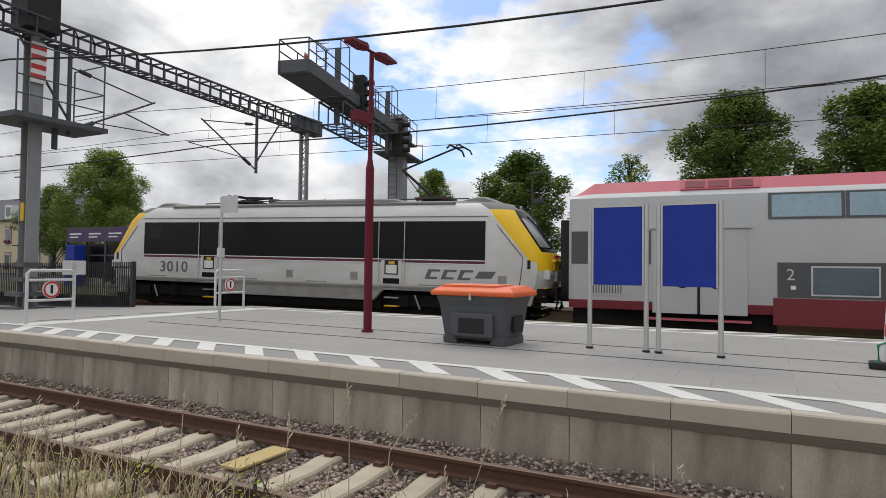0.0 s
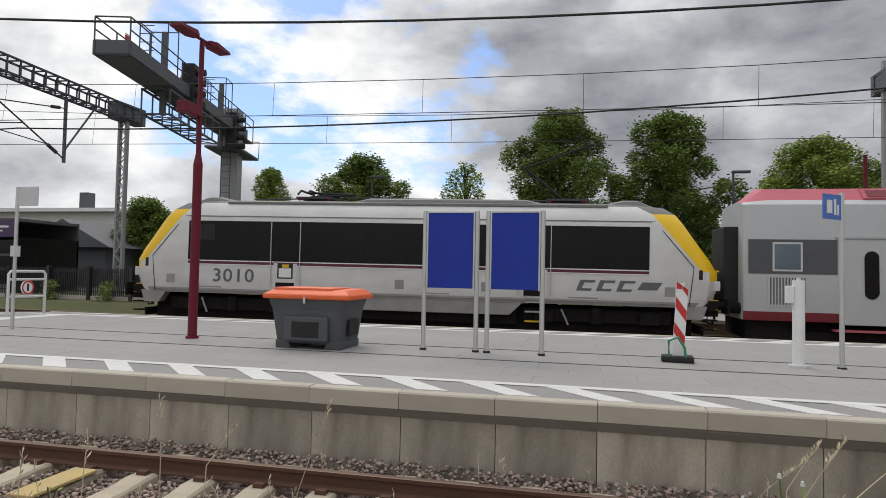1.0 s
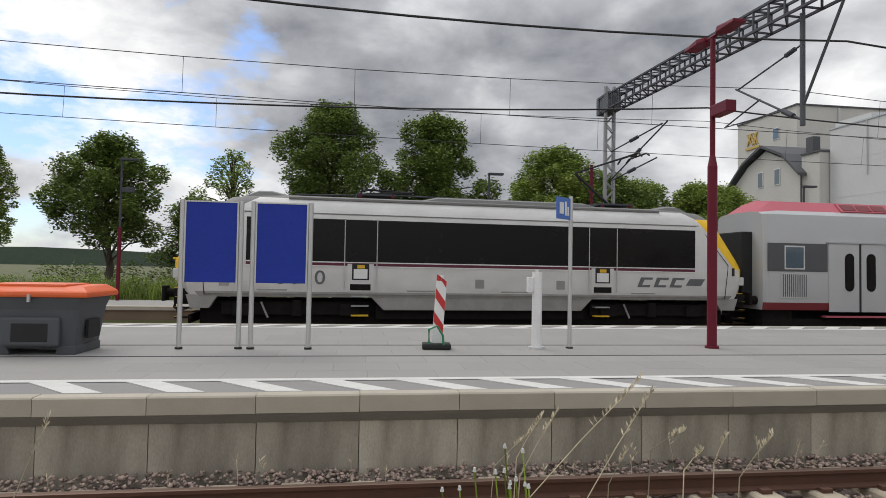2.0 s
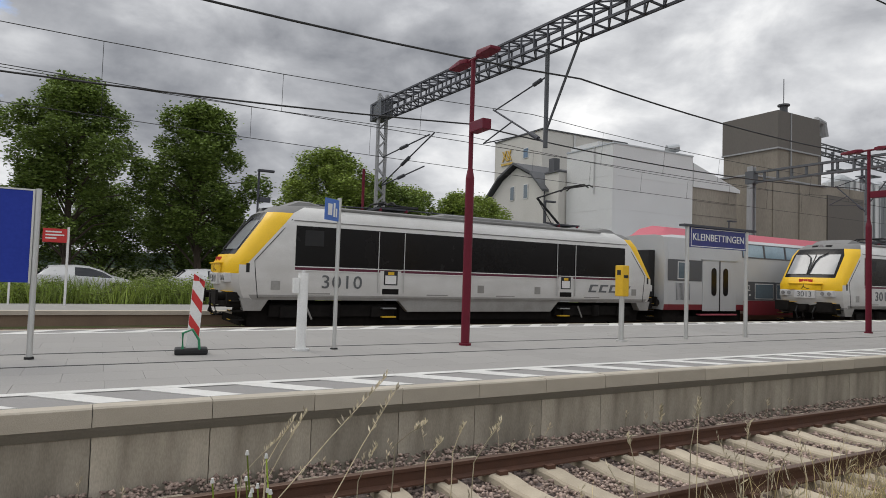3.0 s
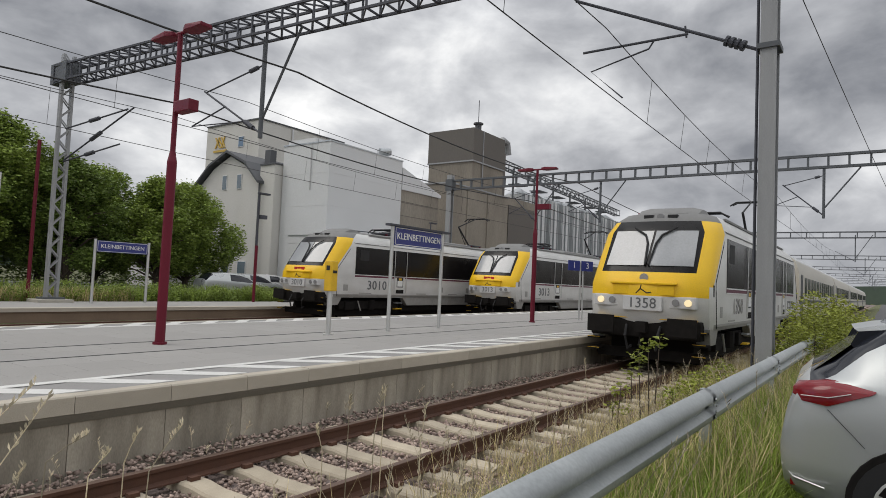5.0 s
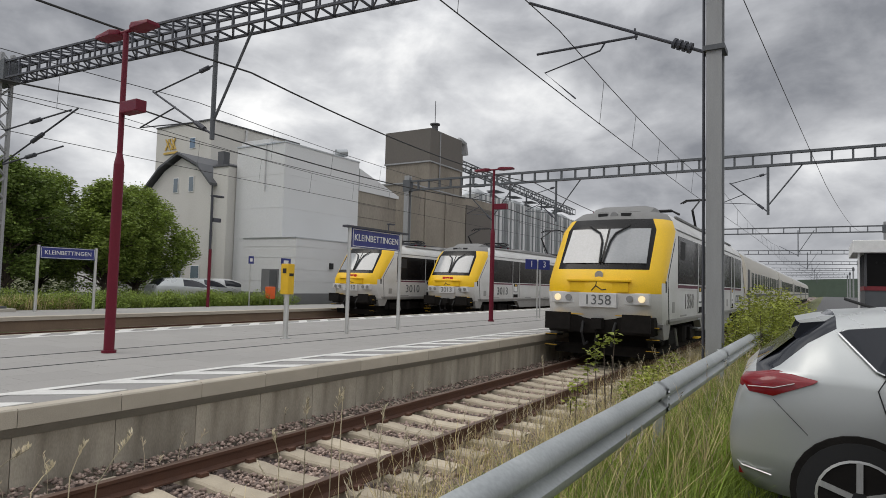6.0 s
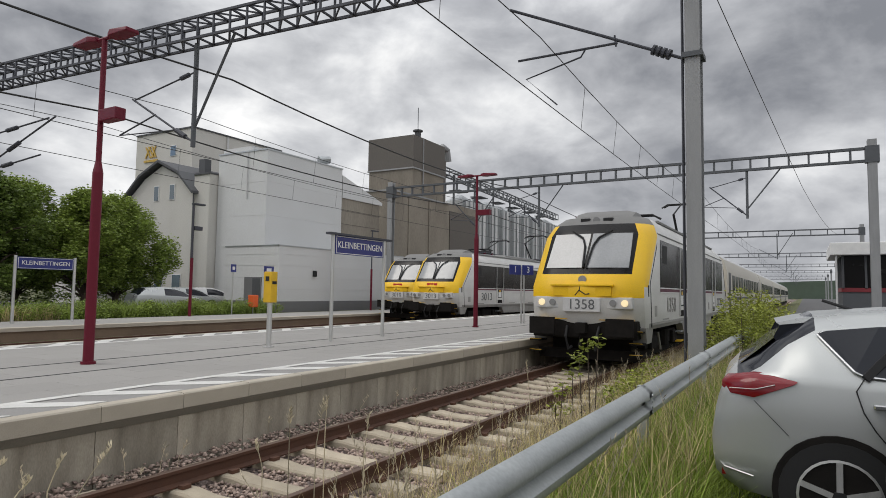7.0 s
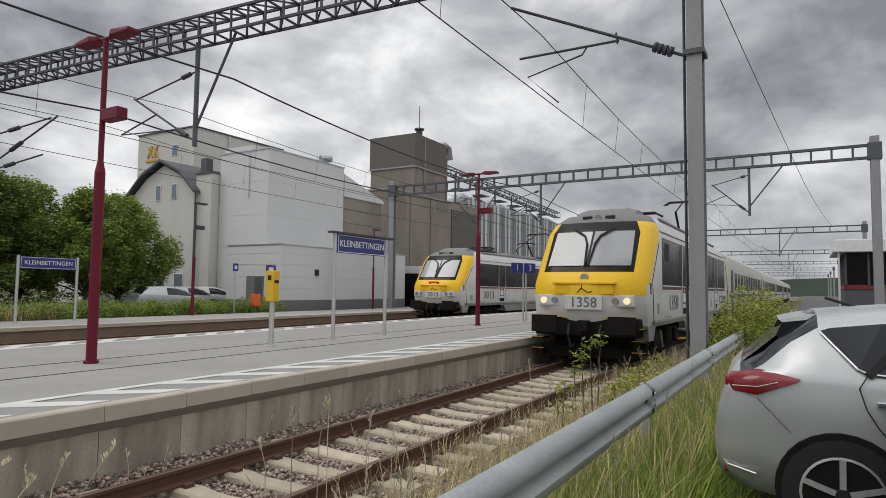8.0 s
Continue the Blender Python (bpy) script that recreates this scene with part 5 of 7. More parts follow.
def build_portal_a():
    t = thing("catenary_portal", "dark lattice truss portal carrying signals beside the platform's end", "catenary portal")
    lattice_mast(t, -21.0, 25.3, 0.2, 9.2)
    part("truss", lattice(M(), (-21.0, 26.1, 9.0), (-18.6, -4.0, 9.0), 0.6, 0.6, 0.6), TRUSS, t, "dark box lattice truss")
    part("junction", M().box(-21.3, 24.6, 8.6, -20.7, 26.4, 9.4), MAST, t)
    drop_arm(t, -20.7, 21.6, 8.7, 6.0, -3.2)
    x, y = -20.0, 11.3
    mast = M().box(x - 0.2, y - 0.2, 0.3, x - 0.16, y + 0.2, 9.0).box(x + 0.16, y - 0.2, 0.3, x + 0.2, y + 0.2, 9.0).box(x - 0.16, y - 0.03, 0.3, x + 0.16, y + 0.03, 9.0)
    part("column", mast, MASTLIGHT, t, "tapered grey steel column")
    for k, (w, z) in enumerate(((0.55, 0.3), (0.42, 0.75), (0.32, 1.2), (0.28, 1.65))):
        part("base_stage", M().box(x - w, y - w, z, x + w, y + w, z + 0.13), MAST, t)
    part("gusset", M().prism([(x - 0.55, 0.4), (x + 0.55, 0.4), (x + 0.25, 1.3), (x - 0.25, 1.3)], "y", y - 0.05, y + 0.05), MAST, t)
    part("platform", M().box(x - 0.9, y - 1.0, 6.05, x + 0.9, y + 1.9, 6.2), MAST, t, "small steel signal platform")
    for px, py in ((-0.8, -0.9), (0.8, -0.9), (0.8, 1.8), (-0.8, 1.8)):
        part("guard_post", M().tube([(x + px, y + py, 6.2), (x + px, y + py, 8.3)], 0.025, 6), MAST, t)
    for z in (6.75, 7.3, 8.28):
        part("guard_rail", M().tube([(x + 0.8, y - 0.9, z), (x + 0.8, y + 1.8, z), (x - 0.8, y + 1.8, z)], 0.022, 6), MAST, t)
    part("pole", M().tube([(x, y + 0.7, 5.4), (x, y + 0.7, 8.7)], 0.09, 10), MAST, t)
    st = part("striped_plate", M().box(x + 0.24, y - 0.22, 7.3, x + 0.28, y + 0.22, 8.55), WHITE, t, "red and white striped plate")
    for k in range(4):
        part("red_stripe", M().box(x + 0.235, y - 0.222, 7.42 + k * 0.3, x + 0.285, y + 0.222, 7.57 + k * 0.3), REDP, st)
    part("signal_head", M().box(x - 0.4, y - 0.5, 8.9, x + 0.5, y + 0.5, 10.2), BLACK, t, bevel=0.03)
    part("yellow_plate", M().box(x - 0.05, y - 0.235, 3.05, x + 0.12, y - 0.205, 3.6), YELLOWBOX, t)
    for k in range(6):
        part("rung", M().tube([(x - 0.45, y - 0.2, 1.6 + k * 0.7), (x - 0.15, y - 0.2, 1.6 + k * 0.7)], 0.018, 6), BLACK, t)
    drop_arm(t, x + 0.05, y + 1.1, 8.7, 5.9, 3.2)


build_portal_a()


def build_girder_portal(x, y0, y1, far=False):
    t = thing("catenary_portal", "grey girder portal with square openings over the tracks", "catenary portal", group="girder portals")
    z = 9.0
    for zz in (z - 0.32, z + 0.32):
        part("chord", M().beam((x, y0, zz), (x, y1, zz), 0.22, 0.13), MAST, t)
    n = int((y1 - y0) / (0.9 if not far else 1.6))
    post = M().box(-0.08, -0.05, -0.3, 0.08, 0.05, 0.3).mesh("post", MAST)
    for k in range(n + 1):
        o = new("post", post)
        o.parent = t
        o.location = (x, y0 + (y1 - y0) * k / n, z)
    for y in (y0, y1):
        zb = 0.36 if y > 10 else 0.2
        part("mast", M().box(x - 0.2, y - 0.2, zb, x - 0.15, y + 0.2, z + 0.75).box(x + 0.15, y - 0.2, zb, x + 0.2, y + 0.2, z + 0.75).box(x - 0.15, y - 0.04, zb, x + 0.15, y + 0.04, z + 0.75), MASTLIGHT, t, "pale steel mast")
        part("mast_head", M().box(x - 0.24, y - 0.3, z - 0.42, x + 0.24, y + 0.3, z + 0.42), MAST, t)
    for y, r in ((2.6, 1.9), (14.7, 1.8), (19.2, 1.7)):
        if not far:
            drop_arm(t, x, y, z - 0.4, 6.0, r)
        else:
            part("drop_tube", M().tube([(x, y, z), (x, y, 6.0)], 0.06, 6), MAST, t)
            part("drop_strut", M().tube([(x, y, 6.4), (x, y - 1.6, z)], 0.04, 6), MAST, t)
            part("bracket", M().tube([(x, y, 6.1), (x, y + r, 7.2)], 0.03, 6), TRUSS, t)
    return t


build_girder_portal(38.0, -3.1, 26.3)
for x in (82.0, 126.0, 170.0, 214.0, 258.0, 302.0):
    build_girder_portal(x, -5.6 - (x - 82) * 0.01, 26.5, True)


def build_mast_c():
    x, y = 13.6, 1.85
    t = thing("catenary_mast", "tall grey steel mast with a wire bracket beside the guardrail", "catenary mast")
    half = [(-0.2, -0.145), (-0.17, -0.145), (-0.17, -0.02), (0.17, -0.02), (0.17, -0.145), (0.2, -0.145)]
    col = M().prism([(x + a, y + b) for a, b in half] + [(x + a, y - b) for a, b in half[::-1]], "z", -0.2, 11.5)
    part("column", col, MASTLIGHT, t, bevel=0.006)
    part("base", M().box(x - 0.45, y - 0.4, -0.4, x + 0.45, y + 0.4, 0.05), CONCRETE, t)
    part("clamp", M().box(x - 0.25, y - 0.2, 6.58, x + 0.25, y + 0.2, 6.68), MAST, t)
    part("cable_pipe", M().tube([(x - 0.1, y + 0.2, 0.2), (x - 0.1, y + 0.2, 9)], 0.03, 6), TRUSS, t)
    part("bracket", M().tube([(x, y + 0.2, 6.64), (x, 5.92, 8.5)], 0.035, 8), TRUSS, t)
    part("insulator", M().tube([(x, y + 0.45, 6.76), (x, y + 0.8, 6.93)], 0.075, 10), TRUSS, t)
    for k in range(4):
        part("insulator_disc", M().tube([(x, y + 0.45 + k * 0.1, 6.76 + k * 0.05), (x, y + 0.5 + k * 0.1, 6.785 + k * 0.05)], 0.11, 12), TRUSS, t)
    part("register_tube", M().tube([(x, 3.39, 7.22), (x, 5.7, 7.22)], 0.03, 8), TRUSS, t)
    part("register_drop", M().tube([(x, 3.45, 7.4), (x, 3.42, 7.15)], 0.022, 6), TRUSS, t)
    part("steady_arm", M().tube([(x, 4.1, 7.2), (x, 4.2, 7.05), (x, 5.5, 6.75), (x, 4.75, 6.05)], 0.02, 6), TRUSS, t)


build_mast_c()


def build_wires():
    def wire(name, pts, r, label="", n=5):
        single(name, M().tube(pts, r, n), WIRE, label or "overhead contact wire above the track", "overhead wire", kind="structure", smooth=60)
    def sag(x0, y0, z0, x1, y1, z1, s, n=14):
        return [(x0 + (x1 - x0) * k / n, y0 + (y1 - y0) * k / n, z0 + (z1 - z0) * k / n - s * 4 * (k / n) * (1 - k / n)) for k in range(n + 1)]
    stands = [-62, -20.6, 12.6, 38, 82, 126, 170, 214, 258]
    for name, f in (("track_1", lambda x: TRACK1), ("track_2", track2), ("track_3", track3)):
        up = 7.25
        cont, mess = [], []
        drops = M()
        for a, b in zip(stands, stands[1:]):
            n = 8
            s = 0.35 if b - a < 35 else 0.5
            for k in range(n):
                x = a + (b - a) * k / n
                zz = up - s * 4 * (k / n) * (1 - k / n)
                stag = 0.18 * math.sin(x * 0.075)
                cont.append((x, f(x) + stag, 6.0))
                mess.append((x, f(x) + stag * 0.4, zz))
                if k and x < 130:
                    drops.tube([(x, f(x) + stag, 6.0), (x, f(x) + stag * 0.4, zz)], 0.006, 4)
        wire("contact_wire", cont, 0.011)
        wire("messenger_wire", mess, 0.011, "overhead messenger wire above the track")
        single("dropper_wires", drops, WIRE, "thin hanging dropper wires", "overhead wire", kind="stuff")
    hi = sag(-64, 6.2, 9.3, -19.6, 10.4, 7.75, 0.3) + sag(-19.6, 10.4, 7.75, 12.9, 14.6, 7.98, 0.8)[1:] + sag(12.9, 14.6, 7.98, 38, 16.2, 8.6, 0.5)[1:] + sag(38, 16.2, 8.6, 82, 16.5, 8.6, 0.6)[1:]
    wire("feeder_cable", hi, 0.028, "thick dark feeder cable strung along the portals", 8)
    lo = sag(-64, 17.5, 6.9, -20.6, 19.3, 6.9, 0.4) + sag(-20.6, 19.3, 6.9, 12.0, 19.6, 7.45, 0.5)[1:] + sag(12.0, 19.6, 7.45, 38, 19.8, 7.6, 0.45)[1:] + sag(38, 19.8, 7.6, 82, 20, 7.6, 0.5)[1:]
    wire("feeder_cable", lo, 0.028, "thick dark feeder cable strung along the portals", 8)
    wire("earth_wire", sag(13.0, 2.26, 10.08, 38, -0.05, 7.49, 0.05) + sag(38, -0.05, 7.49, 82, -3.5, 8.7, 0.6)[1:], 0.012, "thin earth wire between the portals")


build_wires()


def build_signal_gantry():
    bx, by, tip = -16.95, 28.0, (-14.15, 16.5)
    L = math.hypot(tip[0] - bx, tip[1] - by)
    t = thing("signal_gantry", "grey cantilever signal gantry with walkway, ladders and signal heads", "signal gantry", pose(bx, by, 0.3, 0, 0, math.degrees(math.atan2(tip[1] - by, tip[0] - bx))))
    part("mast", M().box(-0.4, -0.4, 0, 0.4, 0.4, 9.4), MASTLIGHT, t, "pale square mast", bevel=0.03)
    part("footing", M().box(-0.9, -0.9, -0.5, 0.9, 0.9, 0.1), CONCRETE, t)
    z = 8.1
    part("walkway", M().box(-1.6, -0.55, z - 0.08, L, 0.55, z), MAST, t)
    for s in (-0.55, 0.55):
        part("girder", M().box(-0.5, s - 0.05, z - 0.05, L, s + 0.05, z + 0.4), MAST, t, "grey walkway girder")
        for zz in (0.75, 1.15):
            part("handrail", M().tube([(-1.6, s, z + zz), (L, s, z + zz)], 0.025, 6), MAST, t)
        for k in range(11):
            x = -1.6 + (L + 1.6) * k / 10
            part("rail_post", M().tube([(x, s, z), (x, s, z + 1.15)], 0.025, 6), MAST, t)
    part("end_rail", M().tube([(L, -0.55, z + 1.15), (L, 0.55, z + 1.15)], 0.025, 6), MAST, t)
    part("end_plate", M().box(L - 0.03, -0.55, z - 0.08, L, 0.55, z + 0.42), MAST, t)
    part("under_truss", lattice(M(), (3.4, 0, z - 0.65), (8.7, 0, z - 0.65), 1.0, 0.9, 0.9, 0.07, 0.045), MAST, t, "hanging lattice under the walkway")
    for x, zz in ((1.6, -0.1), (6.9, 0.45)):
        h = part("signal_head", M().box(x - 0.24, 0.25, z - 1.0 + zz, x + 0.24, 0.75, z + 0.85 + zz), BLACK, t, "black signal head with hoods", bevel=0.04)
        for k in range(4):
            part("hood", M().tube([(x + 0.0, 0.75, z + zz - 0.72 + k * 0.42), (x + 0.0, 1.1, z + zz - 0.72 + k * 0.42)], 0.13, 10), BLACK, h)
    for x in (1.8, 8.1):
        part("cage_pole", M().box(x - 0.09, -0.09, z - 1.0, x + 0.09, 0.09, z + 2.1), MAST, t)
        for dx, dy in ((0, -0.5), (0.9, -0.5), (0.9, 0.5), (0, 0.5)):
            part("cage_bar", M().tube([(x + dx, dy, z), (x + dx, dy, z + 2.1)], 0.022, 6), MAST, t)
        part("cage_rim", M().tube([(x, -0.5, z + 2.1), (x + 0.9, -0.5, z + 2.1), (x + 0.9, 0.5, z + 2.1), (x, 0.5, z + 2.1), (x, -0.5, z + 2.1)], 0.022, 6), MAST, t)
        for k in range(7):
            part("rung", M().tube([(x + 0.9, -0.5, z + 0.2 + k * 0.3), (x + 0.9, 0.0, z + 0.2 + k * 0.3)], 0.016, 6), MAST, t)
    for x in (4.9, 9.6):
        st = part("striped_plate", M().box(x - 0.02, -0.6, z + 0.3, x + 0.25, -0.57, z + 1.4), WHITE, t, "red and white striped plate")
        for k in range(4):
            part("red_stripe", M().box(x - 0.021, -0.605, z + 0.38 + k * 0.27, x + 0.251, -0.565, z + 0.52 + k * 0.27), REDP, st)
    part("lower_landing", M().box(-1.9, -0.8, z - 0.9, 1.6, 0.8, z - 0.8), MAST, t)
    part("landing_rail", M().tube([(-1.9, -0.8, z - 0.8), (-1.9, -0.8, z + 0.1), (-1.9, 0.8, z + 0.1), (-1.9, 0.8, z - 0.8)], 0.025, 6), MAST, t)
    for s in (-0.22, 0.22):
        part("ladder_rail", M().tube([(0.9, s, 0.2), (0.9, s, z)], 0.025, 6), MAST, t)
    for k in range(22):
        part("rung", M().tube([(0.9, -0.22, 0.4 + k * 0.34), (0.9, 0.22, 0.4 + k * 0.34)], 0.015, 5), MAST, t)


build_signal_gantry()


# ---- buildings ----
def window_unit(parent, name, x0, y0, z0, x1, y1, z1, n, frame=None):
    """A glazed opening proud of a wall that faces n ('-x' or '-y')."""
    if n == "-y":
        f = part(name, M().box(x0 - 0.06, y0 - 0.05, z0 - 0.06, x1 + 0.06, y0 + 0.02, z1 + 0.06), frame or WHITE, parent)
        part("pane", M().box(x0, y0 - 0.07, z0, x1, y0, z1), COACHGLASS, f)
    else:
        f = part(name, M().box(x0 - 0.05, y0 - 0.06, z0 - 0.06, x0 + 0.02, y1 + 0.06, z1 + 0.06), frame or WHITE, parent)
        part("pane", M().box(x0 - 0.07, y0, z0, x0, y1, z1), COACHGLASS, f)
    return f


def build_mill():
    low = thing("annex", "low white-clad annex with a grey plinth beside the side platform", "building")
    x0, y0, x1, y1, h = 28.5, 28.0, 42.3, 32.8, 4.45
    part("wall", M().box(x0, y0, 0.3, x1, y1, h), PLASTER, low)
    part("plinth", M().box(x0 - 0.02, y0 - 0.02, 0.3, x1 + 0.02, y1, 1.0), PLASTER_D, low)
    part("coping", M().box(x0 - 0.04, y0 - 0.04, h, x1 + 0.04, y1, h + 0.07), GALV, low)
    for z in (1.75, 2.5, 3.25, 3.95):
        part("panel_joint", M().box(x0 - 0.012, y0 - 0.012, z - 0.012, x1, y1, z + 0.012), PALEGREY, low)
    part("door", M().box(x0 - 0.05, 29.4, 0.38, x0 + 0.05, 30.9, 2.5), PLASTER_D, low, "dark grey steel door")
    part("door_panel", M().box(x0 - 0.07, 29.5, 0.42, x0 + 0.02, 30.15, 2.42), SLATE, low)
    part("vent_box", M().box(31.6, y0 - 0.12, 2.6, 31.9, y0, 3.0), BLACK, low)
    hall = thing("mill_hall", "tall white-clad mill hall above the annex", "building")
    x0, y0, x1, y1, h = 31.9, 32.8, 40.2, 37.8, 11.65
    part("wall", M().box(x0, y0, 0.3, x1, y1, h), PLASTER, hall)
    part("coping", M().box(x0 - 0.05, y0 - 0.05, h, x1 + 0.05, y1 + 0.05, h + 0.1), GALV, hall)
    part("parapet", M().box(x0 + 0.4, y0 + 2.0, h + 0.1, x1 - 2, y1, h + 0.55), PLASTER, hall)
    for z in (4.6, 7.0, 9.4):
        part("panel_joint", M().box(x0 - 0.01, y0 - 0.01, z - 0.012, x1, y1, z + 0.012), PALEGREY, hall)
    part("drain_pipe", M().tube([(x0 - 0.06, y0 + 1.9, h), (x0 - 0.06, y0 + 1.9, 8.2)], 0.04, 6), PALEGREY, hall)
    part("roof_fan", M().tube([(38.2, 33.6, h + 0.5), (39.0, 33.2, h + 0.65)], 0.32, 12), GALV, hall)
    part("fan_base", M().box(38.4, 33.4, h, 39.0, 34.0, h + 0.4), GALV, hall)
    side = thing("conveyor_house", "brown panelled conveyor house with a pale lean-to roof", "building")
    part("wall", M().box(40.3, 32.9, 5.0, 45.6, 37.5, 9.4), BROWNCONC, side)
    part("base_wall", M().box(40.3, 32.95, 0.3, 45.5, 37.4, 5.0), PLASTER, side)
    part("roof", M().prism([(40.3, 11.2), (45.9, 9.6), (45.9, 9.35), (40.3, 9.35)], "y", 32.8, 37.6), PLASTER, side)
    for z in (6.1, 7.2, 8.3):
        part("panel_joint", M().box(40.3, 32.885, z - 0.02, 45.62, 32.9, z + 0.02), DARKCLAD, side)
    tower = thing("silo_tower", "dark square concrete silo tower with a roof stack", "tower")
    part("shaft", M().box(55.8, 36.0, 0.3, 62.3, 41.8, 14.9), BROWNCONC, tower)
    part("head", M().box(55.7, 35.9, 14.95, 62.4, 41.9, 18.5), DARKCLAD, tower)
    part("string_course", M().box(55.65, 35.85, 14.85, 62.45, 41.95, 15.0), MASTLIGHT, tower)
    part("corner_strip", M().box(57.6, 35.84, 0.3, 57.75, 35.9, 18.5), MASTLIGHT, tower)
    part("side_bay", M().box(62.4, 37.0, 0.3, 64.6, 41.0, 17.4), DARKCLAD, tower)
    part("stack", M().tube([(57.6, 36.6, 18.5), (57.6, 36.6, 19.3)], 0.35, 12).tube([(57.6, 36.6, 19.3), (57.6, 36.6, 19.45)], 0.55, 12), SLATE, tower)
    part("aerial", M().tube([(57.6, 36.6, 19.4), (57.6, 36.6, 22.0)], 0.04, 5), TRUSS, tower)
    lowb = thing("storehouse", "brown stained concrete storehouse below the tower", "building")
    part("wall", M().box(50.5, 35.0, 0.3, 62.0, 41.0, 11.6), BROWNCONC, lowb)
    part("wing", M().box(62.0, 35.3, 0.3, 69.3, 41.0, 11.9), BROWNCONC, lowb)
    part("door", M().box(62.6, 35.2, 4.0, 69.0, 35.4, 11.0), DARKCLAD, lowb, "dark brown panelled bay")
    part("coping", M().box(50.4, 34.9, 11.6, 62.0, 41, 11.75), MASTLIGHT, lowb)
    for x in (53.5, 57.5):
        part("pilaster", M().box(x, 34.9, 0.3, x + 0.35, 35.0, 11.5), BROWNCONC, lowb)
    g = "corrugated silos"
    n = 40
    ring = [(1.9 * math.cos(2 * math.pi * k / n) * (1 + 0.02 * (k % 2)), 1.9 * math.sin(2 * math.pi * k / n) * (1 + 0.02 * (k % 2))) for k in range(n)]
    silo = thing("grain_silo", "tall corrugated zinc grain silo", "silo", pose(74.5, 40.5, 0.3), group=g)
    part("shell", M().prism(ring, "z", 0, 13.6), CORR, silo)
    part("cone_roof", M().loft([[(x, y, 13.6) for x, y in ring], [(x * 0.15, y * 0.15, 14.6) for x, y in ring]]), GALV, silo)
    for k in range(4):
        part("stiffener", M().box(-0.06 + 1.2 * (k - 1.5), -2.02, 0, 0.06 + 1.2 * (k - 1.5), -1.5, 13.6), GALV, silo)
    for k in range(1, 9):
        copy_thing(silo, pose(74.5 + k * 3.95, 40.5, 0.3))
    conv = thing("grain_conveyor", "long steel conveyor gantry along the silo tops", "conveyor")
    part("truss", lattice(M(), (63, 39.5, 17.2), (110, 39.5, 15.6), 0.9, 0.9, 1.5, 0.12, 0.08), MAST, conv)
    part("elevator", M().tube([(66.5, 39, 12), (66.5, 39, 19.0), (67.2, 39, 19.8), (68.2, 39, 19.6), (68.6, 39, 18.2)], 0.45, 10), MASTLIGHT, conv)
    for k in range(7):
        part("support", M().box(65 + k * 6, 39.4, 13, 65.2 + k * 6, 39.6, 17.2 - k * 0.2), MAST, conv)
        part("platform", M().box(65 + k * 6, 38.6, 14.9, 67.5 + k * 6, 40.2, 15.0), MAST, conv)
    house = thing("house", "off-white gabled house with a dark slate roof attached to the mill", "house")
    x0 = 31.0
    gable = [(39.5, 0.3), (47.0, 0.3), (47.0, 9.0), (45.3, 10.3), (43.2, 11.2), (41.2, 10.3), (39.5, 9.0)]
    part("wall", M().prism(gable, "x", x0, 38.0), RENDER_W, house)
    for a, b in (((47.5, 8.75), (45.5, 10.42)), ((45.5, 10.42), (43.2, 11.42)), ((43.2, 11.42), (40.9, 10.42)), ((40.9, 10.42), (39.1, 8.75))):
        part("roof", M().prism([a, b, (b[0], b[1] + 0.2), (a[0], a[1] + 0.2)], "x", x0 - 0.45, 38.0), SLATE, house)
    for y in (41.6, 43.5):
        window_unit(house, "window", x0, y, 8.5, x0, y + 0.5, 9.6, "-x")
    part("chimney", M().box(33.2, 41.0, 10.4, 33.8, 41.7, 12.0), SLATE, house)
    part("side_wing", M().box(31.2, 37.9, 0.3, 36, 39.6, 10.2), RENDER_W, house)
    part("wing_coping", M().box(31.1, 37.85, 10.2, 36, 39.6, 10.32), SLATE, house)
    part("downpipe", M().tube([(30.93, 39.3, 9.0), (30.93, 39.3, 0.4)], 0.06, 6), SLATE, house)
    for y in (40.5, 42.6, 44.6):
        window_unit(house, "window", x0, y, 1.2, x0, y + 0.9, 2.7, "-x")
    small = thing("outhouse", "small dark-roofed house behind the chestnut trees", "house")
    part("wall", M().box(29, 47.6, 0.3, 35, 54, 5.0), RENDER_W, small)
    part("roof", M().prism([(47.0, 4.9), (54.6, 4.9), (50.8, 8.2)], "x", 28.6, 35.4), SLATE, small)
    block = thing("mill_block", "tall off-white mill block with a gold emblem", "building")
    x0, y0, x1, y1, h = 36.2, 46.5, 47, 54.5, 15.9
    part("wall", M().box(x0, y0, 0.3, x1, y1, h), RENDER_W, block)
    part("coping", M().box(x0 - 0.1, y0 - 0.1, h, x1, y1, h + 0.12), SLATE, block)
    window_unit(block, "window", x0, y0 + 2.2, 13.6, x0, y0 + 2.9, 14.5, "-x")
    emblem = part("emblem", M().box(x0 - 0.1, 51.2, 13.3, x0 - 0.02, 53.2, 13.5), GOLD, block, "gold emblem of slanting bars")
    for a, b in ((51.4, 52.0), (52.0, 51.5), (52.2, 52.9), (52.9, 52.3), (51.7, 52.5)):
        part("emblem_bar", M().prism([(a, 13.7), (a + 0.16, 13.7), (b + 0.16, 14.75), (b, 14.75)], "x", x0 - 0.1 - 0.01 * (a % 1), x0 - 0.02), GOLD, emblem)
    part("pipe", M().tube([(40.0, y0 - 0.1, 15.8), (40.0, y0 - 0.1, 12)], 0.1, 6), PALEGREY, block)
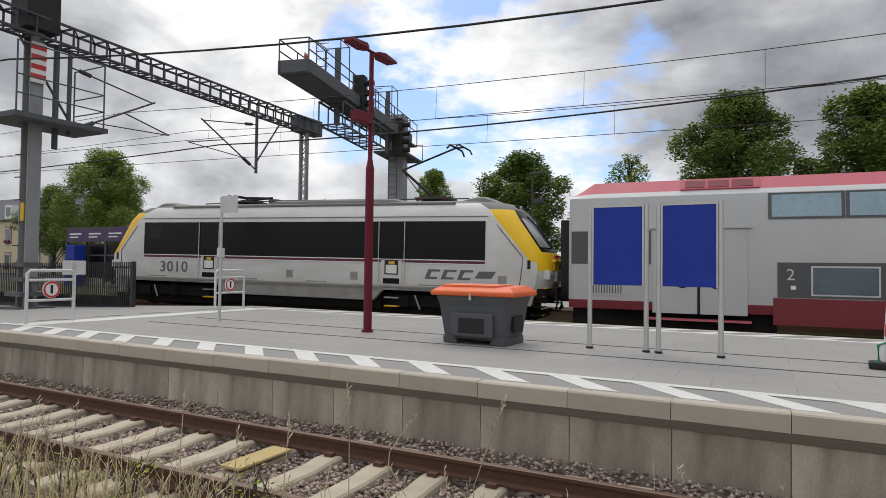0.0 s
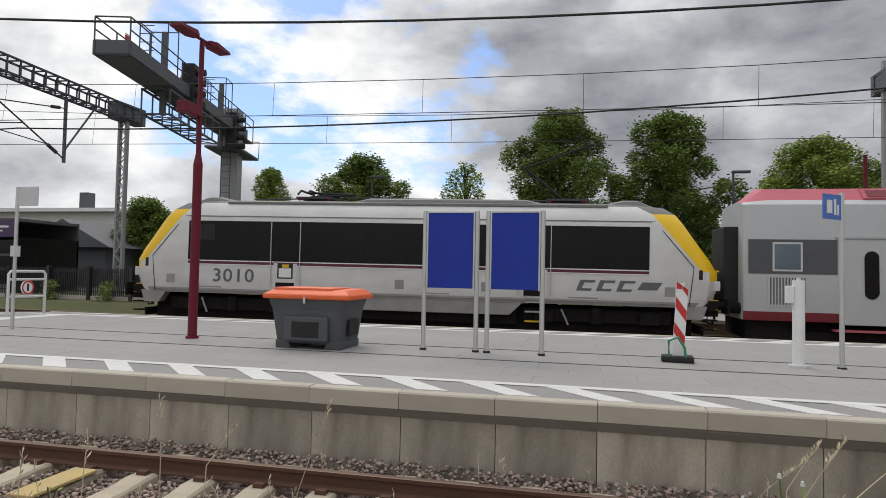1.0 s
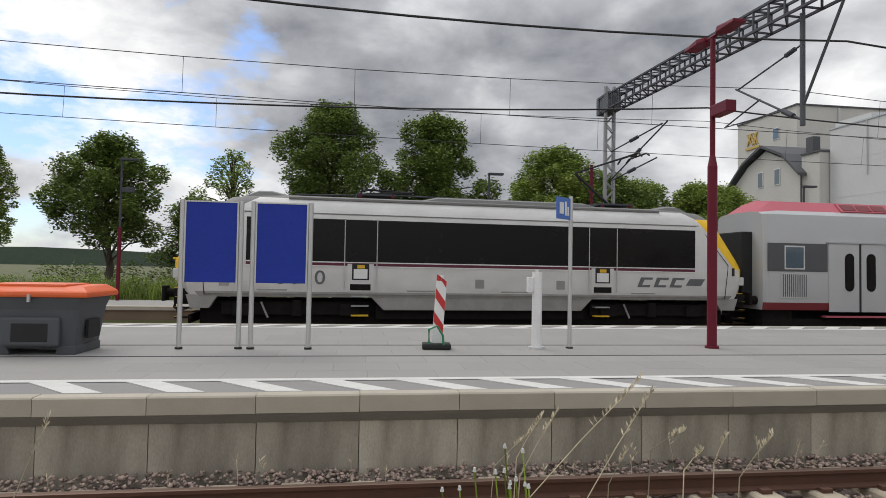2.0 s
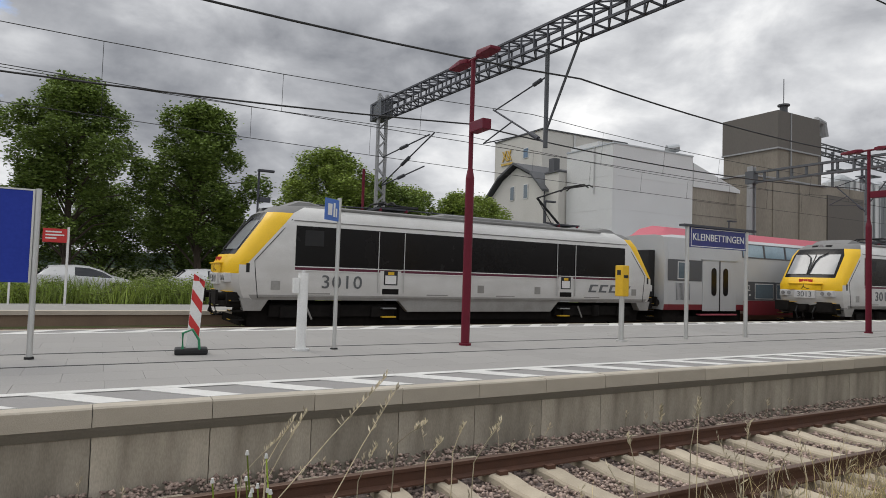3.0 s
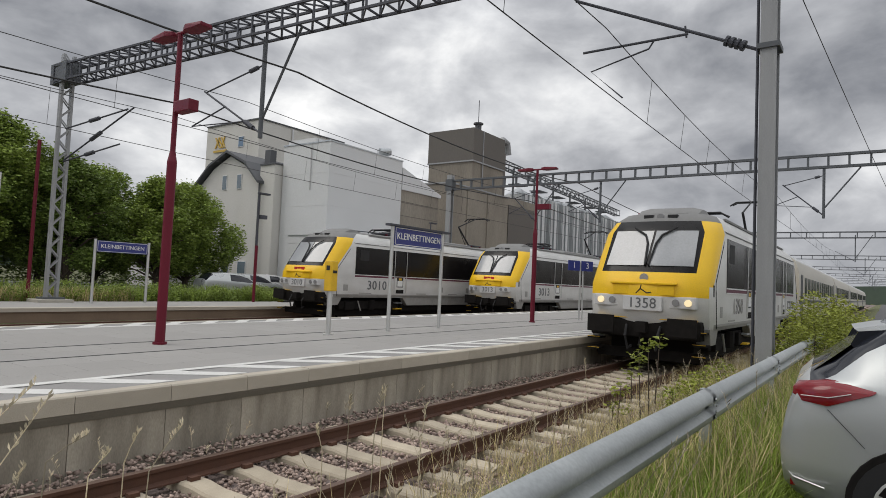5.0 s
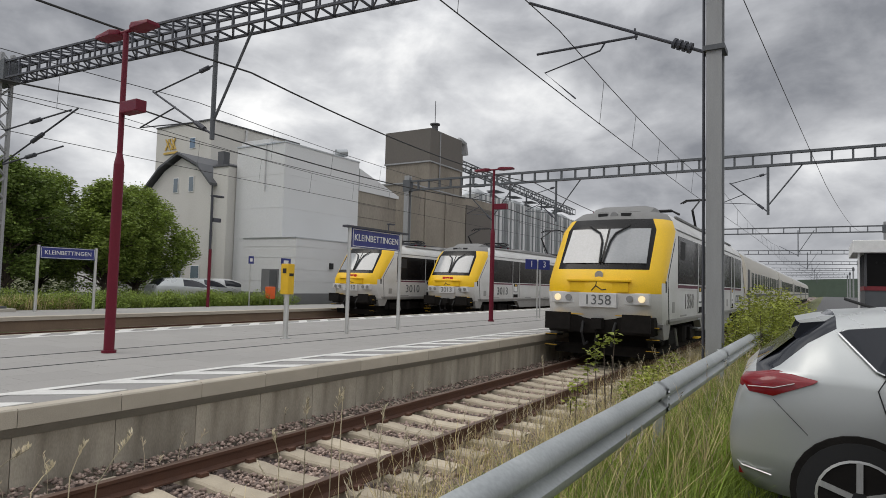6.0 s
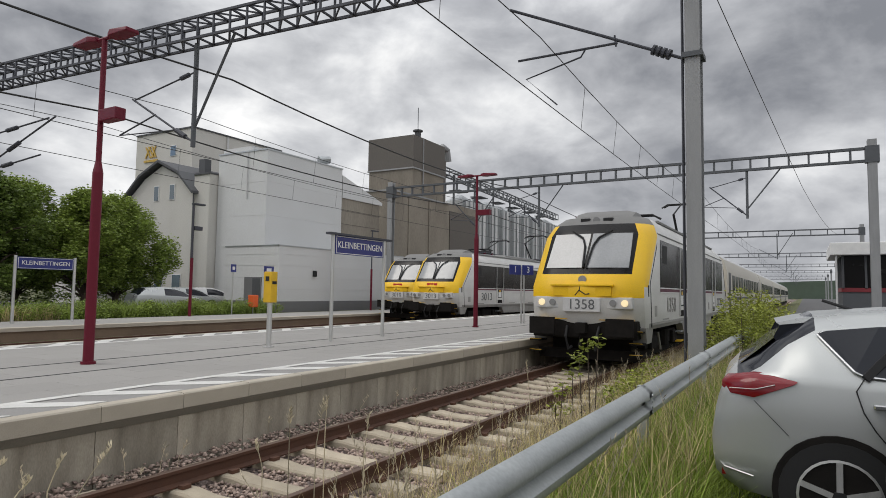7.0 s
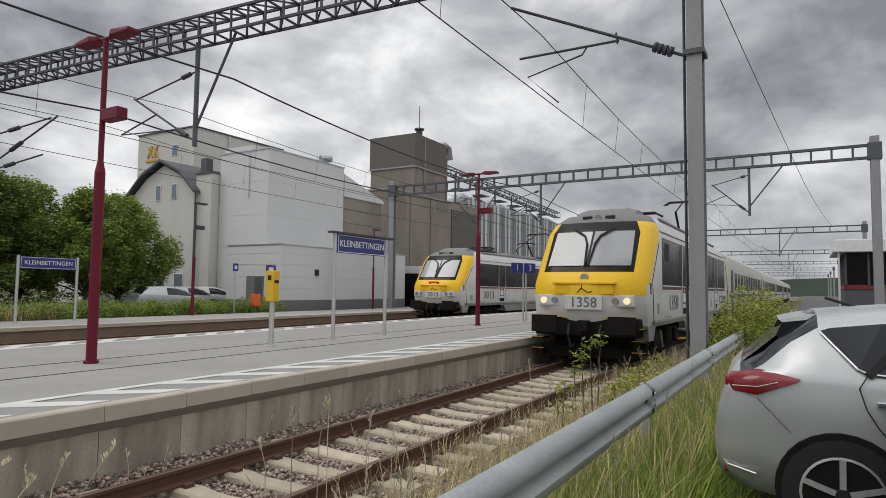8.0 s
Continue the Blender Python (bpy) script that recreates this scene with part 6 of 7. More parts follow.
    part("roof_ridge", M().prism([(46.5, 15.9), (54.5, 15.9), (50.5, 16.4)], "x", 40, 47), SLATE, block)


build_mill()

t = thing("waste_bin", "orange-red waste bin on a post beside the annex", "bin", pose(25.8, 27.2, PLAT2))
part("bucket", M().box(-0.22, -0.2, 0.35, 0.22, 0.2, 1.05), ORANGE, t, bevel=0.05)
part("post", M().tube([(0, 0, 0), (0, 0, 0.4)], 0.03, 8), ALU, t)
for x, w, lbl in ((24.1, 0.35, "small blue platform number sign"), (26.7, 0.75, "small blue direction sign")):
    t = thing("sign_post", lbl + " on a thin post", "sign", pose(x, 27.0, PLAT2))
    part("post", M().tube([(0, 0, 0), (0, 0, 2.7)], 0.035, 8), ALU, t)
    p = part("sign_plate", M().box(-w / 2, -0.05, 2.3, w / 2, -0.02, 2.72), SIGNBLUE, t)
    part("mark", M().box(-w / 4, -0.054, 2.42, w / 4, -0.051, 2.6), WHITE, p)
t = thing("lamp_post", "slim dark red lamp post in front of the annex", "lamp post", pose(33.0, 27.5, PLAT2))
part("pole", M().tube([(0, 0, 0), (0, 0, 4.8)], 0.06, 8), MAROON, t)
part("lamp_head", M().box(-0.05, -0.1, 4.75, 0.6, 0.1, 4.85), MAROON, t)
t = thing("shelter", "grey glazed platform shelter beside the white annex", "shelter", pose(43.2, 27.2, PLAT2))
part("roof", M().box(0, 0, 2.7, 4.5, 2.2, 3.3), PALEGREY, t)
part("glass_wall", M().box(0.1, 0.1, 0, 0.15, 2.1, 2.7), DARKGLASS, t)
part("back_wall", M().box(0.1, 2.1, 0, 4.4, 2.15, 2.7), DARKGLASS, t)
for x in (0.1, 4.4):
    part("post", M().tube([(x, 0.1, 0), (x, 0.1, 2.7)], 0.05, 8), MAST, t)


def build_left_side():
    ho = thing("house", "long beige rendered house with sandstone window trim and slate roof", "house")
    x0, x1, y0, y1, e = -98.0, -69.5, 44.5, 54.0, 6.9
    part("wall", M().box(x0, y0, 0.2, x1, y1, e), BEIGE, ho)
    part("cornice", M().box(x0 - 0.2, y0 - 0.25, e - 0.15, x1 + 0.2, y1, e + 0.1), STONETRIM, ho)
    part("roof", M().prism([(y0 - 0.4, e), (y1 + 0.4, e), (y0 + 5.2, 10.4)], "x", x0 - 0.3, x1 + 0.3), SLATE, ho)
    for k in range(9):
        x = x0 + 1.6 + k * 3.05
        for z in (1.0, 4.2):
            w = part("window", M().box(x - 0.2, y0 - 0.08, z - 0.2, x + 1.2, y0 + 0.05, z + 1.95), STONETRIM, ho)
            part("frame", M().box(x, y0 - 0.1, z, x + 1.0, y0 + 0.02, z + 1.7), WHITE, w)
            for q in (0.08, 0.54):
                part("pane", M().box(x + q, y0 - 0.12, z + 0.1, x + q + 0.38, y0, z + 1.6), COACHGLASS, w)
            part("flower_box", M().box(x, y0 - 0.3, z - 0.15, x + 1.0, y0 - 0.08, z + 0.18), MAROON, w)
    for x in (-92, -84.5):
        d = part("dormer", M().box(x, y0 - 0.1, e + 0.2, x + 1.5, y0 + 2.4, e + 1.9), WHITE, ho)
        part("pane", M().box(x + 0.3, y0 - 0.14, e + 0.5, x + 1.2, y0, e + 1.6), COACHGLASS, d)
    for x in (-80, -75.0):
        part("roof_light", M().box(x, y0 + 1.6, e + 1.35, x + 0.8, y0 + 2.4, e + 1.9), COACHGLASS, ho)
    kiosk = thing("bicycle_store", "dark glazed bicycle store with a purple fascia", "bicycle store")
    x0, x1, y0, y1, h = -41.8, -27.6, 26.0, 30.0, 4.0
    part("roof", M().box(x0, y0, h - 0.05, x1, y1, h + 0.1), SLATE, kiosk)
    part("fascia", M().box(x0, y0 - 0.06, h - 0.85, x1, y0 + 0.1, h), PURPLE, kiosk, "purple fascia with white marks")
    part("back_wall", M().box(x0, y1 - 0.1, 0.2, x1, y1, h), SLATE, kiosk)
    part("side_wall", M().box(x1 - 0.08, y0, 0.2, x1, y1, h - 0.85), DARKGLASS, kiosk)
    part("plinth", M().box(x0, y0 - 0.05, -0.1, x1, y0 + 0.3, 0.75), CONCRETE, kiosk)
    for k in range(8):
        x = x0 + k * (x1 - x0) / 7
        part("post", M().box(x - 0.06, y0 - 0.05, 0.2, x + 0.06, y0 + 0.07, h - 0.85), SLATE, kiosk)
        if k < 7:
            part("pane", M().box(x + 0.1, y0, 0.8, x + 1.95, y0 + 0.03, h - 1.0), DARKGLASS, kiosk)
            part("transom", M().box(x + 0.06, y0 - 0.03, 2.2, x + 2.0, y0 + 0.05, 2.3), SLATE, kiosk)
            b = part("lettering_bar", M().box(x + 0.35, y0 - 0.075, h - 0.38, x + 1.6, y0 - 0.06, h - 0.28).box(x + 0.35, y0 - 0.075, h - 0.58, x + 1.25, y0 - 0.06, h - 0.5), WHITE, kiosk)
    part("logo_mark", M().box(x1 - 2.6, y0 - 0.075, h - 0.7, x1 - 2.05, y0 - 0.06, h - 0.15), PICTOBLUE, kiosk)
    t = thing("ticket_machine", "tall blue ticket machine under the store's canopy", "ticket machine", pose(-39.6, 25.2, 0.2))
    part("cabinet", M().box(-0.45, -0.4, 0, 0.45, 0.4, 2.7), BLUE, t, bevel=0.05)
    part("screen", M().box(-0.25, -0.42, 1.3, 0.25, -0.39, 1.8), BLACK, t)
    flat = thing("building", "pale flat-roofed house behind the bicycle store", "house")
    part("wall", M().box(-62, 52, 0.2, -44, 62, 7.0), RENDER_W, flat)
    part("roof_edge", M().box(-62.6, 51.4, 7.0, -43.4, 62, 7.35), WHITE, flat)
    for x in (-60, -56, -52, -48):
        window_unit(flat, "window", x, 52, 4.2, x + 1.5, 52, 5.6, "-y")
    part("chimney", M().box(-50, 54, 7.3, -49, 55, 9.2), SLATE, flat)
    pav = thing("pavilion", "dark timber pavilion with a pitched roof", "pavilion")
    part("wall", M().box(-37, 36, 0.2, -31, 41, 3.0), SLATE, pav)
    part("roof", M().prism([(-37.8, 3.0), (-30.2, 3.0), (-34, 4.9)], "y", 35.4, 41.6), SLATE, pav)
    f = thing("fence", "anthracite metal picket fence beside the path", "fence", group="picket fences")
    picket = M().box(-0.012, -0.035, 0.1, 0.012, 0.035, 1.42).mesh("picket", DARKFENCE)
    for k in range(150):
        o = new("picket", picket)
        o.parent = f
        o.location = (-16.8 - k * 0.095, 12.55 - k * 0.004, 0.42 - min(k, 60) * 0.0016)
        o.rotation_euler.z = 1.2
    for z in (0.25, 1.25):
        part("rail", M().beam((-16.8, 12.58, 0.42 + z), (-31, 12.0, 0.32 + z), 0.04, 0.05), DARKFENCE, f)
    for k in range(6):
        part("post", M().box(-16.85 - k * 2.8, 12.5 - k * 0.1, 0.2, -16.75 - k * 2.8, 12.62 - k * 0.1, 1.85), DARKFENCE, f)
    part("kick_board", M().beam((-16.8, 12.6, 0.55), (-31, 12.05, 0.45), 0.03, 0.5), DARKFENCE, f)
    g = thing("fence", "dark picket fence on a low concrete wall", "fence", group="picket fences")
    part("low_wall", M().box(-34, 24.2, -0.2, -17.2, 24.5, 0.42), CONCRETE, g)
    for k in range(170):
        o = new("picket", picket)
        o.parent = g
        o.location = (-17.3 - k * 0.098, 24.3, 0.25)
        o.rotation_euler.z = 1.2
    for z in (0.6, 1.5):
        part("rail", M().box(-34, 24.28, z, -17.2, 24.32, z + 0.05), DARKFENCE, g)
    for k in range(8):
        part("post", M().box(-17.25 - k * 2.2, 24.12, 0.0, -17.1 - k * 2.2, 24.3, 1.75), DARKFENCE if k % 2 else BLACK, g)


build_left_side()

t = thing("red_sign", "red and white information sign on two thin posts", "sign", pose(-3.9, 26.4, PLAT2))
for x in (0, 1.5):
    part("post", M().tube([(x, 0, 0), (x, 0, 3.2)], 0.035, 8), WHITE, t)
p = part("panel", M().box(-0.05, -0.03, 2.5, 1.55, 0.03, 3.15), REDP, t)
part("white_disc", M().tube([(0.25, -0.04, 2.82), (0.25, -0.031, 2.82)], 0.24, 16), WHITE, p)
part("lettering_bar", M().box(0.7, -0.035, 2.85, 1.4, -0.031, 2.95).box(0.7, -0.035, 2.68, 1.3, -0.031, 2.76), WHITE, p)

t = thing("waiting_cabin", "dark glazed cabin with a flat white roof beside the tracks", "cabin")
part("lower_wall", M().box(45, -9, 0.2, 51, -2.0, 2.1), MAST, t)
part("red_band", M().box(44.95, -9, 2.1, 51, -1.95, 2.35), COACHRED, t)
part("glazing", M().box(45.1, -8.9, 2.35, 50.9, -2.1, 4.3), DARKGLASS, t)
for y in (-2.05, -3.2, -4.6, -6.0, -7.4):
    part("mullion", M().box(44.95, y - 0.06, 2.3, 45.15, y + 0.06, 4.3), SLATE, t)
for x in (46.5, 48, 49.5, 50.95):
    part("mullion", M().box(x - 0.06, -2.1, 2.3, x + 0.06, -1.95, 4.3), SLATE, t)
part("roof", M().box(44.4, -9.6, 4.3, 51.6, -1.4, 5.05), WHITE, t, bevel=0.05)
part("downpipe", M().tube([(44.6, -1.7, 4.3), (44.6, -1.7, 0.3)], 0.06, 6), PALEGREY, t)
for x, y in ((62, -6.5), (75, -3), (98, -7), (140, -6.0)):
    m = thing("line_post", "plain grey post beside the far tracks", "post", pose(x, y, 0.2))
    part("shaft", M().tube([(0, 0, 0), (0, 0, 6.0)], 0.1, 8), MASTLIGHT, m)


# ---- trees and plants ----
def leaf_cloud(rng, lobes, n, size, z_min=-1e9):
    """Leaf quads scattered through the outer shell of overlapping lobes."""
    lobes = np.array(lobes)
    w = lobes[:, 3] ** 2
    pick = rng.choice(len(lobes), n, p=w / w.sum())
    d = rng.normal(size=(n, 3))
    d /= np.linalg.norm(d, axis=1, keepdims=True)
    r = lobes[pick, 3] * (rng.uniform(0.25, 1.0, n) ** 0.5) * rng.uniform(0.8, 1.16, n) * np.where(rng.random(n) < 0.07, 1.28, 1.0)
    c = lobes[pick, :3] + d * r[:, None] * np.array([1, 1, 0.85])
    c = c[c[:, 2] > z_min]
    n = len(c)
    a = rng.normal(size=(n, 3)); a /= np.linalg.norm(a, axis=1, keepdims=True)
    b = rng.normal(size=(n, 3)); b -= a * (a * b).sum(1, keepdims=True); b /= np.linalg.norm(b, axis=1, keepdims=True)
    s = rng.uniform(0.6, 1.25, n)[:, None] * size
    flat = np.array([1, 1, 0.55])
    a, b = a * flat, b * flat
    q = np.stack([c - a * s, c + b * s * 0.55, c + a * s, c - b * s * 0.55], 1)
    return q.reshape(-1, 3), np.arange(4 * n).reshape(-1, 4)


def build_tree(x, y, r, top, seed, leaf, label, n=5200, base=1.1, airy=False):
    rng = np.random.default_rng(seed)
    t = thing("tree", label, "tree", pose(x, y, 0.3), group="trees behind the station")
    h = top - 0.3
    m = M()
    trunk = [(0, 0, -0.2), (0.1 * rng.normal(), 0.1 * rng.normal(), base * 0.6), (0.2 * rng.normal(), 0.2 * rng.normal(), h * 0.5), (0.2 * rng.normal(), 0.2 * rng.normal(), h * 0.8)]
    m.tube(trunk, 0.045 * r + 0.12, 9, r2=0.04)
    lobes = []
    count = 44 if not airy else 34
    for k in range(count):
        f = (k + 0.5) / count
        zz = base + 0.6 + (h - base - 0.9) * f
        span = math.sin(math.pi * min(1.0, 0.22 + 0.74 * f)) * r * 0.88
        a = k * 2.4 + rng.uniform(-0.5, 0.5)
        lr = r * rng.uniform(0.13, 0.31) * (1.0 if not airy else 0.95)
        lx, ly = math.cos(a) * span * rng.uniform(0.45, 1.1), math.sin(a) * span * rng.uniform(0.45, 1.1)
        lz = min(zz, h - lr * 0.8)
        lobes.append((lx, ly, lz, lr))
        m.tube([(0, 0, max(0.8, lz - lr - 0.8)), (lx * 0.5, ly * 0.5, lz - lr * 0.4), (lx * 0.95, ly * 0.95, lz)], 0.07, 5, r2=0.02)
    lobes += [] if airy else [(0, 0, h - r * 0.33, r * 0.3), (0, 0, h * 0.55, r * 0.5), (0, 0, h * 0.72, r * 0.42)]
    part("trunk", m, BARK, t)
    co, fa = leaf_cloud(rng, lobes, int(n * (3.2 if airy else 6.4)), 0.122 if r > 2.5 else 0.105, base * 0.8)
    ob = new("crown", tri_mesh("crown", co, fa, leaf))
    ob.parent = t
    return t


for k, (x, y, r, top, leaf, lbl, n) in enumerate((
        (-20.6, 39, 1.9, 8.8, LEAF, "small light green tree behind the side platform", 2200),
        (-13.6, 38, 3.5, 9.3, LEAF_D, "round dark green tree behind the side platform", 5200),
        (-6.9, 38, 2.3, 8.8, LEAF, "thin airy tree with open crown", 1900),
        (-1.2, 37, 3.8, 11.5, LEAF_D, "tall dense maple with deep green leaves", 7000),
        (5.0, 37, 3.5, 11.1, LEAF_D, "tall dense maple with deep green leaves", 6800),
        (12.9, 38, 3.8, 9.7, LEAF, "broad green tree behind the lattice mast", 6600),
        (19.5, 40, 3.3, 8.1, LEAF, "low spreading chestnut beside the mill", 4800),
        (24.3, 38, 3.7, 7.6, LEAF, "low spreading chestnut beside the mill", 6500),
        (16.8, 41, 3.2, 8.2, LEAF_D, "low spreading chestnut beside the mill", 4200),
        (21.4, 36.3, 3.2, 7.5, LEAF, "low spreading chestnut beside the mill", 5200),
        (16.2, 36.5, 3.1, 7.9, LEAF_D, "low spreading chestnut beside the mill", 4600),
        (-31.0, 40, 2.6, 6.9, LEAF_D, "dark bushy tree behind the fence", 3200),
        (-26.5, 42, 2.4, 6.0, LEAF_D, "dark bushy tree behind the fence", 2600),
        (-56.0, 38.5, 4.7, 12.6, LEAF, "large round chestnut in front of the beige house", 9000),
        (-70.0, 42, 4.0, 10.5, LEAF_D, "dark tree beside the beige house", 3600),
        (9.0, 44, 3.0, 5.2, LEAF_D, "dark bushy tree behind the parking place", 3000),
        (0.5, 44, 3.6, 7.0, LEAF_D, "dark bushy tree behind the parking place", 3000),
        (-10.5, 44, 3.0, 6.5, LEAF_D, "dark bushy tree behind the parking place", 2500),
        (5.0, 43.5, 3.0, 6.4, LEAF_D, "dark bushy tree behind the parking place", 2600),
        (-4.5, 43.0, 3.2, 6.2, LEAF_D, "dark bushy tree behind the parking place", 2600),
        (12.8, 43.5, 3.0, 5.0, LEAF_D, "dark bushy tree behind the parking place", 2400))):
    build_tree(x, y, r, top, 20 + k, leaf, lbl, n, base=0.9 if "low" in lbl or "bushy" in lbl else 2.2, airy="airy" in lbl)
for k, (x, y, r, top) in enumerate(((150, -14, 5, 9), (175, -16, 6, 10), (120, -18, 4, 8), (96, -13, 3, 8.5))):
    build_tree(x, y, r, top, 60 + k, LEAF_D, "dark tree beside the far tracks", 2000)


def blades(rng, x, y, z, h, w, lean=0.35):
    """Bent grass blades: two quads each, tapering."""
    n = len(x)
    a = rng.uniform(0, 2 * np.pi, n)
    d = np.stack([np.cos(a), np.sin(a), 0 * a], 1)
    s = np.stack([-np.sin(a), np.cos(a), 0 * a], 1)
    p0 = np.stack([x, y, z], 1)
    l = rng.uniform(0.1, 1.0, n)[:, None] * lean * h[:, None]
    p1 = p0 + d * l * 0.35 + np.array([0, 0, 1]) * h[:, None] * 0.55
    p2 = p0 + d * l + np.array([0, 0, 1]) * h[:, None]
    w = w[:, None] if np.ndim(w) else w
    v = np.stack([p0 - s * w, p0 + s * w, p1 + s * w * 0.75, p1 - s * w * 0.75, p2 + s * w * 0.15, p2 - s * w * 0.15], 1).reshape(-1, 3)
    k = 6 * np.arange(n)[:, None]
    f = np.concatenate([k + np.array([0, 1, 2, 3]), k + np.array([3, 2, 4, 5])], 0)
    return v, f


def gz(x, y):
    return np.interp(y, [-400, 0.75, 1.35, 2.3, 3.2, 3.5, 6.3], [0.27, 0.27, 0.20, -0.05, -0.22, -0.24, -0.2])


STALKS = [
    (0.91, 2.55, 0.89, 1.32, 2.39, 1.41),
    (1.16, 2.57, 0.86, 1.4, 2.47, 1.34),
    (1.09, 3.34, 0.83, 1.21, 3.29, 1.06),
    (0.98, 3.39, 0.77, 1.15, 3.32, 0.96),
    (1.5, 3.1, 0.76, 1.58, 3.06, 0.94),
    (-1.11, 2.77, 0.8, -0.98, 2.82, 1.2),
    (-1.8, 2.74, 0.92, -1.81, 2.73, 1.19),
    (-2.03, 2.18, 0.77, -2.01, 2.18, 1.07),
    (-2.74, 2.49, 0.82, -2.72, 2.49, 1.1),
    (-1.62, 2.84, 0.86, -1.5, 2.89, 1.04),
    (-1.9, 2.36, 0.73, -1.87, 2.36, 1.11),
    (-2.61, 1.77, 0.8, -2.7, 1.71, 1.19),
    (2.95, 2.45, 0.95, 2.94, 2.44, 1.16),
    (3.24, 2.16, 0.9, 3.24, 2.13, 1.12),
    (1.91, 2.65, 0.93, 1.97, 2.51, 1.15),
    (1.85, 2.75, 0.96, 1.87, 2.69, 1.1),
    (1.66, 2.67, 0.96, 1.7, 2.59, 1.07),
    (2.86, 2.18, 1.02, 2.87, 2.14, 1.25),
    (5.75, 2.19, 0.89, 5.72, 2.21, 1.18),
    (2.66, 2.35, 0.93, 2.63, 2.37, 1.05),
    (3.22, 2.43, 0.97, 3.22, 2.42, 1.18),
    (0.93, 2.69, 0.95, 1.05, 2.57, 1.25),
    (1.44, 2.54, 1.09, 1.54, 2.45, 1.19),
]


def build_grass():
    rng = np.random.default_rng(8)
    # green verge on both sides of the guardrail
    n = 76000
    x, y = rng.uniform(1.5, 20, n), rng.uniform(0.62, 2.5, n)
    keep = rng.random(n) < np.interp(y, [0.62, 0.9, 1.6, 2.5], [0.5, 1.0, 0.75, 0.4])
    x, y = x[keep], y[keep]
    h = rng.uniform(0.14, 0.46, len(x)) * np.interp(y, [0.6, 1.2, 2.5], [1.0, 1.0, 0.8])
    v, f = blades(rng, x, y, gz(x, y) - 0.02, h, rng.uniform(0.002, 0.0052, len(x)), 1.15)
    tagged(new("grass", tri_mesh("grass", v, f, GRASS)), "long unmown green grass along the guardrail", "grass", kind="stuff")
    n = 7500
    x, y = rng.uniform(1.5, 16, n), rng.uniform(0.7, 2.3, n)
    v, f = blades(rng, x, y, gz(x, y) - 0.02, rng.uniform(0.2, 0.62, n), rng.uniform(0.0025, 0.006, n), 0.9)
    tagged(new("mixed_grass", tri_mesh("mixed_grass", v, f, STRAW)), "dry stalks among the green grass by the guardrail", "grass", kind="stuff")
    n = 5000
    x, y = rng.uniform(3.2, 8.0, n), 0.72 - np.abs(rng.normal(0, 0.22, n))
    v, f = blades(rng, x, y, np.full(n, 0.25), rng.uniform(0.05, 0.26, n), rng.uniform(0.002, 0.005, n), 1.1)
    tagged(new("kerb_grass", tri_mesh("kerb_grass", v, f, GRASS)), "ragged grass creeping over the edge of the asphalt", "grass", kind="stuff")
    # dry grass towards the track
    n = 21000
    x, y = rng.uniform(-1.0, 24, n), rng.uniform(1.35, 3.95, n)
    pat = np.array([noise.noise(Vector((a * 0.8, b * 0.8, 3.0))) for a, b in zip(x, y)])
    keep = (pat > -0.12) & (rng.random(n) < np.interp(y, [1.3, 2.4, 3.3, 3.95], [0.9, 1.0, 0.6, 0.12])) & (rng.random(n) < np.interp(x, [-1, 3, 24], [0.08, 1, 1]))
    x, y = x[keep], y[keep]
    h = rng.uniform(0.15, 0.52, len(x))
    v, f = blades(rng, x, y, gz(x, y) - 0.02, h, rng.uniform(0.002, 0.0048, len(x)), 1.0)
    tagged(new("dry_grass", tri_mesh("dry_grass", v, f, STRAW)), "dry straw-coloured grass beside the track", "grass", kind="stuff")
    # seed stalks
    m = M()
    spots = [(rng.uniform(2.5, 16), rng.uniform(0.9, 3.4), rng.uniform(0.45, 0.85)) for k in range(230)]
    spots += [(rng.uniform(-7.5, 3.0), rng.uniform(2.7, 3.7), rng.uniform(0.35, 0.8)) for k in range(170)]
    spots += [(rng.uniform(-7.5, 0.5), rng.uniform(3.2, 4.0), rng.uniform(0.2, 0.5)) for k in range(150)]
    spots += [(rng.uniform(-3, 10), 5.75 + rng.uniform(-0.1, 0.25), rng.uniform(0.2, 0.45)) for k in range(26)]
    for px, py, hh in spots:
        z = float(gz(px, py)) - 0.02
        a, l = rng.uniform(0, 6.28), rng.uniform(0.05, 0.4) * hh
        p = [(px, py, z), (px + math.cos(a) * l * 0.3, py + math.sin(a) * l * 0.3, z + hh * 0.6), (px + math.cos(a) * l, py + math.sin(a) * l, z + hh)]
        m.tube(p, 0.0032, 4, r2=0.002, caps=False)
        for k in range(7):
            q = 0.78 + 0.22 * k / 6
            c = Vector(p[1]).lerp(Vector(p[2]), (q - 0.6) / 0.4)
            o = Vector((rng.normal(), rng.normal(), 0.6)) * 0.016
            m.add([c, c + o + Vector((0.005, 0, 0.02)), c + o * 1.3 + Vector((0, 0, 0.035)), c + o * 0.7 + Vector((-0.006, 0.004, 0.02))], [(0, 1, 2, 3)])
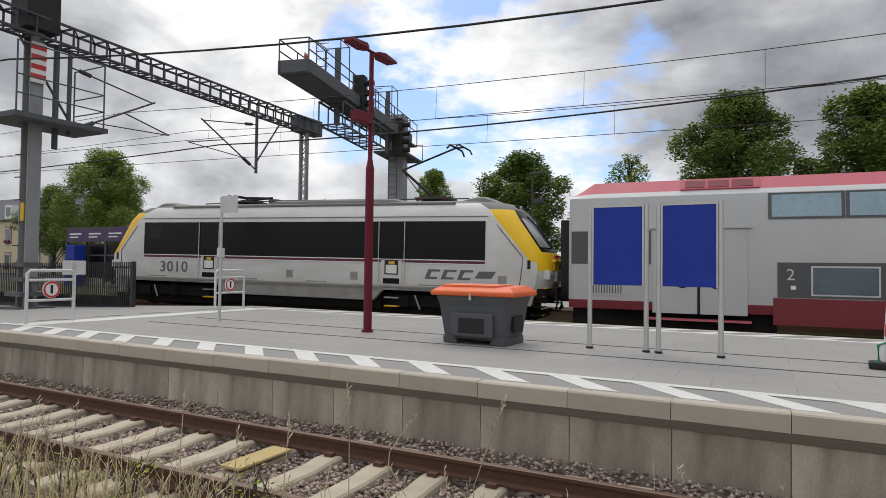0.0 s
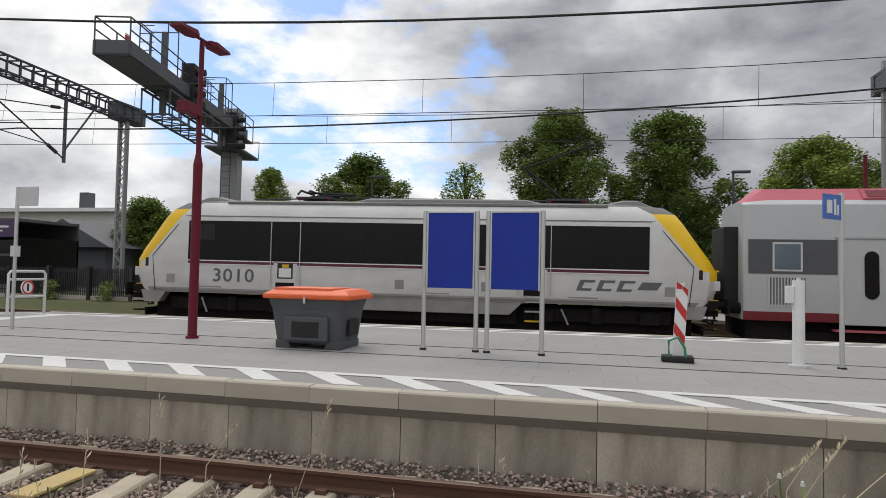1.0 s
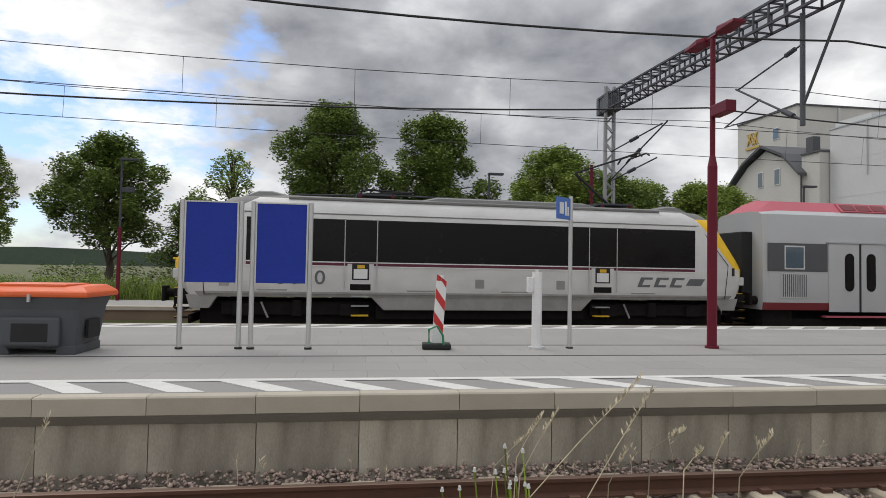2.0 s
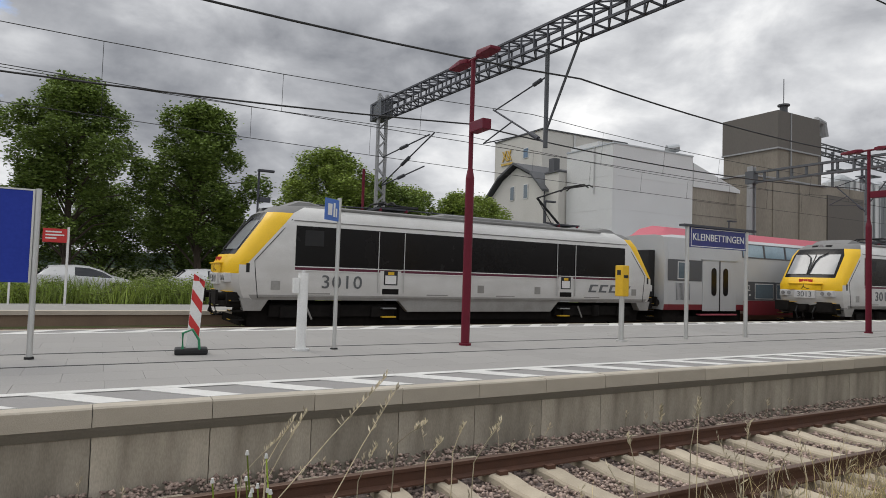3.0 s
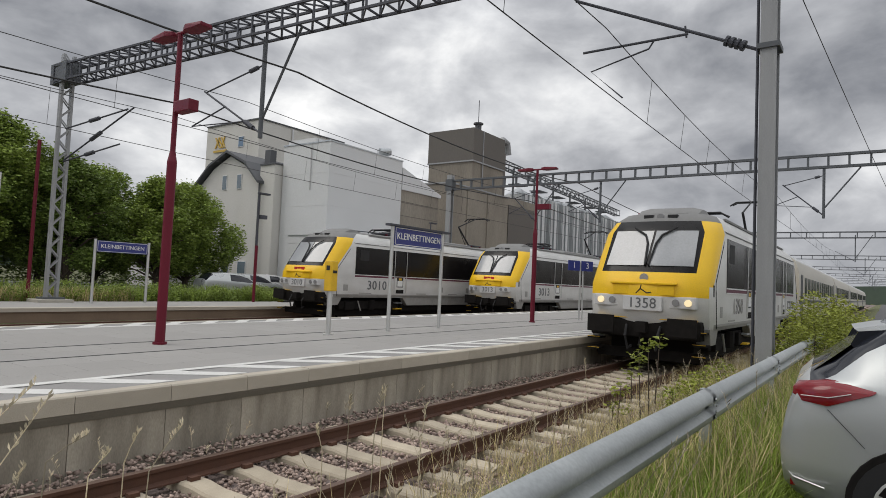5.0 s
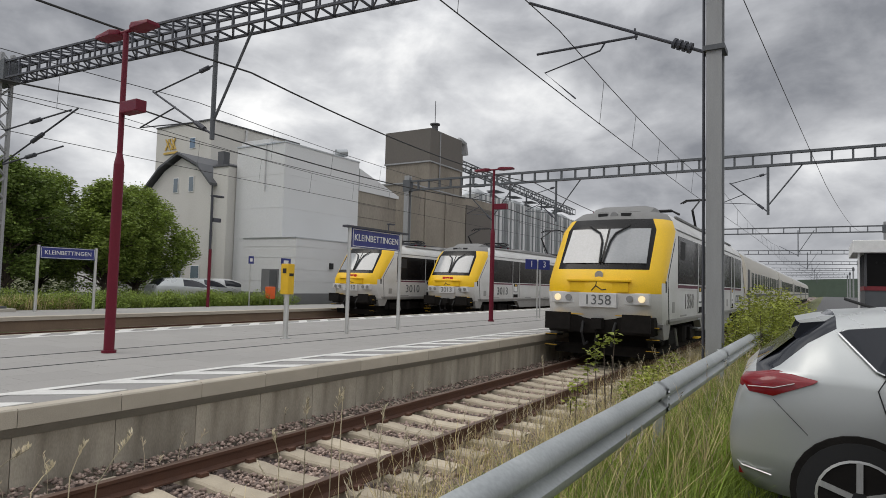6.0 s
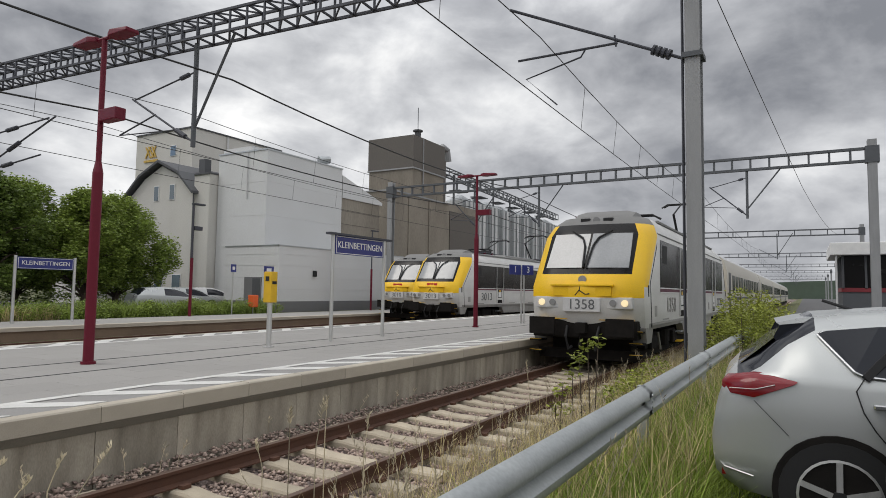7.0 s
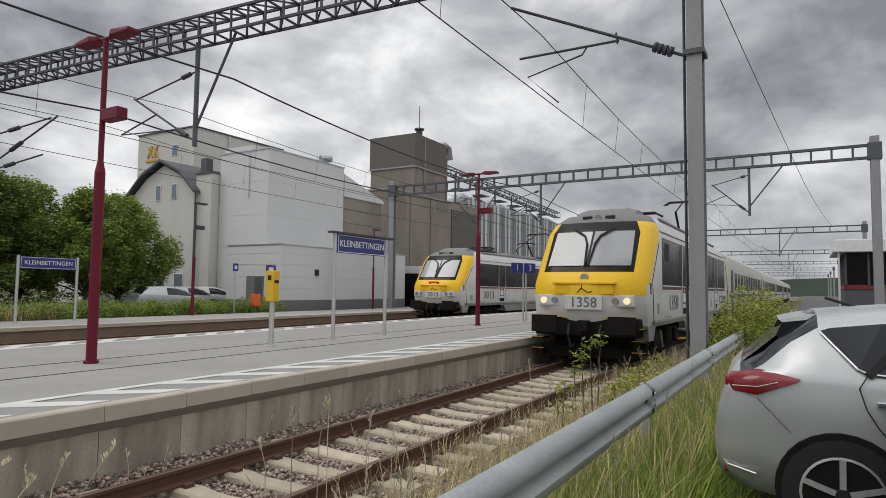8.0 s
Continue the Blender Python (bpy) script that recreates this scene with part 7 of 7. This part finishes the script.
    for px, py, pz, qx, qy, qz in STALKS:
        p, q = Vector((px, py, pz)), Vector((qx, qy, qz))
        g = float(gz(px, py)) - 0.02
        foot = Vector((px - (qx - px) * 0.4, py - (qy - py) * 0.4, min(g, pz)))
        m.tube([foot, p, (p + q) / 2 + Vector((0, 0, 0.01)), q], 0.0032, 5, r2=0.0016, caps=False)
        for k in range(16):
            c = p.lerp(q, 0.62 + 0.38 * k / 15)
            o = Vector((rng.normal(), rng.normal(), 0.8)) * 0.008
            m.add([c, c + o + Vector((0.004, 0, 0.012)), c + o * 1.4 + Vector((0, 0, 0.022)), c + o * 0.7 + Vector((-0.005, 0.003, 0.012))], [(0, 1, 2, 3)])
    single("seed_stalks", m, STALK, "dry grass stalks with feathery seed heads", "grass", kind="stuff", fix=False)


build_grass()


def build_weeds():
    rng = np.random.default_rng(12)
    def shrub(name, label, lobes, n, size, leaf, stems=14):
        t = thing(name, label, "shrub")
        m = M()
        for k in range(stems):
            lx, ly, lz, lr = lobes[k % len(lobes)]
            bx, by = lx * 0.6 + lobes[0][0] * 0.4 + rng.normal() * 0.1, ly + rng.normal() * 0.08
            m.tube([(bx, by, float(gz(bx, by)) - 0.05), ((bx + lx) / 2, (by + ly) / 2, lz * 0.6), (lx + rng.normal() * 0.1, ly, lz + lr * 0.6)], 0.012, 5, r2=0.004)
        part("woody_growth", m, BARK, t, kind="stuff")
        co, fa = leaf_cloud(rng, lobes, n, size)
        ob = new("leaves", tri_mesh("leaves", co, fa, leaf))
        ob.parent = t
    shrub("shrub", "bushy green shrub beside the mast and guardrail", [(15.2, 1.15, 0.7, 0.7), (16.3, 1.0, 1.0, 0.75), (17.4, 1.1, 1.05, 0.8), (16.8, 0.7, 1.3, 0.55), (18.6, 0.9, 0.9, 0.8), (15.6, 1.3, 1.2, 0.4), (14.7, 1.35, 1.5, 0.3), (15.3, 1.2, 1.8, 0.26), (14.3, 1.45, 0.8, 0.38), (17.6, 0.9, 1.65, 0.35)], 10500, 0.045, LEAF_Y)
    shrub("shrub", "leafy bramble round the foot of the mast", [(13.0, 1.75, 0.25, 0.4), (12.2, 2.1, 0.1, 0.35), (13.9, 1.55, 0.6, 0.45), (14.3, 1.5, 1.1, 0.35), (11.2, 2.4, 0.0, 0.3)], 2000, 0.05, LEAF_Y, 10)
    # tall bramble shoot in front of the locomotive
    shrub("bramble", "tall yellow-green bramble shoot beside the track", [(8.7, 2.75, 0.75, 0.14), (8.75, 2.7, 0.95, 0.13), (8.6, 2.85, 0.5, 0.16), (8.6, 2.9, 0.25, 0.18), (8.65, 2.55, 1.12, 0.12), (8.7, 2.4, 1.18, 0.1)], 240, 0.045, LEAF_Y, 6)
    shrub("bramble", "yellow-green bramble beside the track", [(9.8, 2.5, 0.25, 0.25), (10.4, 2.3, 0.35, 0.25), (9.4, 2.3, 0.1, 0.22), (11.0, 2.55, 0.3, 0.28), (11.7, 2.45, 0.35, 0.28), (12.3, 2.35, 0.45, 0.26), (11.4, 2.7, 0.1, 0.25)], 1500, 0.045, LEAF_Y, 12)
    n = 1500
    x, y = rng.uniform(-6.5, 0.5, n), rng.uniform(2.75, 3.75, n)
    pat = np.array([noise.noise(Vector((a * 1.1, b * 1.1, 9.0))) for a, b in zip(x, y)])
    x, y = x[pat > 0.02], y[pat > 0.02]
    v, f = blades(rng, x, y, gz(x, y) - 0.02, rng.uniform(0.15, 0.6, len(x)), rng.uniform(0.003, 0.007, len(x)), 0.8)
    tagged(new("verge_grass", tri_mesh("verge_grass", v, f, STRAW)), "sparse dry grass at the foot of the track bed", "grass", kind="stuff")
    for k in range(9):
        bx, by = -5.6 + k * 0.62 + rng.normal() * 0.12, 3.25 + rng.normal() * 0.15
        hh = rng.uniform(0.15, 0.35)
        shrub("weed", "straggly branching weed with small leaves beside the rail", [(bx, by, 0.0, 0.12), (bx + rng.normal() * 0.08, by, hh * 0.5, 0.11), (bx + rng.normal() * 0.14, by, hh, 0.12)], 46, 0.024, LEAF_Y if k % 2 else GRASS, 7)
    t = thing("ragwort", "yellow flowering ragwort between the rails and the verge", "wild flower")
    m = M()
    fl = M()
    for k in range(9):
        a = k * 0.7
        q = (-1.58 + 0.07 * math.cos(a), 3.42 + 0.07 * math.sin(a), 0.12 + 0.02 * (k % 3))
        m.tube([(-1.58, 3.42, -0.24), q], 0.006, 5)
        fl.tube([(q[0], q[1], q[2]), (q[0], q[1], q[2] + 0.02)], 0.026, 7)
    co, fa = leaf_cloud(rng, [(-1.58, 3.42, -0.05, 0.12)], 60, 0.04)
    part("stems", m, GRASS, t)
    part("flowers", fl, FLOWER, t, "small yellow flower heads")
    ob = new("leaves", tri_mesh("leaves", co, fa, GRASS))
    ob.parent = t
    # weeds between platform 2 and the parking place
    n = 10000
    x, y = rng.uniform(-17, 27.5, n), rng.uniform(26.95, 30.5, n)
    h = rng.uniform(0.35, 1.0, n) * np.interp(x, [-17, 5, 12, 27], [1.0, 1.15, 0.9, 0.85])
    v, f = blades(rng, x, y, np.full(n, 0.3), h, rng.uniform(0.012, 0.03, n), 1.1)
    tagged(new("weeds", tri_mesh("weeds", v, f, LEAF)), "dense green weeds behind the side platform", "weeds", kind="stuff")
    n = 1500
    x, y = rng.uniform(9, 15.0, n), rng.uniform(26.95, 28.0, n)
    v, f = blades(rng, x, y, np.full(n, 0.3), rng.uniform(0.3, 0.7, n), rng.uniform(0.01, 0.022, n), 1.0)
    tagged(new("dry_weeds", tri_mesh("dry_weeds", v, f, STRAW)), "dry weeds behind the side platform", "weeds", kind="stuff")
    lobes = [(-16 + k * 0.72, 27.9 + 0.6 * math.sin(k * 1.9), 0.62 + 0.25 * math.sin(k * 2.7), 0.5) for k in range(58)]
    lobes += [(2.0 + k * 0.9, 28.3 + 0.4 * math.sin(k * 2.1), 0.9, 0.75) for k in range(9)]
    lobes += [(-14 + k * 1.6, 28.6, 0.75, 0.7) for k in range(9)]
    lobes += [(13.5 + k * 0.55, 27.5 + 0.35 * math.sin(k * 2.3), 0.72 + 0.2 * math.sin(k * 3.1), 0.38 + 0.1 * math.sin(k * 1.3)) for k in range(27)]
    lobes += [(8.0 + k * 0.42, 27.2 + 0.2 * math.sin(k * 1.7), 0.55 + 0.16 * math.sin(k * 2.3), 0.32 + 0.08 * math.sin(k * 3.7)) for k in range(48)]
    shrub("hedge", "low green bushes behind the side platform", lobes, 50000, 0.06, LEAF, 40)
    under = [(-18 + k * 1.5, 41.0 + 0.6 * math.sin(k * 1.9), 0.9 + 0.25 * math.sin(k * 2.7), 1.05) for k in range(32)]
    shrub("hedge", "dark green bushes under the trees behind the parking place", under, 16000, 0.12, LEAF_D, 32)
    for k, (px, py) in enumerate(((-20.5, 23.9), (-23.4, 23.8))):
        shrub("shrub", "small green shrub in front of the low wall", [(px, py, 0.35, 0.4), (px + 0.1, py, 0.85, 0.35)], 500, 0.07, LEAF, 5)


build_weeds()

t = thing("seedheads", "pale fluffy seed heads on thin green stems", "wild flower")
m, fl = M(), M()
for k, (x, y, z) in enumerate(((0.78, 2.36, 1.17), (0.84, 2.33, 1.16), (0.78, 2.36, 1.08), (0.8, 2.35, 1.04), (0.85, 2.33, 1.04), (0.66, 2.32, 1.1), (0.73, 2.29, 1.1), (0.78, 2.28, 1.05), (0.84, 2.25, 1.06), (0.8, 2.27, 1.08), (0.61, 2.34, 1.03), (0.55, 2.36, 1.02))):
    m.tube([(x + 0.05, y - 0.03, float(gz(x, y))), (x + 0.02, y, z - 0.2), (x, y, z)], 0.003, 5)
    fl.tube([(x, y, z - 0.003), (x, y, z + 0.005), (x, y, z + 0.012)], 0.0075, 7, r2=0.004)
part("stalk_growth", m, GRASS, t, kind="stuff")
part("heads", fl, PAINT, t, "small whitish seed heads", kind="stuff")


t = thing("sign_post", "red notice sign on a white post on the side platform", "sign", pose(-0.68, 25.5, PLAT2))
part("post", M().tube([(0, 0, 0), (0, 0, 2.75)], 0.04, 10), WHITE, t, smooth=40)
p = part("sign_plate", M().box(-0.76, -0.045, 2.2, -0.04, -0.02, 2.68), REDP, t, "red plate with white writing")
for z, a, b in ((2.54, -0.68, -0.2), (2.43, -0.68, -0.12), (2.32, -0.68, -0.35)):
    part("writing", M().box(a, -0.05, z, b, -0.044, z + 0.05), WHITE, p)


# ---- guardrail and cars ----
def build_guardrail():
    t = thing("guardrail", "weathered zinc guardrail on posts along the verge", "guardrail")
    y, z = 1.27, 0.69
    prof = [(0.0, 0.0), (0.035, 0.02), (0.075, 0.06), (0.075, 0.1), (0.01, 0.14), (0.01, 0.17), (0.075, 0.21), (0.075, 0.25), (0.035, 0.29), (0.0, 0.31)]
    sec = [(y - p, z + q) for p, q in prof] + [(y - p + 0.006, z + q) for p, q in prof[::-1]]
    for a, b in ((-3.0, 2.1), (2.1, 6.1), (6.1, 10.1), (10.1, 14.1), (14.1, 18.1)):
        d = 0.004 if int(a) % 4 == 2 else 0.0
        part("rail_beam", M().loft([[(x, q[0] + d, q[1]) for q in sec] for x in (a, b + 0.12)]), GUARD, t, smooth=50)
        for k in range(4):
            part("bolt", M().tube([(b + 0.05, y - 0.08, z + 0.08 + k * 0.05), (b + 0.05, y - 0.092, z + 0.08 + k * 0.05)], 0.014, 8), GALV, t)
    for k in range(6):
        x = -1.5 + k * 4.0
        part("post", M().box(x - 0.05, y + 0.03, -0.4, x + 0.05, y + 0.12, 0.95), GUARD, t)
        part("spacer", M().box(x - 0.06, y - 0.01, 0.75, x + 0.06, y + 0.03, 0.93), GUARD, t)
    part("end_piece", M().box(18.1, y - 0.1, z - 0.02, 18.3, y + 0.06, z + 0.33), GUARD, t, bevel=0.04)


build_guardrail()


def build_car(label, paint, at, detail=True):
    t = thing("car", label, "car", at, group="parked cars")
    #      u,   w,   zb,   zs,   zr,   wr
    st = [(0.03, 0.56, 0.44, 0.60, 0.64, 0.5), (0.06, 0.74, 0.36, 0.74, 0.80, 0.62), (0.12, 0.81, 0.32, 0.93, 1.0, 0.66), (0.2, 0.85, 0.28, 1.02, 1.085, 0.68), (0.34, 0.875, 0.26, 1.05, 1.17, 0.68), (0.5, 0.885, 0.24, 1.055, 1.32, 0.65),
          (0.66, 0.89, 0.22, 1.05, 1.42, 0.62), (1.15, 0.895, 0.2, 1.03, 1.465, 0.61), (1.7, 0.895, 0.2, 1.0, 1.485, 0.62), (2.3, 0.895, 0.2, 0.97, 1.45, 0.62), (2.8, 0.895, 0.2, 0.93, 1.30, 0.64),
          (3.25, 0.89, 0.2, 0.92, 1.04, 0.70), (3.7, 0.86, 0.22, 0.84, 0.92, 0.68), (4.1, 0.78, 0.24, 0.74, 0.80, 0.60), (4.32, 0.58, 0.30, 0.60, 0.64, 0.45)]
    rings = []
    for u, w, zb, zs, zr, wr in st:
        half = [(w * 0.86, zb), (w * 0.97, zb + 0.1), (w, zb + 0.28 * (zs - zb) + 0.06), (w * 0.985, zb + 0.62 * (zs - zb)), (w, zs - 0.06), (w * 0.965, zs), (wr + 0.04, zr - 0.09), (wr - 0.05, zr - 0.015), (wr * 0.5, zr + 0.012), (0, zr + 0.018)]
        rings.append([(u, y, z) for y, z in half] + [(u, -y, z) for y, z in half[-2::-1]])
    def slots(i, j):
        if j < 0 or j == 18:
            return 0
        k = min(j, 17 - j)
        if k == 5 and 8 <= i <= 10:
            return 1
        if k in (6, 7, 8) and i in (3, 4, 5):
            return 1
        if k in (7, 8) and i in (9, 10):
            return 1
        return 0
    part("body", M().loft(rings, slots=slots), [paint, CARGLASS], t, smooth=45)
    for s in (-1, 1):
        for u in (0.75, 3.4):
            part("wheel_arch", M().tube([(u, s * 0.7, 0.35), (u, s * 0.903, 0.35)], 0.36, 28), UNDER, t, smooth=40)
            w = part("wheel", M().tube([(u, s * 0.72, 0.345), (u, s * 0.905, 0.345)], 0.325, 28), BLACK, t, "black tyre", smooth=40)
            part("rim", M().tube([(u, s * 0.8, 0.345), (u, s * 0.909, 0.345)], 0.225, 28), UNDER, w, smooth=40)
            ringm = M()
            for k in range(28):
                a, b = 2 * math.pi * k / 28, 2 * math.pi * (k + 1) / 28
                ringm.add([(u + r * math.cos(q), s * yy, 0.345 + r * math.sin(q)) for q, r, yy in ((a, 0.228, 0.912), (b, 0.228, 0.912), (b, 0.213, 0.915), (a, 0.213, 0.915))], [(0, 1, 2, 3)])
            part("rim_edge", ringm, ALU, w)
            if detail:
                for k in range(5):
                    a = 2 * math.pi * k / 5 + 0.3
                    c, d = math.cos(a), math.sin(a)
                    sp = M().beam((u + c * 0.04, s * 0.913, 0.345 + d * 0.04), (u + c * 0.215, s * 0.911, 0.345 + d * 0.215), 0.034, 0.012, up=(0, 1, 0))
                    part("spoke", sp, ALU, w)
                part("hub", M().tube([(u, s * 0.9, 0.345), (u, s * 0.918, 0.345)], 0.045, 14), BLACK, w)
    if detail:
        for s in (-1, 1):
            lamp_ = M().loft([[(0.105, s * 0.72, 0.925), (0.11, s * 0.735, 0.985), (0.14, s * 0.70, 1.035), (0.22, s * 0.64, 1.035), (0.22, s * 0.64, 0.925)], [(0.165, s * 0.84, 0.89), (0.165, s * 0.862, 0.985), (0.2, s * 0.80, 1.06), (0.28, s * 0.74, 1.06), (0.28, s * 0.74, 0.89)], [(0.30, s * 0.888, 0.875), (0.31, s * 0.902, 1.0), (0.335, s * 0.835, 1.085), (0.36, s * 0.70, 1.085), (0.33, s * 0.78, 0.875)], [(0.52, s * 0.897, 1.0), (0.535, s * 0.902, 1.015), (0.545, s * 0.888, 1.03), (0.545, s * 0.84, 1.03), (0.52, s * 0.84, 1.0)]])
            lamp_.v = [(a, b, 0.975 + (c - 0.975) * 0.74) for a, b, c in lamp_.v]
            part("tail_lamp", lamp_, TAILRED, t, "red wrap-around tail lamp", smooth=70)
            part("lamp_strip", M().tube([(0.158, s * 0.868, 0.95), (0.305, s * 0.9, 0.955), (0.42, s * 0.905, 0.99)], 0.003, 6), PALEGREY, t, "thin pale light strip")
            part("reflector", M().box(0.1, s * 0.6 - 0.14, 0.36, 0.16, s * 0.6 + 0.14, 0.42), TAILRED, t)
            part("bumper_trim", M().tube([(0.05, s * 0.66, 0.47), (0.12, s * 0.805, 0.43), (0.29, s * 0.875, 0.405)], 0.006, 6), ALU, t)
            part("door_seam", M().tube([(0.895, s * 0.872, 1.06), (0.85, s * 0.897, 0.985), (0.885, s * 0.9, 0.86), (0.94, s * 0.9, 0.76), (1.0, s * 0.9, 0.68)], 0.004, 5), BLACK, t)
            part("bumper_seam", M().tube([(0.30, s * 0.875, 0.88), (0.49, s * 0.884, 0.68)], 0.002, 5), BLACK, t)
            part("door_handle", M().box(0.93, s * 0.9 - 0.02, 0.885, 1.12, s * 0.9 + 0.025, 0.92), CHROME, t, bevel=0.01)
            part("window_trim", M().tube([(0.70, s * 0.69, 1.325), (0.67, s * 0.695, 1.305), (0.85, s * 0.845, 1.095), (0.9, s * 0.858, 1.07), (1.7, s * 0.872, 1.01), (2.8, s * 0.868, 0.95)], 0.008, 6), CHROME, t)
            part("pillar", M().beam((0.9, s * 0.866, 1.06), (1.2, s * 0.70, 1.375), 0.045, 0.03, up=(0, 1, 0)), BLACK, t)
            qw = [(0.67, 0.695, 1.31), (0.72, 0.69, 1.33), (1.0, 0.682, 1.365), (1.7, 0.675, 1.39), (1.7, 0.867, 1.015), (0.9, 0.853, 1.072), (0.85, 0.842, 1.098)]
            part("quarter_window", M().loft([[(u, s * (v + d), z) for u, v, z in qw] for d in (-0.03, 0.004)]), CARGLASS, t, "dark tinted rear side window")
            part("door_mirror", M().box(2.75, s * 0.98 - 0.1, 0.92, 2.92, s * 0.98 + 0.1, 1.06), paint, t, bevel=0.03)
        part("spoiler", M().loft([[(0.46, -0.5, 1.352), (0.46, 0.5, 1.352), (0.44, 0.5, 1.366), (0.44, -0.5, 1.366)], [(0.58, -0.55, 1.352), (0.58, 0.55, 1.352), (0.58, 0.53, 1.4), (0.58, -0.53, 1.4)], [(0.82, -0.5, 1.37), (0.82, 0.5, 1.37), (0.82, 0.48, 1.438), (0.82, -0.48, 1.438)]]), paint, t, smooth=50)
        for s in (-1, 1):
            part("spoiler_fin", M().prism([(0.46, 1.354), (0.8, 1.40), (0.62, 1.30), (0.44, 1.24), (0.42, 1.27)], "y", s * 0.565 - 0.012, s * 0.565 + 0.012), CARGLASS, t, "gloss black spoiler fin")
        part("brake_lamp", M().box(0.47, -0.2, 1.335, 0.52, 0.2, 1.352), TAILRED, t, bevel=0.004)
        part("rear_glass", M().loft([[(u, y, z) for y in np.linspace(-w, w, 7)] for u, w, z in ((0.215, 0.62, 1.085), (0.33, 0.60, 1.185), (0.5, 0.56, 1.335))], closed=False, ends=False), CARGLASS, t, "dark tinted rear window", smooth=60)
        part("aerial", M().tube([(0.95, 0, 1.45), (0.75, 0, 1.52)], 0.012, 6), BLACK, t)
        part("rear_wiper", M().tube([(0.2, 0.0, 1.03), (0.45, 0.25, 1.22)], 0.01, 5), BLACK, t)
        part("licence_plate", M().box(0.045, -0.26, 0.66, 0.068, 0.26, 0.76), YELLOWBOX, t)
    return t


build_car("silver hatchback with red tail lamps parked beside the verge", CARPAINT, pose(5.72, 0.64, 0.27, 0, 0, -87))
DARKCAR = mat("dark_blue_car_paint", (0.02, 0.024, 0.032), 0.25, 0.4, bump=0, amount=0.2)
GREYCAR = mat("dark_grey_car_paint", (0.075, 0.078, 0.085), 0.3, 0.3, bump=0, amount=0.2)
WHITECAR = mat("white_car_paint", (0.62, 0.62, 0.62), 0.3, 0.1, bump=0, amount=0.2)
build_car("silver car parked behind the weeds", CARPAINT, pose(22.0, 33.0, 0.3, 0, 0, -12), False)
far_car = build_car("pale silver estate car parked behind the weeds", CARPAINT, pose(24.6, 34.5, 0.3, 0, 0, -8), False)
white_car = build_car("white car parked behind the weeds", WHITECAR, pose(3.4, 34.0, 0.3, 0, 0, 4), False)
for x, y, a in ((-2.4, 34.0, 5), (-8.6, 35.0, 0), (27.0, 35.5, -10)):
    copy_thing(white_car, pose(x, y, 0.3, 0, 0, a))
build_car("dark grey car parked beside the silver hatchback", GREYCAR, pose(4.02, -0.33, 0.27, 0, 0, -90), False)


# ---- what moves ----
NOSE_T = [0, 0.5, 1.0, 1.5, 2.0, 2.5, 3.0, 3.5, 4.0, 4.5, 5.0, 5.5, 6.0, 6.5, 7.0, 7.5, 8.0]
NOSE_X = [-23.78, -18.97, -14.1, -9.4, -4.85, -0.6, 3.5, 7.6, 11.6, 15.3, 18.8, 22.1, 25.3, 28.3, 31.1, 33.7, 36.1]


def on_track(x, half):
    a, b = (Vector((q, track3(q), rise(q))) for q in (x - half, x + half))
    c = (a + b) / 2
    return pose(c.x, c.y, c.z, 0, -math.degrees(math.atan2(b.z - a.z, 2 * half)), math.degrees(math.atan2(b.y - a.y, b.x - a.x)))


def motions():
    walk(LOCO_MOVING, [(t, on_track(x + 9.0, 5.6)) for t, x in zip(NOSE_T, NOSE_X)])
    for k, c in enumerate(COACHES):
        walk(c, [(t, on_track(x + 18.0 + 13.75 + k * 27.0, 10.0)) for t, x in zip(NOSE_T, NOSE_X)])


motions()
